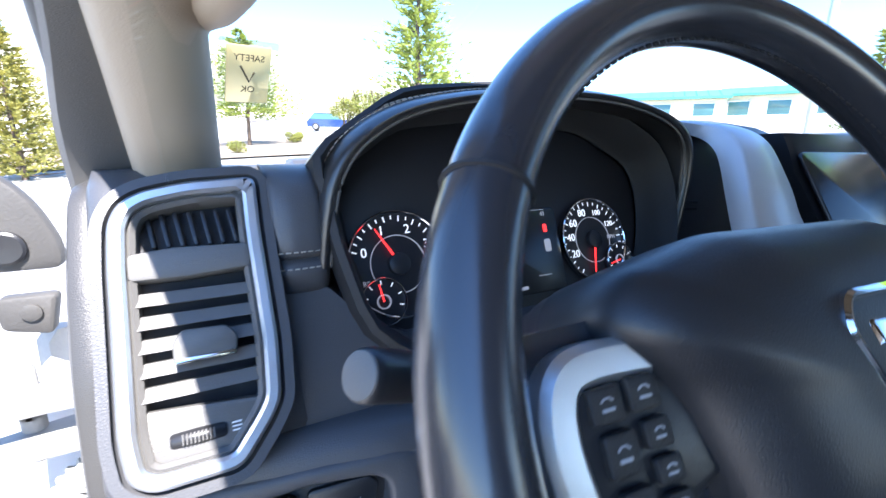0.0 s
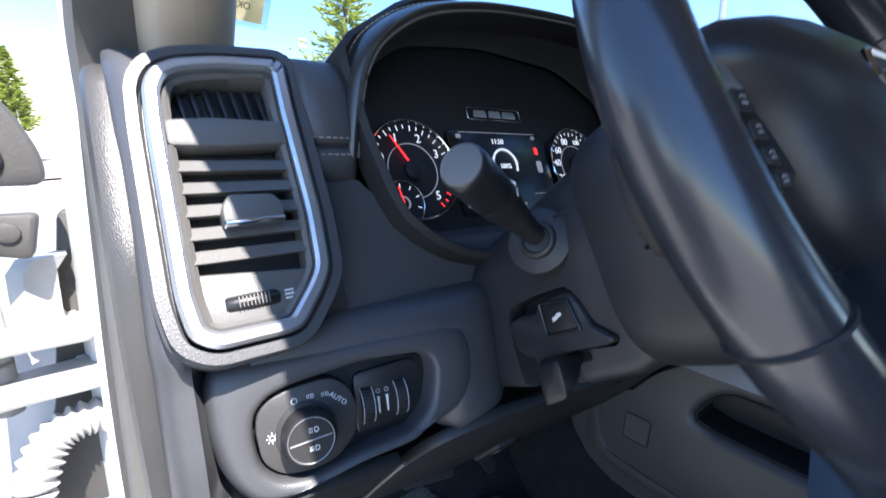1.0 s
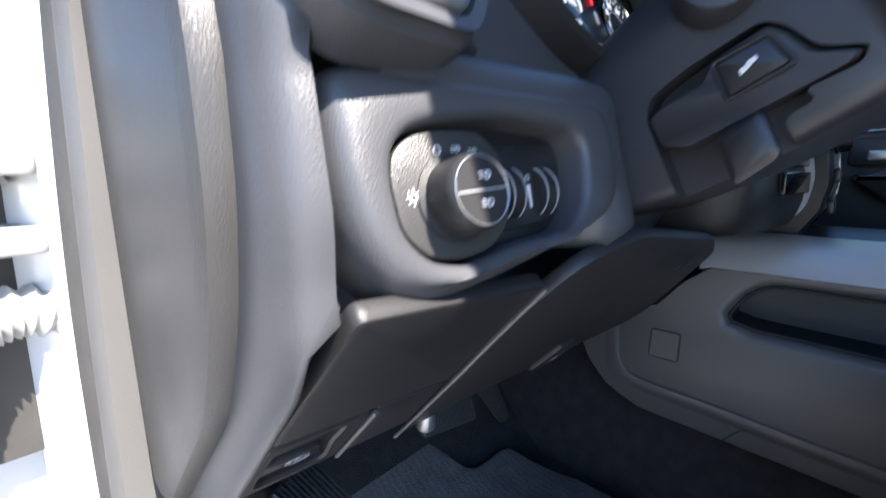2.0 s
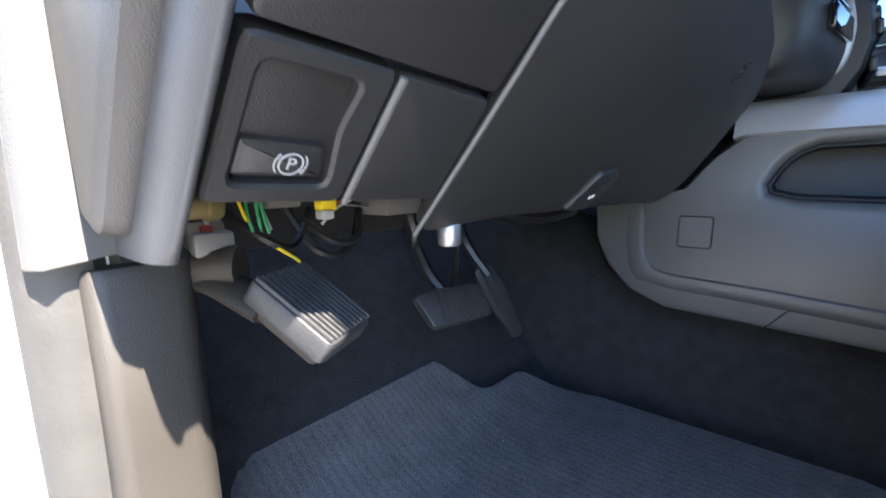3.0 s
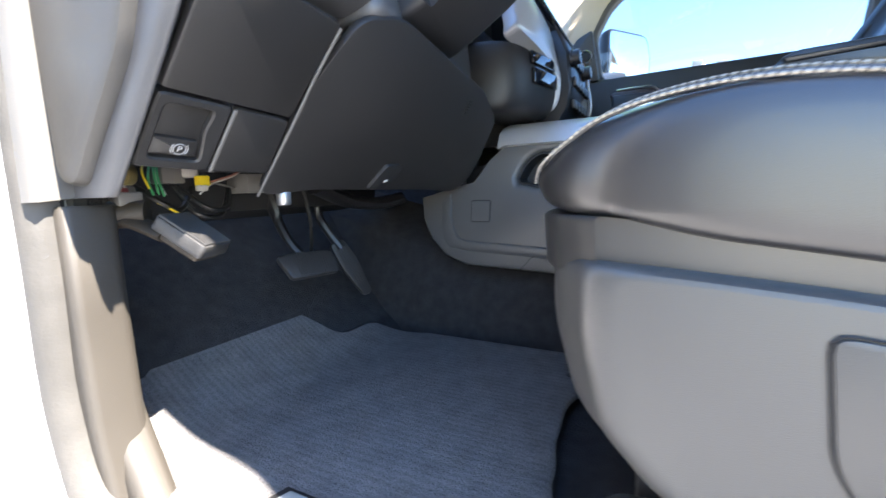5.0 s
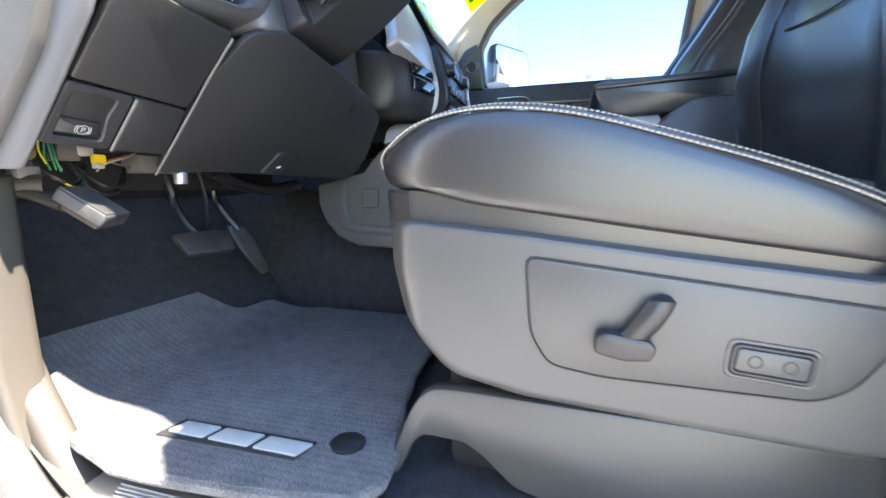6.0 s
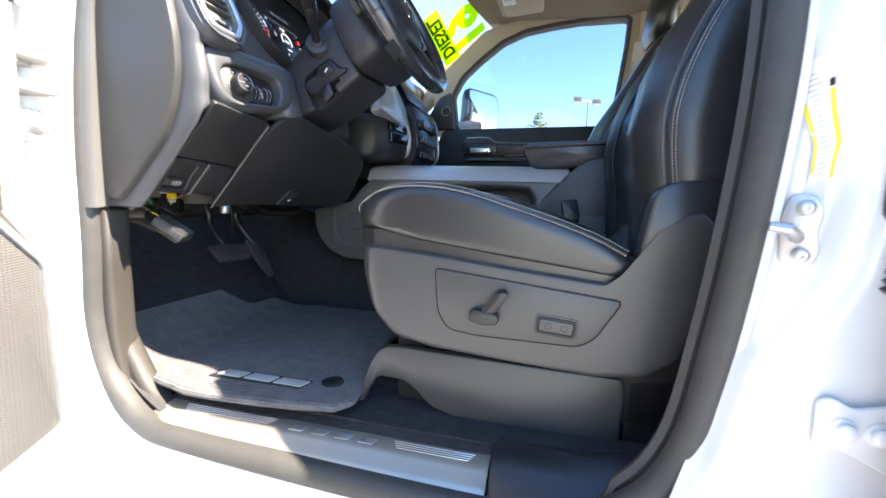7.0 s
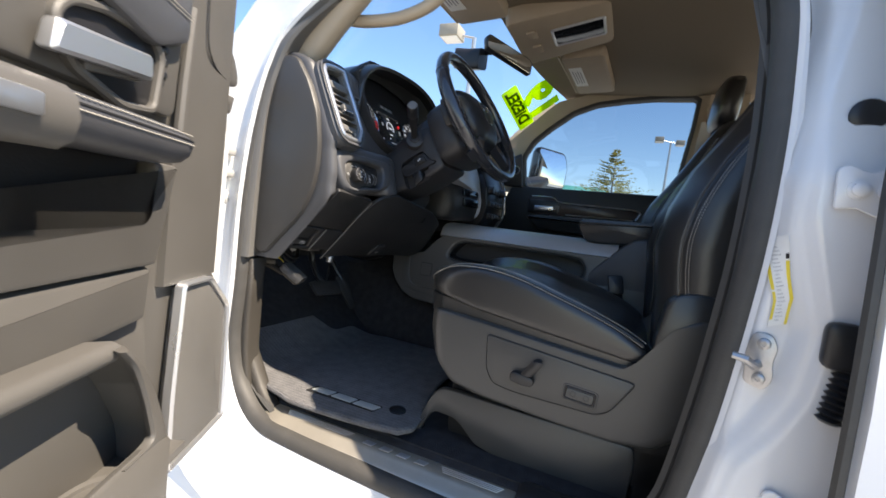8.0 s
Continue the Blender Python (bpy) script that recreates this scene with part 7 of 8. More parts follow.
dslab("belt_pad", [(0.24, 1.500), (0.31, 1.470), (0.5, 1.50), (1.04, 1.52), (1.04, 1.57), (0.24, 1.57)], -0.01, 0.022, DASH, door, "dark stitched upper pad", 0.015, 0.008)
bm = B()
for dz in (0.0, 0.005):
    stitches(bm, [DM @ Vector((0.245, 1.530 + dz, -0.0235)), DM @ Vector((1.0, 1.545 + dz, -0.0235))], 0.005, 0.002, 0.0007)
part("pad_stitching", bm, THREAD, door)
# handle cup and lever
cup = rounded([(0.300, 1.398), (0.355, 1.392), (0.425, 1.412), (0.448, 1.445), (0.432, 1.462), (0.385, 1.474), (0.305, 1.477), (0.290, 1.462)], 0.010, 4)
bm = B()
frame_ring(bm, offset(cup, -0.010), cup, 0.0, 0.010, DM @ pose(0, 0, -0.004) @ Matrix.Diagonal((1, 1, -1, 1)), 0.003)
hc = part("handle_cup", bm, DOORTRIM, door)
bm = B()
slab(bm, cup, 0.0, -0.006, DM, 0.001)
part("cup_back", bm, BLACK, hc)
bm = B()
loft(bm, [[(u, z, -d) for u, z in rounded([(0.477 - e, 1.406 + e), (0.413, 1.414 + e), (0.335 + e, 1.422 + e), (0.338 + e, 1.451 - e), (0.416, 1.442 - e), (0.471 - e, 1.436 - e)], 0.004, 3)] for d, e in ((0.014, 0.002), (0.018, 0.0), (0.028, 0.0), (0.032, 0.0035))], DM)
part("door_handle", bm, SATIN, door, "silver door handle")
dslab("handle_base", [(0.330, 1.420), (0.420, 1.405), (0.420, 1.420), (0.335, 1.436)], 0.004, 0.016, PLASTIC, door, "", 0.004, 0.003)
for i, z in enumerate((1.477, 1.461, 1.445)):
    bm = B()
    lathe(bm, [(0.0062, 0.0), (0.0062, 0.004), (0.004, 0.006), (0.001, 0.006)], DM @ pose(0.275, z, -0.004) @ Matrix.Diagonal((1, 1, -1, 1)), 14)
    part("memory_button", bm, BLACK, door)
# armrest
bm = B()
secs = []
for u, k in ((0.288, 0.25), (0.291, 0.6), (0.298, 0.85), (0.312, 0.97), (0.34, 1.0), (0.42, 1.0), (0.498, 1.0)):
    zc, hh, dd = 1.3505, 0.0235 * k, 0.066 * (0.72 + 0.28 * k)
    secs.append([(u, zc + z * hh / 0.0235, -d * dd / 0.066) for d, z in ((-0.010, -0.0225), (0.030, -0.0235), (0.052, -0.0200), (0.062, -0.010), (0.066, 0.004), (0.065, 0.0105), (0.0635, 0.0115), (0.062, 0.0165), (0.052, 0.0225), (0.030, 0.0240), (-0.010, 0.0240))])
loft(bm, secs, DM)
ar = part("armrest", bm, DASH, door, "dark stitched armrest", sharp=60)
bm = B()
for z, d in ((1.3560, 0.0668), (1.3680, 0.0632)):
    stitches(bm, [DM @ Vector((0.300, z, -d * 0.985)), DM @ Vector((0.34, z, -d)), DM @ Vector((0.495, z, -d))], 0.005, 0.002, 0.0008)
part("armrest_stitching", bm, THREAD, ar, "grey thread")
bm = B()
tube(bm, [DM @ Vector((0.294, 1.3615, -0.0610)), DM @ Vector((0.312, 1.3615, -0.0645)), DM @ Vector((0.34, 1.3615, -0.0650)), DM @ Vector((0.497, 1.3615, -0.0650))], 0.0014, 5)
part("armrest_seam", bm, MATTE, ar)
bm = B()
loft(bm, [[(u, 1.346 + z, -d) for d, z in ((-0.010, -0.024), (0.055, -0.026), (0.068, -0.018), (0.073, 0.0), (0.070, 0.018), (0.060, 0.027), (-0.010, 0.030))] for u in (0.499, 0.504, 0.70, 1.0)], DM)
part("switch_panel", bm, DOORTRIM, door, "grey window switch panel", sharp=60)
for u0 in (0.536, 0.60):
    dslab("window_switch", [(u0, 1.341), (u0 + 0.045, 1.341), (u0 + 0.045, 1.359), (u0, 1.359)], 0.060, 0.0755, SATIN, door, "silver window switch", 0.004, 0.002)
# pull pocket under the armrest, its shade put in as a near-black sheet
dslab("pull_pocket_shade", [(0.280, 1.245), (0.285, 1.345), (0.98, 1.335), (0.98, 1.245)], -0.02, -0.010, MATTE, door, "pull pocket shade as a near-black sheet", 0.012)
dslab("pocket_rim", [(0.274, 1.192), (0.237, 1.330), (0.290, 1.330), (0.299, 1.262), (0.310, 1.253), (1.0, 1.252), (1.0, 1.192)], -0.012, 0.016, DOORTRIM, door, "", 0.006, 0.006)
dslab("mid_panel", [(0.282, 1.118), (0.276, 1.189), (1.0, 1.189), (1.0, 1.108), (0.47, 1.108)], -0.012, 0.012, DOORTRIM, door, "", 0.010, 0.008)
# map pocket: back, ledge, floor, end and front wall
dslab("pocket_back", [(0.21, 0.835), (1.0, 0.835), (1.0, 1.12), (0.26, 1.12)], -0.014, -0.004, DOORTRIM, door, "", 0.01, 0.003)
bm = B()
loft(bm, [[(u, 1.113 + z, -d) for d, z in ((0.0, 0.004), (0.040, 0.010), (0.050, 0.006), (0.052, -0.004), (0.046, -0.012), (0.038, -0.012), (0.0, -0.006))] for u in (0.392, 0.40, 0.70, 1.0)], DM)
part("map_pocket_lip", bm, DOORTRIM, door, sharp=60)
bm = B()
loft(bm, [[(u, 0.930 + z, -d) for d, z in ((-0.006, 0.0), (0.060, 0.0), (0.060, -0.012), (-0.006, -0.012))] for u in (0.25, 0.6, 1.0)], DM)
part("pocket_floor", bm, DOORTRIM, door)
bm = B()
lathe(bm, [(0.052, 0.010), (0.055, 0.012), (0.055, 0.016), (0.046, 0.014), (0.043, 0.004), (0.001, 0.003)], DM @ M((0.415, 0.930, -0.030), (1, 0, 0), (0, 0, 1)) @ Matrix.Diagonal((1, 0.5, -1, 1)), 28)
part("bottle_well", bm, DOORTRIM, door)
outer = [(0.398, 1.118), (0.372, 1.092), (0.345, 1.054), (0.322, 1.010), (0.306, 0.970), (0.303, 0.90), (0.303, 0.84)]
inner = [(0.412, 1.118), (0.388, 1.092), (0.366, 1.050), (0.348, 1.005), (0.344, 0.985), (0.362, 0.978), (0.40, 0.977)]
bm = B()
loft(bm, [[(p[0] - 0.10 * (1.12 - p[1]), p[1], 0.004), (p[0] - 0.01, p[1], -0.050), (p[0], p[1], -0.060), (p[0] + 0.004, p[1], -0.064), (q[0] - 0.003, q[1], -0.066), (q[0], q[1], -0.062), (q[0] - 0.004, q[1], -0.054), (p[0] + 0.004, p[1] - 0.001, -0.044), (p[0] - 0.085 * (1.12 - p[1]) + 0.012, p[1], 0.004)] for p, q in zip(smooth_path([Vector((a, b, 0)) for a, b in outer], 4), smooth_path([Vector((a, b, 0)) for a, b in inner], 4))], DM)
part("pocket_end", bm, DOORTRIM, door, sharp=50)
bm = B()
loft(bm, [[(u, z, -d) for d, z in ((0.052, zt - 0.004), (0.056, zt), (0.062, zt + 0.001), (0.067, zt - 0.004), (0.068, 0.84), (0.052, 0.84))] for u, zt in ((0.306, 0.968), (0.33, 0.976), (0.36, 0.978), (0.45, 0.976), (0.60, 0.972), (1.0, 0.965))], DM)
part("pocket_wall", bm, DOORTRIM, door, sharp=50)
# speaker
spk = rounded([(0.192, 1.153), (0.095, 1.151), (0.011, 1.083), (-0.007, 0.838), (0.202, 0.838), (0.204, 0.971)], 0.014, 4)
bm = B()
frame_ring(bm, spk, offset(spk, 0.009), 0.0, 0.016, DM @ Matrix.Diagonal((1, 1, -1, 1)), 0.004)
part("speaker_frame", bm, SATIN, door, "satin silver speaker frame")
bm = B()
slab(bm, offset(spk, 0.008), 0.010, -0.008, DM, 0.003)
MESHG = material("speaker_mesh", (0.10, 0.096, 0.09), 0.5)
nt = MESHG.node_tree
tcn = nt.nodes.new("ShaderNodeTexCoord")
vr = nt.nodes.new("ShaderNodeTexVoronoi")
vr.inputs["Scale"].default_value, vr.inputs["Randomness"].default_value = 300, 0.0
nt.links.new(tcn.outputs["Object"], vr.inputs["Vector"])
holes = nt.nodes.new("ShaderNodeMapRange")
holes.inputs["From Min"].default_value, holes.inputs["From Max"].default_value = 0.22, 0.34
holes.inputs["To Min"].default_value, holes.inputs["To Max"].default_value = 0.12, 1.25
nt.links.new(vr.outputs["Distance"], holes.inputs["Value"])
web = nt.nodes.new("ShaderNodeMix")
web.data_type, web.blend_type = "RGBA", "MULTIPLY"
web.inputs[0].default_value = 1.0
paint = [l for l in nt.links if l.to_socket == nt.nodes["Principled BSDF"].inputs["Base Color"]][0]
nt.links.new(paint.from_socket, web.inputs[6])
nt.links.new(holes.outputs["Result"], web.inputs[7])
nt.links.new(web.outputs[2], nt.nodes["Principled BSDF"].inputs["Base Color"])
b3 = nt.nodes.new("ShaderNodeBump")
b3.inputs["Strength"].default_value, b3.inputs["Distance"].default_value = 0.9, 0.002
nt.links.new(vr.outputs["Distance"], b3.inputs["Height"])
nt.links.new(b3.outputs["Normal"], nt.nodes["Principled BSDF"].inputs["Normal"])
part("speaker_grille", bm, MESHG, door, "perforated grey speaker grille")
# corner sail above the speaker, with a tweeter cover
bm = B()
loft(bm, [[DM @ Vector((u, z, d)) for u, d in ((0.055, 0.03), (0.06, 0.0), (0.10 + k, -0.004), (0.225 + k * 0.5, 0.0), (0.225 + k * 0.5, 0.03))] for z, k in ((1.15, 0.0), (1.35, 0.0), (1.50, 0.0), (1.60, 0.02), (1.70, 0.05))])
part("front_upright", bm, DOORTRIM, door)
bm = B()
tube(bm, smooth_path([DM @ Vector(p) for p in ((0.168, 1.60, -0.006), (0.160, 1.53, -0.006), (0.125, 1.505, -0.004), (0.085, 1.50, -0.002))], 4), 0.0014, 5)
part("sail_seam", bm, MATTE, door)
bm = B()
loft(bm, [[DM @ Vector((u, z, d)) for u, d in ((0.02, 0.06), (0.03, 0.03), (0.08, 0.02), (0.10, 0.05))] for z in (1.50, 1.60, 1.70)])
part("sail_cover", bm, BLACK, door)
# window frame of the door
bm = B()
tube(bm, smooth_path([DM @ Vector(p) for p in ((0.06, 1.54, 0.05), (0.14, 1.64, 0.05), (0.30, 1.80, 0.04), (0.50, 1.90, 0.03), (0.80, 1.93, 0.03), (1.02, 1.90, 0.03), (1.06, 1.72, 0.04), (1.08, 1.54, 0.05))], 6), 0.022, 8)
part("window_frame", bm, BLACK, door, "black window frame")
# hinge side of the door, with harness
bm = B()
loft(bm, [[DM @ Vector((u, z, d)) for u, d in ((-0.05, 0.15), (-0.062, 0.10), (-0.058, 0.055), (-0.03, 0.03), (0.0, 0.03), (0.0, 0.15))] for z in (0.80, 1.0, 1.2, 1.42)])
part("hinge_face", bm, WHITE, door)
boot = thing("door_wiring_boot", "pale corrugated rubber wiring boot between door and pillar", "wiring boot")
BT = smooth_path([(-0.12, 0.64, 1.285), (-0.155, 0.635, 1.295), (-0.185, 0.625, 1.285), (-0.203, 0.61, 1.25), (-0.212, 0.60, 1.20), (-0.22, 0.58, 1.12)], 20)
bm = B()
tube(bm, BT, [0.0185 + 0.0028 * math.sin(i * math.pi / 2.5) for i in range(len(BT))], 16)
part("bellows", bm, BOOTGREY, boot)
for p, q in ((BT[0], BT[8]), (BT[-1], BT[-9])):
    bm = B()
    tube(bm, [p, p + (q - p) * 0.5], 0.024, 16)
    part("collar", bm, BOOTGREY, boot, "smooth rubber end collar")
for z in (1.405, 1.350):
    bm = B()
    slab(bm, rounded([(-0.13, 0.60), (-0.13, 0.67), (-0.19, 0.66), (-0.29, 0.63), (-0.29, 0.59), (-0.19, 0.60)], 0.012), z - 0.009, z + 0.009, I4, 0.004)
    hg = part("hinge_arm", bm, GREYPAINT, door, "dusty painted steel hinge arm")
    bm = B()
    lathe(bm, [(0.012, -0.03), (0.012, 0.03), (0.009, 0.034), (0.001, 0.034)], pose(-0.215, 0.645, z), 14)
    part("pin", bm, GREYPAINT, hg)
    for yy in (0.62, 0.67):
        bm = B()
        lathe(bm, [(0.010, 0), (0.010, 0.007), (0.007, 0.009), (0.001, 0.009)], M((-0.15, yy, z), (0, -1, 0), (0, 0, 1)), 6)
        part("bolt", bm, WHITE, hg)
cov = thing("fender_seal_cover", "dusty dark plastic cover with round plugs in the door gap", "trim cover")
bm = B()
slab(bm, rounded([(-0.146, 1.560), (-0.146, 1.588), (-0.160, 1.628), (-0.180, 1.656), (-0.21, 1.670), (-0.32, 1.672), (-0.32, 1.560)], 0.02), 0.0, 0.02, M((0, 0.62, 0), (1, 0, 0), (0, 0, 1)), 0.006)
part("upper_cover", bm, DIRTY, cov)
for x, z, r_ in ((-0.188, 1.586, 0.017), (-0.201, 1.622, 0.014)):
    bm = B()
    lathe(bm, [(r_, 0.0), (r_, 0.004), (r_ * 0.85, 0.006), (0.001, 0.005)], M((x, 0.60, z), (1, 0, 0), (0, 0, 1)), 24)
    part("round_plug", bm, BLACK, cov)
bm = B()
slab(bm, rounded([(-0.155, 1.535), (-0.205, 1.535), (-0.205, 1.50), (-0.165, 1.49)], 0.008), 0, 0.02, M((0, 0.615, 0), (1, 0, 0), (0, 0, 1)), 0.004)
part("clip_plate", bm, DIRTY, cov)
bm = B()
lathe(bm, [(0.009, 0.0), (0.009, 0.003), (0.006, 0.004), (0.001, 0.004)], M((-0.178, 0.595, 1.518), (1, 0, 0), (0, 0, 1)), 18)
part("push_pin", bm, DIRTY, cov)
# dark sheet behind the hinge arms stands for the shaded gap
bm = B()
slab(bm, rounded([(-0.125, 1.53), (-0.15, 1.53), (-0.185, 1.30), (-0.24, 1.16), (-0.14, 1.16), (-0.13, 1.35)], 0.01), 0, 0.03, M((0, 0.70, 0), (1, 0, 0), (0, 0, 1)), 0.004)
part("gap_shade", bm, DIRTY, cov)
bm = B()
loft(bm, [[(-0.185 + dx, 0.64, z), (-0.17 + dx, 0.625, z), (-0.145 + dx, 0.64, z), (-0.15 + dx, 0.68, z)] for z, dx in ((1.485, 0.0), (1.47, -0.01), (1.42, -0.012), (1.39, 0.0))])
part("bracket", bm, GREYPAINT, cov, "dusty painted bracket")

# ---- passenger side ----
pdoor = thing("passenger_door", "closed passenger door with dark inlay and silver handle", "car door")
win = rounded([(0.225, 1.538), (0.248, 1.70), (0.202, 1.786), (0.118, 1.862), (0.009, 1.945), (-0.10, 1.988), (-0.236, 2.008), (-0.416, 2.025), (-0.555, 2.028), (-0.548, 1.90), (-0.508, 1.548)], 0.02, 5)
cw = (-0.15, 1.75)
NW = 120
wi = radial(win, cw, NW)
wo = radial(rounded([(0.36, 1.50), (0.34, 1.78), (0.10, 2.0), (-0.20, 2.07), (-0.50, 2.08), (-0.64, 2.06), (-0.62, 1.50)], 0.02), cw, NW)
xx = lambda q, x: [(x, y, z) for y, z in q]
bm = B()
loft(bm, [xx(wi, 1.50), xx(wi, 1.452), xx(offset(wi, -0.004), 1.446), xx(offset(wi, -0.014), 1.442), xx(offset(wi, -0.016), 1.44)], cap=False)
part("window_rubber", bm, RUBBER, pdoor, "black window rubber")
bm = B()
loft(bm, [xx(offset(wi, -0.014), 1.443), xx([(a[0] * 0.5 + b[0] * 0.5, a[1] * 0.5 + b[1] * 0.5) for a, b in zip(wi, wo)], 1.432), xx(wo, 1.425), xx(wo, 1.47)], cap=False)
part("window_surround", bm, BEIGEP, pdoor, "beige window surround")
bm = B()
vs = [bm.verts.new((1.47, y, z)) for y, z in wi]
bm.faces.new(vs)
pg = part("window_pane", bm, TINTED, pdoor)
pg.visible_shadow = False
bm = B()
slab(bm, rounded([(0.40, 0.80), (0.38, 1.30), (0.30, 1.535), (-0.60, 1.545), (-0.62, 0.80)], 0.03), 1.425, 1.50, at_x(0), 0.01)
part("inner_panel", bm, KNEE, pdoor, "black inner panel")
bm = B()
slab(bm, rounded([(0.195, 1.478), (0.165, 1.484), (0.055, 1.486), (0.02, 1.462), (-0.36, 1.455), (-0.375, 1.425), (-0.30, 1.402), (0.02, 1.395), (0.17, 1.395)], 0.01), 1.43, 1.418, at_x(0), 0.003)
part("inlay", bm, material("dark_wood_inlay", (0.05, 0.03, 0.022), 0.3, vary=0.4, vary_scale=30), pdoor, "dark wood inlay")
bm = B()
tube(bm, smooth_path([(1.416, y, z) for y, z in ((0.17, 1.487), (0.06, 1.488), (0.015, 1.466), (-0.15, 1.462), (-0.36, 1.458), (-0.372, 1.43), (-0.36, 1.41))], 4), 0.0035, 6)
part("silver_line", bm, SATIN, pdoor)
bm = B()
tube(bm, [(1.416, y, z) for y, z in ((-0.02, 1.402), (-0.35, 1.408))], 0.003, 6)
part("silver_line", bm, SATIN, pdoor)
bm = B()
slab(bm, rounded([(0.185, 1.400), (0.185, 1.470), (0.03, 1.470), (0.01, 1.445), (0.02, 1.400)], 0.012), 1.43, 1.412, at_x(0), 0.004)
part("handle_cup", bm, BLACK, pdoor)
bm = B()
slab(bm, rounded([(0.150, 1.412), (0.150, 1.438), (0.045, 1.440), (0.045, 1.416)], 0.006), 1.415, 1.402, at_x(0), 0.004)
part("door_handle", bm, SATIN, pdoor, "silver door handle")
bm = B()
slab(bm, rounded([(0.18, 1.372), (0.12, 1.386), (-0.56, 1.380), (-0.56, 1.30), (0.10, 1.31)], 0.014), 1.43, 1.35, at_x(0), 0.012)
part("armrest", bm, SEATTRIM, pdoor)
bm = B()
tube(bm, [(1.385, 0.06, 1.387), (1.385, -0.30, 1.386)], 0.007, 6, squash=0.4)
part("armrest_trim", bm, SATIN, pdoor)
# black sail panel with a tweeter at the front corner of the window
bm = B()
slab(bm, rounded([(0.232, 1.530), (0.260, 1.715), (0.315, 1.69), (0.42, 1.530)], 0.012), 1.436, 1.416, at_x(0), 0.005)
sail = part("sail_panel", bm, KNEE, pdoor, "black sail panel")
bm = B()
frame_ring(bm, circle(0.024, 28), circle(0.020, 28), 0.0, 0.006, M((1.416, 0.282, 1.621), (0, -1, 0), (0, 0, 1)), 0.002)
part("tweeter_ring", bm, SATIN, sail, "bright tweeter ring")
bm = B()
slab(bm, circle(0.0195, 28), -0.002, 0.003, M((1.416, 0.282, 1.621), (0, -1, 0), (0, 0, 1)), 0.002)
part("tweeter_grille", bm, MATTE, sail)
# rear half of the passenger side, closed
bm = B()
loft(bm, [[(1.43, -0.62, z), (1.43, -1.42, z), (1.50, -1.42, z), (1.50, -0.62, z)] for z in (0.75, 1.54)])
part("passenger_inner_side", bm, BEIGEP, cab)
bm = B()
loft(bm, [[(1.42, -0.60, z), (1.42, -0.76, z), (1.50, -0.76, z), (1.50, -0.60, z)] for z in (1.5, 2.06)])
part("passenger_inner_side", bm, BEIGEP, cab)
bm = B()
loft(bm, [[(1.40, 0.34, z), (1.40, 1.03, z), (1.48, 1.03, z), (1.48, 0.34, z)] for z in (0.75, 1.60)])
part("passenger_cowl_side", bm, KNEE, cab)
bm = B()
loft(bm, [[(1.43, 0.38, z), (1.43, -1.4, z), (1.48, -1.4, z), (1.48, 0.38, z)] for z in (0.70, 0.82)])
part("passenger_sill", bm, WHITE, cab)
belt = thing("passenger_belt", "grey seat belt strap on the far pillar", "seat belt")
bm = B()
loft(bm, [[(1.40, y - 0.022, z), (1.40, y + 0.022, z), (1.402, y + 0.022, z), (1.402, y - 0.022, z)] for z, y in ((1.90, -0.60), (1.70, -0.585), (1.45, -0.57))])
part("strap", bm, BOOTGREY, belt)

mir = thing("side_mirror", "tall chrome-backed towing side mirror", "side mirror")
MM = M((1.865, 0.17, 1.70), (0.74, -0.67, 0), (0, 0, 1)) @ Matrix.Scale(1.18, 4)
bm = B()
mo = rounded([(-0.115, -0.10), (0.105, -0.10), (0.115, 0.02), (0.09, 0.10), (-0.10, 0.112)], 0.03, 5)
lo3 = lambda q, d: [(x, y, -d) for x, y in q]
loft(bm, [lo3(offset(mo, 0.006), -0.004), lo3(mo, 0.004), lo3(mo, 0.03), lo3(offset(mo, 0.02), 0.07), lo3(offset(mo, 0.045), 0.085)], MM)
part("housing", bm, BLACK, mir)
bm = B()
slab(bm, offset(mo, 0.010), 0.003, 0.006, MM, 0.001)
part("mirror_glass", bm, MIRROR, mir)
bm = B()
tube(bm, [(1.865, 0.20, 1.62), (1.70, 0.28, 1.58), (1.50, 0.32, 1.56)], 0.035, 10, squash=1.2)
part("arm", bm, BLACK, mir)

# ---- overhead ----
visor = thing("sun_visor", "beige sun visor with a white label", "sun visor")
bm = B()
VS = M((1.04, 0.015, 2.012), (0.99, -0.06, 0.0), (0.06, 0.99, -0.05))
slab(bm, rrect(0.44, 0.17, 0.025), -0.022, 0.022, VS @ pose(0.02, -0.10, 0), 0.008)
part("panel", bm, BEIGEP, visor)
bm = B()
slab(bm, rrect(0.22, 0.052, 0.004), -0.0235, -0.0215, VS @ pose(0.01, -0.055, 0), 0.0005)
vl = part("label", bm, PAPER, visor, "white printed label")
for i in range(4):
    bm = B()
    slab(bm, rrect(0.15 - 0.02 * (i % 2), 0.004, 0.001, 1), -0.0242, -0.0236, VS @ pose(0.01, -0.040 - 0.010 * i, 0), 0.0001)
    part("print_bar", bm, GREYINK, vl)
bm = B()
tube(bm, [VS @ Vector((-0.21, -0.01, -0.012)), VS @ Vector((0.23, -0.01, -0.012))], 0.006, 8)
part("hinge_rod", bm, BEIGEP, visor)
# second visor, unseen, swung forward to keep the sun off the cluster hood
copy_thing(visor, pose(0.235, 0.29, -0.045) @ Matrix.Diagonal((0.78, 1, 1, 1)) @ pose(-1.05, 0, 0))
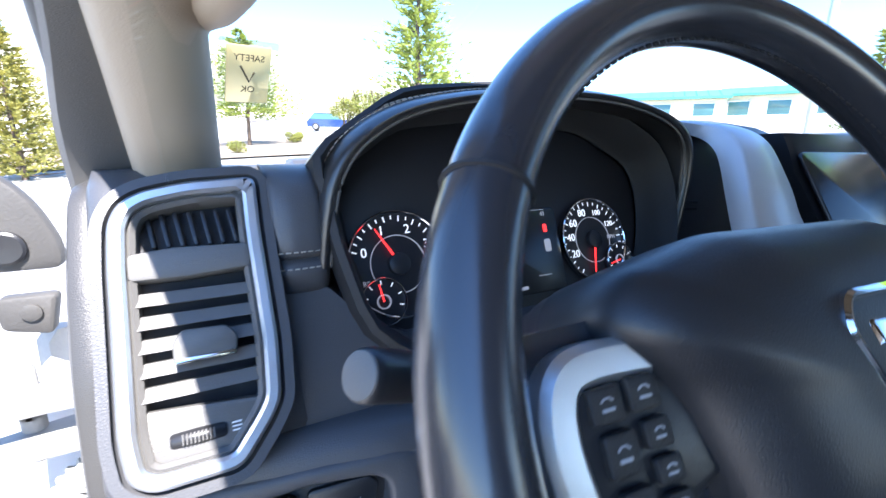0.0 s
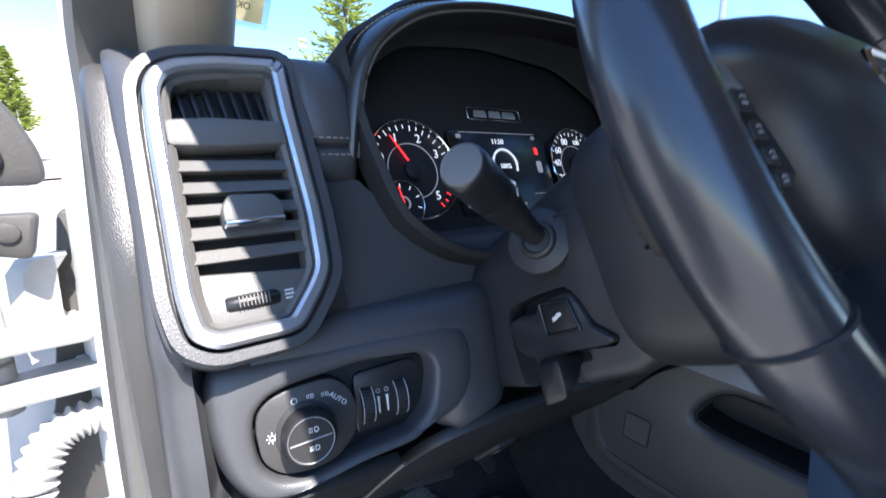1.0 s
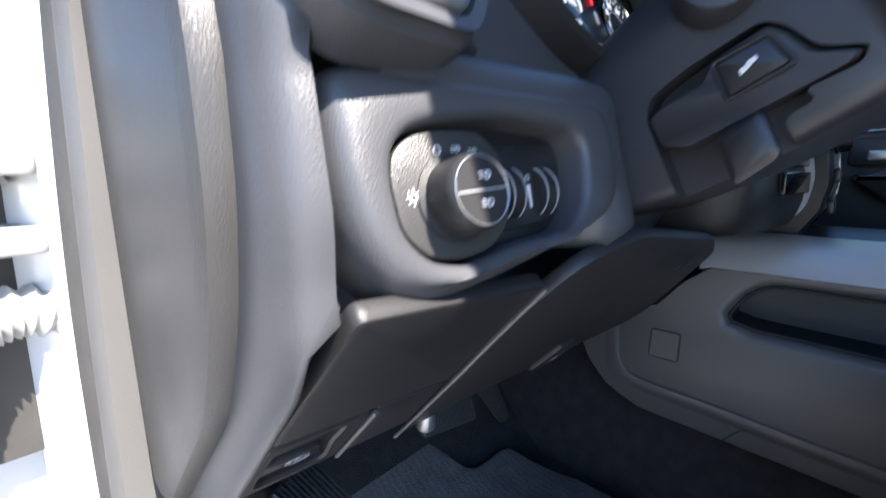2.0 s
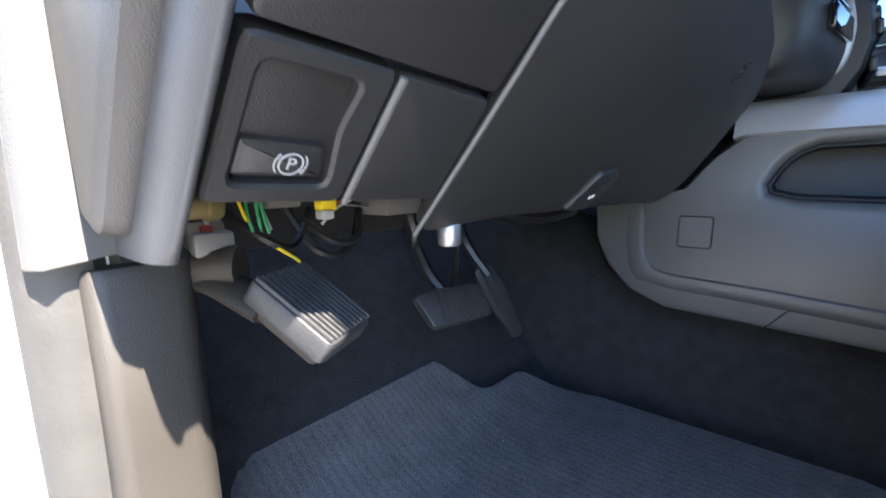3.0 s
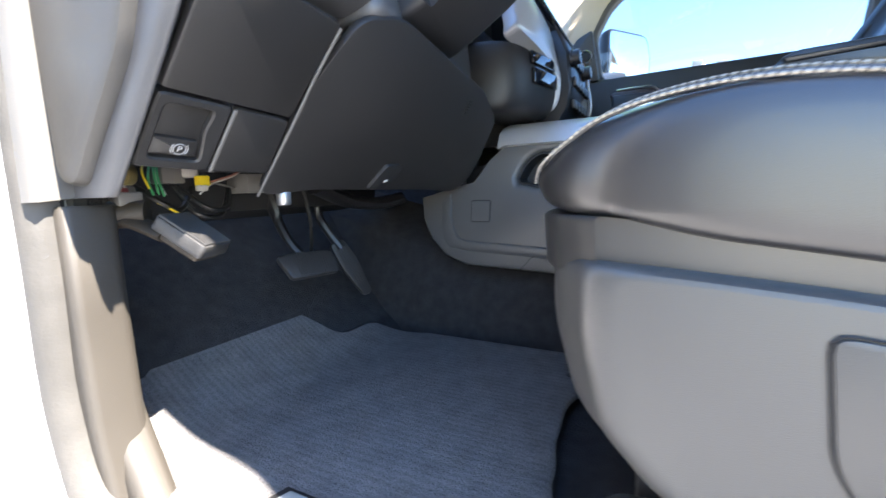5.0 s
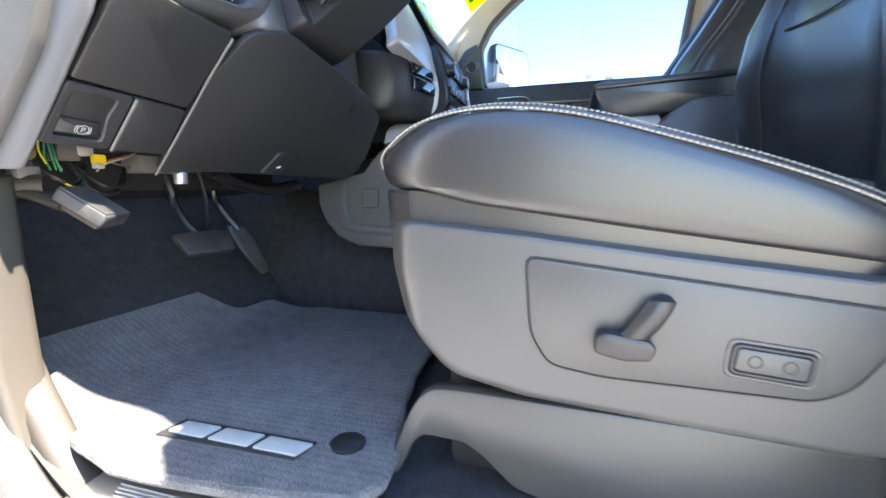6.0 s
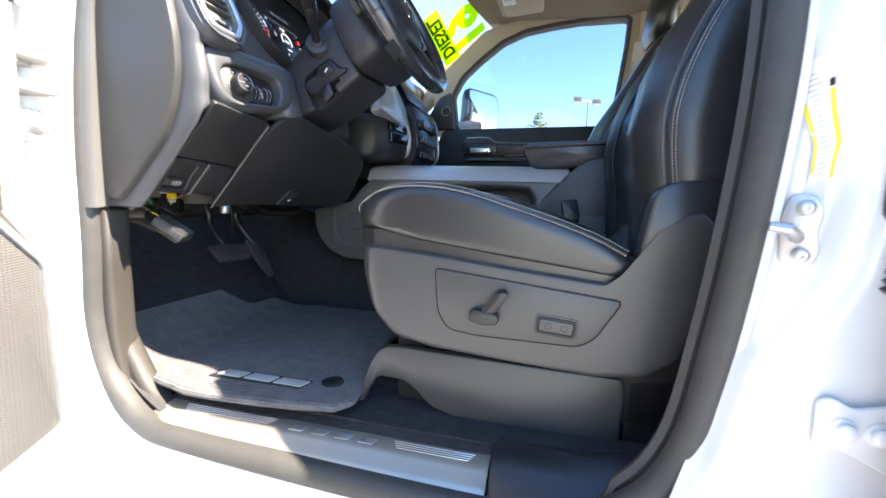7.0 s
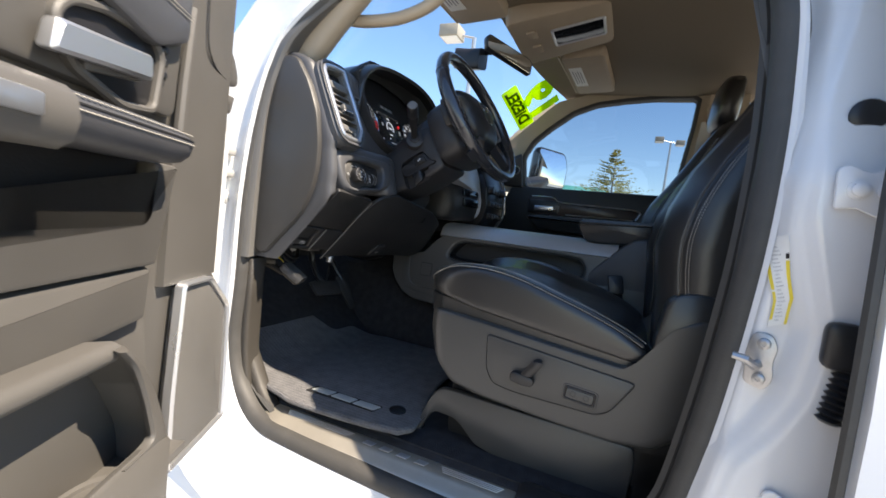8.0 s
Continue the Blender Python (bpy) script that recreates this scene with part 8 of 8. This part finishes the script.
oc = thing("overhead_console", "beige overhead console with dark glossy display", "overhead console")
OM = M((0.625, -0.02, 2.000), (1, 0, 0), (0, 0.978, -0.207))
bm = B()
slab(bm, rounded([(-0.14, -0.17), (0.15, -0.17), (0.18, 0.16), (-0.17, 0.16)], 0.03), 0.05, -0.012, OM, 0.012)
part("shell", bm, BEIGEP, oc)
bm = B()
frame_ring(bm, rrect(0.125, 0.178, 0.012), rrect(0.108, 0.160, 0.008), 0.006, 0.018, OM @ pose(0.0, -0.06, 0) @ Matrix.Diagonal((1, 1, -1, 1)), 0.003)
part("display_frame", bm, SATIN, oc, "silver display frame")
bm = B()
slab(bm, rrect(0.110, 0.162, 0.008), -0.008, -0.0145, OM @ pose(0.0, -0.06, 0), 0.001)
part("display", bm, GLOSSBLACK, oc)
for dx in (-0.06, 0.05):
    bm = B()
    slab(bm, rrect(0.06, 0.035, 0.01), -0.010, -0.018, OM @ pose(dx, 0.09, 0), 0.003)
    part("reading_lamp", bm, BEIGEP, oc)
rv = thing("rear_view_mirror", "black rear view mirror on a windshield stem", "mirror")
RM = M((0.655, 0.165, 1.942), (0.150, -0.125, -0.040), (0.02, 0.1, 1)) @ Matrix.Scale(0.92, 4)
if (RM.to_3x3() @ Vector((0, 0, 1))).y > 0:
    RM = M((0.655, 0.165, 1.942), (-0.150, 0.125, 0.040), (0.02, 0.1, 1)) @ Matrix.Scale(0.92, 4)
ro = rounded([(-0.118, -0.03), (0.112, -0.034), (0.122, 0.02), (0.10, 0.035), (-0.105, 0.035), (-0.122, 0.012)], 0.014, 4)
bm = B()
loft(bm, [[(x, y, 0.004) for x, y in offset(ro, 0.003)], [(x, y, 0.0) for x, y in ro], [(x, y, -0.016) for x, y in ro], [(x, y, -0.035) for x, y in offset(ro, 0.014)], [(x, y, -0.042) for x, y in offset(ro, 0.024)]], RM)
part("housing", bm, BLACK, rv)
bm = B()
slab(bm, offset(ro, 0.006), 0.003, 0.0055, RM, 0.001)
part("mirror_glass", bm, MIRROR, rv)
bm = B()
loft(bm, [[(0.655 + x, y, z + 0.3 * x) for x, z in rounded([(-0.05, z0 - 0.05), (0.05, z0 - 0.05), (0.05, z0 + 0.03), (-0.05, z0 + 0.03)], 0.02, 3)] for y, z0 in ((0.27, 1.94), (0.32, 1.94), (0.37, 1.945))])
part("sensor_pod", bm, BLACK, rv)
bm = B()
tube(bm, [(0.665, 0.185, 1.95), (0.67, 0.23, 1.965), (0.675, 0.29, 1.965)], 0.013, 8)
part("stem", bm, BLACK, rv)

# ---- marks on the windshield ----
def on_shield(x, k):
    p, q, r_ = shield_point(x, k), shield_point(x + 0.01, k), shield_point(x, k + 0.01)
    return p, (q - p).normalized(), (r_ - p).normalized()


def marker(name, color, through_color):
    m_ = bpy.data.materials.new(name)
    m_.use_nodes = True
    nodes, links = m_.node_tree.nodes, m_.node_tree.links
    nodes["Principled BSDF"].inputs["Base Color"].default_value = (*color, 1)
    nodes["Principled BSDF"].inputs["Roughness"].default_value = 0.6
    lit = nodes.new("ShaderNodeBsdfTranslucent")
    lit.inputs["Color"].default_value = (*through_color, 1)
    mixed_ = nodes.new("ShaderNodeMixShader")
    mixed_.inputs["Fac"].default_value = 0.7
    links.new(nodes["Principled BSDF"].outputs[0], mixed_.inputs[1])
    links.new(lit.outputs[0], mixed_.inputs[2])
    links.new(mixed_.outputs[0], nodes["Material Output"].inputs["Surface"])
    return m_


PAINT = marker("marker_paint", (0.55, 0.80, 0.02), (0.70, 0.95, 0.03))
PAINTG = marker("marker_paint_outline", (0.10, 0.20, 0.02), (0.16, 0.30, 0.02))
ad = thing("window_marker_writing", "yellow-green marker writing on the windshield", "writing")
ey = on_shield(1.28, 0.66)[2]
FW = M(Vector((1.41, 0.307, 1.847)), (-0.27, 0.045, 0.10), ey)
text("year_print", "19", 0.225, FW @ pose(0.075, 0.165, 0.006), PAINT, ad, 0.001, fat=0.013)
bm = B()
slab(bm, rrect(0.31, 0.088, 0.012), 0.003, 0.0042, FW @ pose(0.120, 0.056, 0), 0.0003)
part("word_patch", bm, PAINT, ad, "bright yellow-green painted patch")
text("word_print", "DIESEL", 0.085, FW @ pose(0.130, 0.054, 0.001), PAINTG, ad, 0.001, fat=0.003)
tagS = thing("inspection_sticker", "yellow printed sticker on the windshield corner", "sticker")
SMk = M((0.047, 0.580, 1.764), (1, 0.25, 0.03), (0.12, -0.6, 1.0))
bm = B()
slab(bm, rrect(0.062, 0.076, 0.003), 0.0, 0.0008, SMk, 0.0002)
part("clear_border", bm, clear_glass("sticker_film", (0.85, 0.88, 0.85), 0.1), tagS)
YT = bpy.data.materials.new("sticker_yellow")
YT.use_nodes = True
nt = YT.node_tree
nt.nodes["Principled BSDF"].inputs["Base Color"].default_value = (0.86, 0.72, 0.40, 1)
t2 = nt.nodes.new("ShaderNodeBsdfTranslucent")
t2.inputs["Color"].default_value = (0.98, 0.84, 0.58, 1)
m2 = nt.nodes.new("ShaderNodeMixShader")
m2.inputs["Fac"].default_value = 0.8
nt.links.new(nt.nodes["Principled BSDF"].outputs[0], m2.inputs[1])
nt.links.new(t2.outputs[0], m2.inputs[2])
nt.links.new(m2.outputs[0], nt.nodes["Material Output"].inputs["Surface"])
bm = B()
slab(bm, rrect(0.046, 0.064, 0.001), -0.0006, 0.0012, SMk, 0.0002)
part("yellow_sheet", bm, YT, tagS)
INKD = material("dark_print", (0.06, 0.05, 0.03), 0.7)
flip = SMk @ Matrix.Diagonal((-1, 1, 1, 1))
text("sticker_word", "SAFETY", 0.0098, flip @ pose(0, 0.019, 0.0016), INKD, tagS, 0.0002)
text("sticker_word", "OK", 0.0105, flip @ pose(0, -0.016, 0.0016), INKD, tagS, 0.0002)
bm = B()
tube(bm, [flip @ Vector(p) for p in ((-0.006, 0.004, 0.0016), (-0.001, -0.007, 0.0016), (0.009, 0.010, 0.0016))], 0.0012, 5)
part("check_mark", bm, INKD, tagS)

# ---- outside ----
def spot(az, dist, up=0.0):
    """A place outside, by compass angle from straight ahead and distance."""
    x, y = dist * math.sin(radians(az)), dist * math.cos(radians(az))
    return Vector((x, y, slope(x, y) + up))


BARK = material("bark", (0.10, 0.07, 0.05), 0.9, grain=0.8, grain_scale=30, vary=0.3)


def foliage(name, color):
    m = material(name, color, 0.7, vary=0.5, vary_scale=1.2)
    nt = m.node_tree
    b = nt.nodes["Principled BSDF"]
    t = nt.nodes.new("ShaderNodeBsdfTranslucent")
    t.inputs["Color"].default_value = (color[0] * 1.6, color[1] * 1.5, color[2], 1)
    x = nt.nodes.new("ShaderNodeMixShader")
    x.inputs["Fac"].default_value = 0.35
    nt.links.new(b.outputs[0], x.inputs[1])
    nt.links.new(t.outputs[0], x.inputs[2])
    nt.links.new(x.outputs[0], nt.nodes["Material Output"].inputs["Surface"])
    return m


NEEDLE = foliage("conifer_needles", (0.22, 0.27, 0.06))
DRYNEEDLE = foliage("pale_conifer_needles", (0.25, 0.24, 0.07))
LEAF = foliage("shrub_leaves", (0.21, 0.22, 0.05))


def conifer(p, h, w, mat, seed, label, bare=0.05, tiers=26):
    """Trunk with limbs, and a ragged crown of many small sprays."""
    r = random.Random(seed)
    th = thing("conifer_tree", label, "tree", "conifers outside")
    bm = B()
    tube(bm, [p + Vector((0, 0, -0.5)), p + Vector((0.02 * h * r.uniform(-1, 1), 0, h * 0.5)), p + Vector((0, 0, h * 0.98))], [h * 0.022, h * 0.012, h * 0.002], 8)
    for i in range(18):
        z = h * (bare + (1 - bare) * i / 18)
        a = i * 2.4
        l = w * 0.5 * (1 - i / 18) * 0.8
        tube(bm, [p + Vector((0, 0, z)), p + Vector((l * math.cos(a), l * math.sin(a), z + l * 0.12))], [h * 0.005, h * 0.001], 5)
    part("trunk", bm, BARK, th)
    V, Fc = [], []
    for i in range(tiers):
        k = i / (tiers - 1)
        z = h * (bare + (1 - bare) * k ** 0.92)
        rad = w * 0.5 * (1 - k) ** 0.85 * r.uniform(0.72, 1.12) + 0.02 * w
        n = max(5, int(15 * (1 - k) + 5))
        for j in range(n):
            a = r.uniform(0, 6.283)
            L_ = rad * r.uniform(0.65, 1.15)
            ca, sa = math.cos(a), math.sin(a)
            for q in range(9):
                t = 0.2 + 0.8 * (q + r.random()) / 9
                c = p + Vector((L_ * t * ca, L_ * t * sa, z + L_ * (0.10 + 0.25 * t * t) - 0.12 * L_ * t + r.uniform(-0.05, 0.05) * h * 0.4 * (1 - k)))
                s = 0.027 * h * r.uniform(0.5, 1.2) * (1.25 - 0.6 * t)
                for _ in range(2):
                    d1 = Vector((ca + r.uniform(-0.9, 0.9), sa + r.uniform(-0.9, 0.9), r.uniform(-0.1, 0.8))).normalized()
                    d2 = d1.cross(Vector((r.uniform(-1, 1), r.uniform(-1, 1), r.uniform(-1, 1)))).normalized()
                    b0 = len(V)
                    V.extend((c - d2 * s * 0.35, c + d1 * s * 1.6, c + d2 * s * 0.35))
                    Fc.append((b0, b0 + 1, b0 + 2))
    me = bpy.data.meshes.new("crown")
    me.from_pydata([tuple(v) for v in V], [], Fc)
    me.materials.append(mat)
    ob = new("crown", me)
    ob.parent = th
    return th


def shrub(p, h, w, mat, seed, label):
    r = random.Random(seed)
    th = thing("leafy_shrub", label, "shrub", "shrubs outside")
    bm = B()
    for i in range(7):
        a = r.uniform(0, 6.28)
        tube(bm, [p + Vector((0, 0, -0.2)), p + Vector((w * 0.2 * math.cos(a), w * 0.2 * math.sin(a), h * 0.5)), p + Vector((w * 0.4 * math.cos(a), w * 0.4 * math.sin(a), h * 0.85))], [0.03 * w, 0.015 * w, 0.004 * w], 5)
    part("stems", bm, BARK, th)
    V, Fc = [], []
    lobes = [(r.uniform(-0.3, 0.3) * w, r.uniform(-0.3, 0.3) * w, h * r.uniform(0.35, 0.75), w * r.uniform(0.16, 0.30)) for _ in range(11)]
    for lx, ly, lz, lr in lobes:
        for _ in range(170):
            d = Vector((r.gauss(0, 1), r.gauss(0, 1), r.gauss(0, 1))).normalized()
            c = p + Vector((lx, ly, lz)) + d * lr * r.uniform(0.55, 1.1)
            s = 0.035 * w * r.uniform(0.5, 1.2)
            e1 = Vector((r.gauss(0, 1), r.gauss(0, 1), r.gauss(0, 1))).normalized()
            e2 = e1.cross(d).normalized() if abs(e1.dot(d)) < 0.98 else Vector((1, 0, 0))
            b0 = len(V)
            V.extend((c - e1 * s, c + e2 * s * 0.6, c + e1 * s, c - e2 * s * 0.6))
            Fc.append((b0, b0 + 1, b0 + 2, b0 + 3))
    me = bpy.data.meshes.new("leaves")
    me.from_pydata([tuple(v) for v in V], [], Fc)
    me.materials.append(mat)
    ob = new("crown", me)
    ob.parent = th
    return th


conifer(spot(24.8, 30), 12.5, 8.0, NEEDLE, 1, "tall narrow green conifer at the lot edge")
conifer(spot(3.8, 26), 5.8, 6.4, NEEDLE, 2, "broad young green pine on a short trunk", 0.22, 34)
conifer(spot(-16.5, 17), 4.2, 3.4, DRYNEEDLE, 3, "sunlit yellow-green pine beside the lot", 0.02, 44)
conifer(spot(-7.6, 30), 5.4, 2.2, NEEDLE, 4, "slender green pine with a bare lower trunk", 0.3)
conifer(spot(72, 34), 6.5, 3.0, NEEDLE, 5, "pointed green conifer by the far building", 0.03)
conifer(spot(88.2, 34), 5.9, 7.2, DRYNEEDLE, 6, "pale green conifer beyond the passenger window", 0.03)
conifer(spot(-26, 20), 5.0, 3.4, DRYNEEDLE, 7, "sunlit yellow-green pine beside the lot", 0.02, 44)
conifer(spot(35.5, 55), 3.4, 1.5, NEEDLE, 14, "small dark pointed conifer far off", 0.05)
for az, d, h, w, sd in ((15.2, 33, 3.4, 2.4, 8), (17.6, 34, 4.4, 2.3, 9), (19.8, 31, 3.6, 2.4, 10), (-11.8, 24, 1.6, 2.4, 11), (9.0, 27, 0.7, 1.2, 12), (-8.6, 26, 0.7, 1.6, 13), (2.4, 21, 0.6, 0.9, 15)):
    shrub(spot(az, d), h, w, LEAF, sd, "round sunlit yellow-green shrub")

# low hills at the horizon
HILL = material("dry_hills", (0.30, 0.28, 0.22), 1.0, vary=0.2, vary_scale=0.02)
bm = B()


def hill(u, v):
    az = -75 + 180 * u
    d = 260 + 200 * v
    p = spot(az, d)
    return p + Vector((0, 0, (44 + 9 * math.sin(az * 0.09 + 1.4) + 4 * math.sin(az * 0.31)) * math.sin(math.pi * min(1, v * 1.0)) * max(0.25, 1 - max(0, az) / 60) - 2))


grid(bm, hill, 70, 10)
tagged(part("hillside", bm, HILL), "low dry hills at the horizon", "hills", kind="structure")
# planted strip
bm = B()
grid(bm, lambda u, v: spot(-30 + 60 * u, 19 + 13 * v, 0.06), 24, 6)
tagged(part("planting_strip", bm, material("dry_bark_mulch", (0.24, 0.19, 0.14), 1.0, grain=0.8, grain_scale=6, vary=0.3, vary_scale=1)), "dry mulch strip along the lot", "ground", kind="structure")


def lamp_post(p, h, heads, label):
    th = thing("lamp_post", label, "lamp post", "lot lamps")
    bm = B()
    tube(bm, [p + Vector((0, 0, -0.5)), p + Vector((0, 0, h))], [0.09, 0.06], 8)
    part("pole", bm, STEEL, th)
    for dx, dy in heads:
        bm = B()
        c = p + Vector((dx, dy, h + 0.05))
        box(bm, tuple(c), (0.55, 0.55, 0.32), b=0.02)
        hd = part("lamp_head", bm, material("bronze_lamp_housing", (0.30, 0.27, 0.22), 0.5), th)
        bm = B()
        box(bm, (c.x, c.y, c.z - 0.165), (0.46, 0.46, 0.03), b=0.005)
        part("lens", bm, PAPER, hd)
        bm = B()
        tube(bm, [p + Vector((0, 0, h)), c], 0.03, 6)
        part("arm", bm, STEEL, th)
    return th


lamp_post(Vector((10.2, 4.21, 0.55)), 5.8, [(-0.24, 0.58)], "tall lot lamp post with a square head")
lamp_post(spot(94.2, 32), 6.6, [(-0.5, 0.75), (0.4, -0.6)], "lot lamp post with two square heads")
fl = thing("floodlight_mast", "slim sports floodlight mast far away", "lamp post")
fp = spot(19.9, 70)
bm = B()
tube(bm, [fp, fp + Vector((0, 0, 13.2))], [0.14, 0.08], 6)
part("mast", bm, STEEL, fl)
for dz in (0.0, 0.8):
    bm = B()
    box(bm, (fp.x - 0.4, fp.y, fp.z + 12.6 + dz), (1.3, 0.3, 0.5), b=0.05)
    part("floodlight", bm, STEEL, fl)
# far buildings
CREAM = material("cream_stucco", (0.62, 0.52, 0.38), 0.9, vary=0.08, vary_scale=0.5)
GREENROOF = material("green_metal_roof", (0.06, 0.33, 0.27), 0.45, vary=0.1)
TINT = material("dark_window_glass", (0.06, 0.16, 0.17), 0.1)


def shop(az, dist, w, h, label):
    th = thing("shop_building", label, "building", "far buildings")
    p = spot(az, dist)
    d = Vector((-p.x, -p.y, 0)).normalized()
    m = M(p, Vector((0, 0, 1)).cross(d), (0, 0, 1))
    bm = B()
    box(bm, (0, h / 2 - 0.5, -4), (w, h + 1, 8), m, 0.05)
    part("wall", bm, CREAM, th)
    bm = B()
    loft(bm, [[(x, h, -8.3), (x, h, 0.6), (x, h + 0.25, 0.6), (x, h + 1.4, -4)] for x in (-w / 2 - 0.4, w / 2 + 0.4)], m)
    rf = part("roof", bm, GREENROOF, th, "green standing seam roof")
    n = int(w / 1.2)
    for i in range(n):
        bm = B()
        x = -w / 2 + (i + 0.5) * w / n
        loft(bm, [[(x - 0.03, h + 0.24, 0.6), (x + 0.03, h + 0.24, 0.6), (x + 0.03, h + 0.32, 0.6), (x - 0.03, h + 0.32, 0.6)], [(x - 0.03, h + 1.39, -4), (x + 0.03, h + 1.39, -4), (x + 0.03, h + 1.47, -4), (x - 0.03, h + 1.47, -4)]], m)
        part("roof_seam", bm, GREENROOF, rf)
    for i in range(max(2, int(w / 4))):
        x = -w / 2 + (i + 0.5) * w / max(2, int(w / 4))
        bm = B()
        box(bm, (x, h * 0.5, 0.02), (2.2, h * 0.55, 0.12), m, 0.02)
        wn_ = part("window", bm, TINT, th)
        bm = B()
        frame_ring(bm, rrect(2.4, h * 0.55 + 0.2, 0.02, 1, x, h * 0.5), rrect(2.2, h * 0.55, 0.02, 1, x, h * 0.5), 0.0, 0.15, m, 0.02)
        part("window_frame", bm, WHITE, wn_)
    return th


shop(54, 62, 14, 2.6, "low cream shop building with a green metal roof")
shop(65, 66, 12, 3.0, "low cream shop building with a green metal roof")
shop(83.6, 60, 7, 3.1, "low cream shop building with a green metal roof")
# parked car
car = thing("parked_car", "blue compact car parked at the lot edge", "car")
cp = spot(13.4, 44)
cd = Vector((-cp.x, -cp.y, 0)).normalized()
CMx = M(cp, Vector((0, 0, 1)).cross(cd), (0, 0, 1))
BLUE = material("blue_car_paint", (0.012, 0.035, 0.14), 0.25, coat=0.6)
bm = B()
loft(bm, [[(x * k, z, d) for x, z in ((-2.1, 0.35), (2.1, 0.35), (2.15, 0.75), (1.9, 0.95), (1.1, 1.05), (-1.9, 1.08), (-2.15, 0.8))] for d, k in ((-0.85, 0.98), (-0.8, 1.0), (0.8, 1.0), (0.85, 0.98))], CMx)
part("body", bm, BLUE, car)
bm = B()
loft(bm, [[(x, z, d * k) for x, z, k in ((-1.9, 1.05, 1.0), (1.1, 1.02, 1.0), (0.5, 1.55, 0.8), (-1.5, 1.6, 0.8))] for d in (-0.75, 0.75)], CMx)
part("cabin", bm, TINT, car, "dark tinted windows")
bm = B()
slab(bm, rrect(1.9, 1.3, 0.1, 3, -0.5, 0.0), 1.56, 1.62, CMx @ Matrix.Rotation(radians(-90), 4, "X"), 0.02)
part("roof", bm, BLUE, car)
for x in (-1.35, 1.35):
    for d in (-0.8, 0.8):
        bm = B()
        slab(bm, circle(0.34, 20), d - 0.1, d + 0.1, CMx @ pose(x, 0.34, 0), 0.02)
        wh = part("wheel", bm, MATTE, car)
        bm = B()
        slab(bm, circle(0.2, 16), d - 0.11, d + 0.11, CMx @ pose(x, 0.34, 0), 0.01)
        part("rim", bm, STEEL, wh)
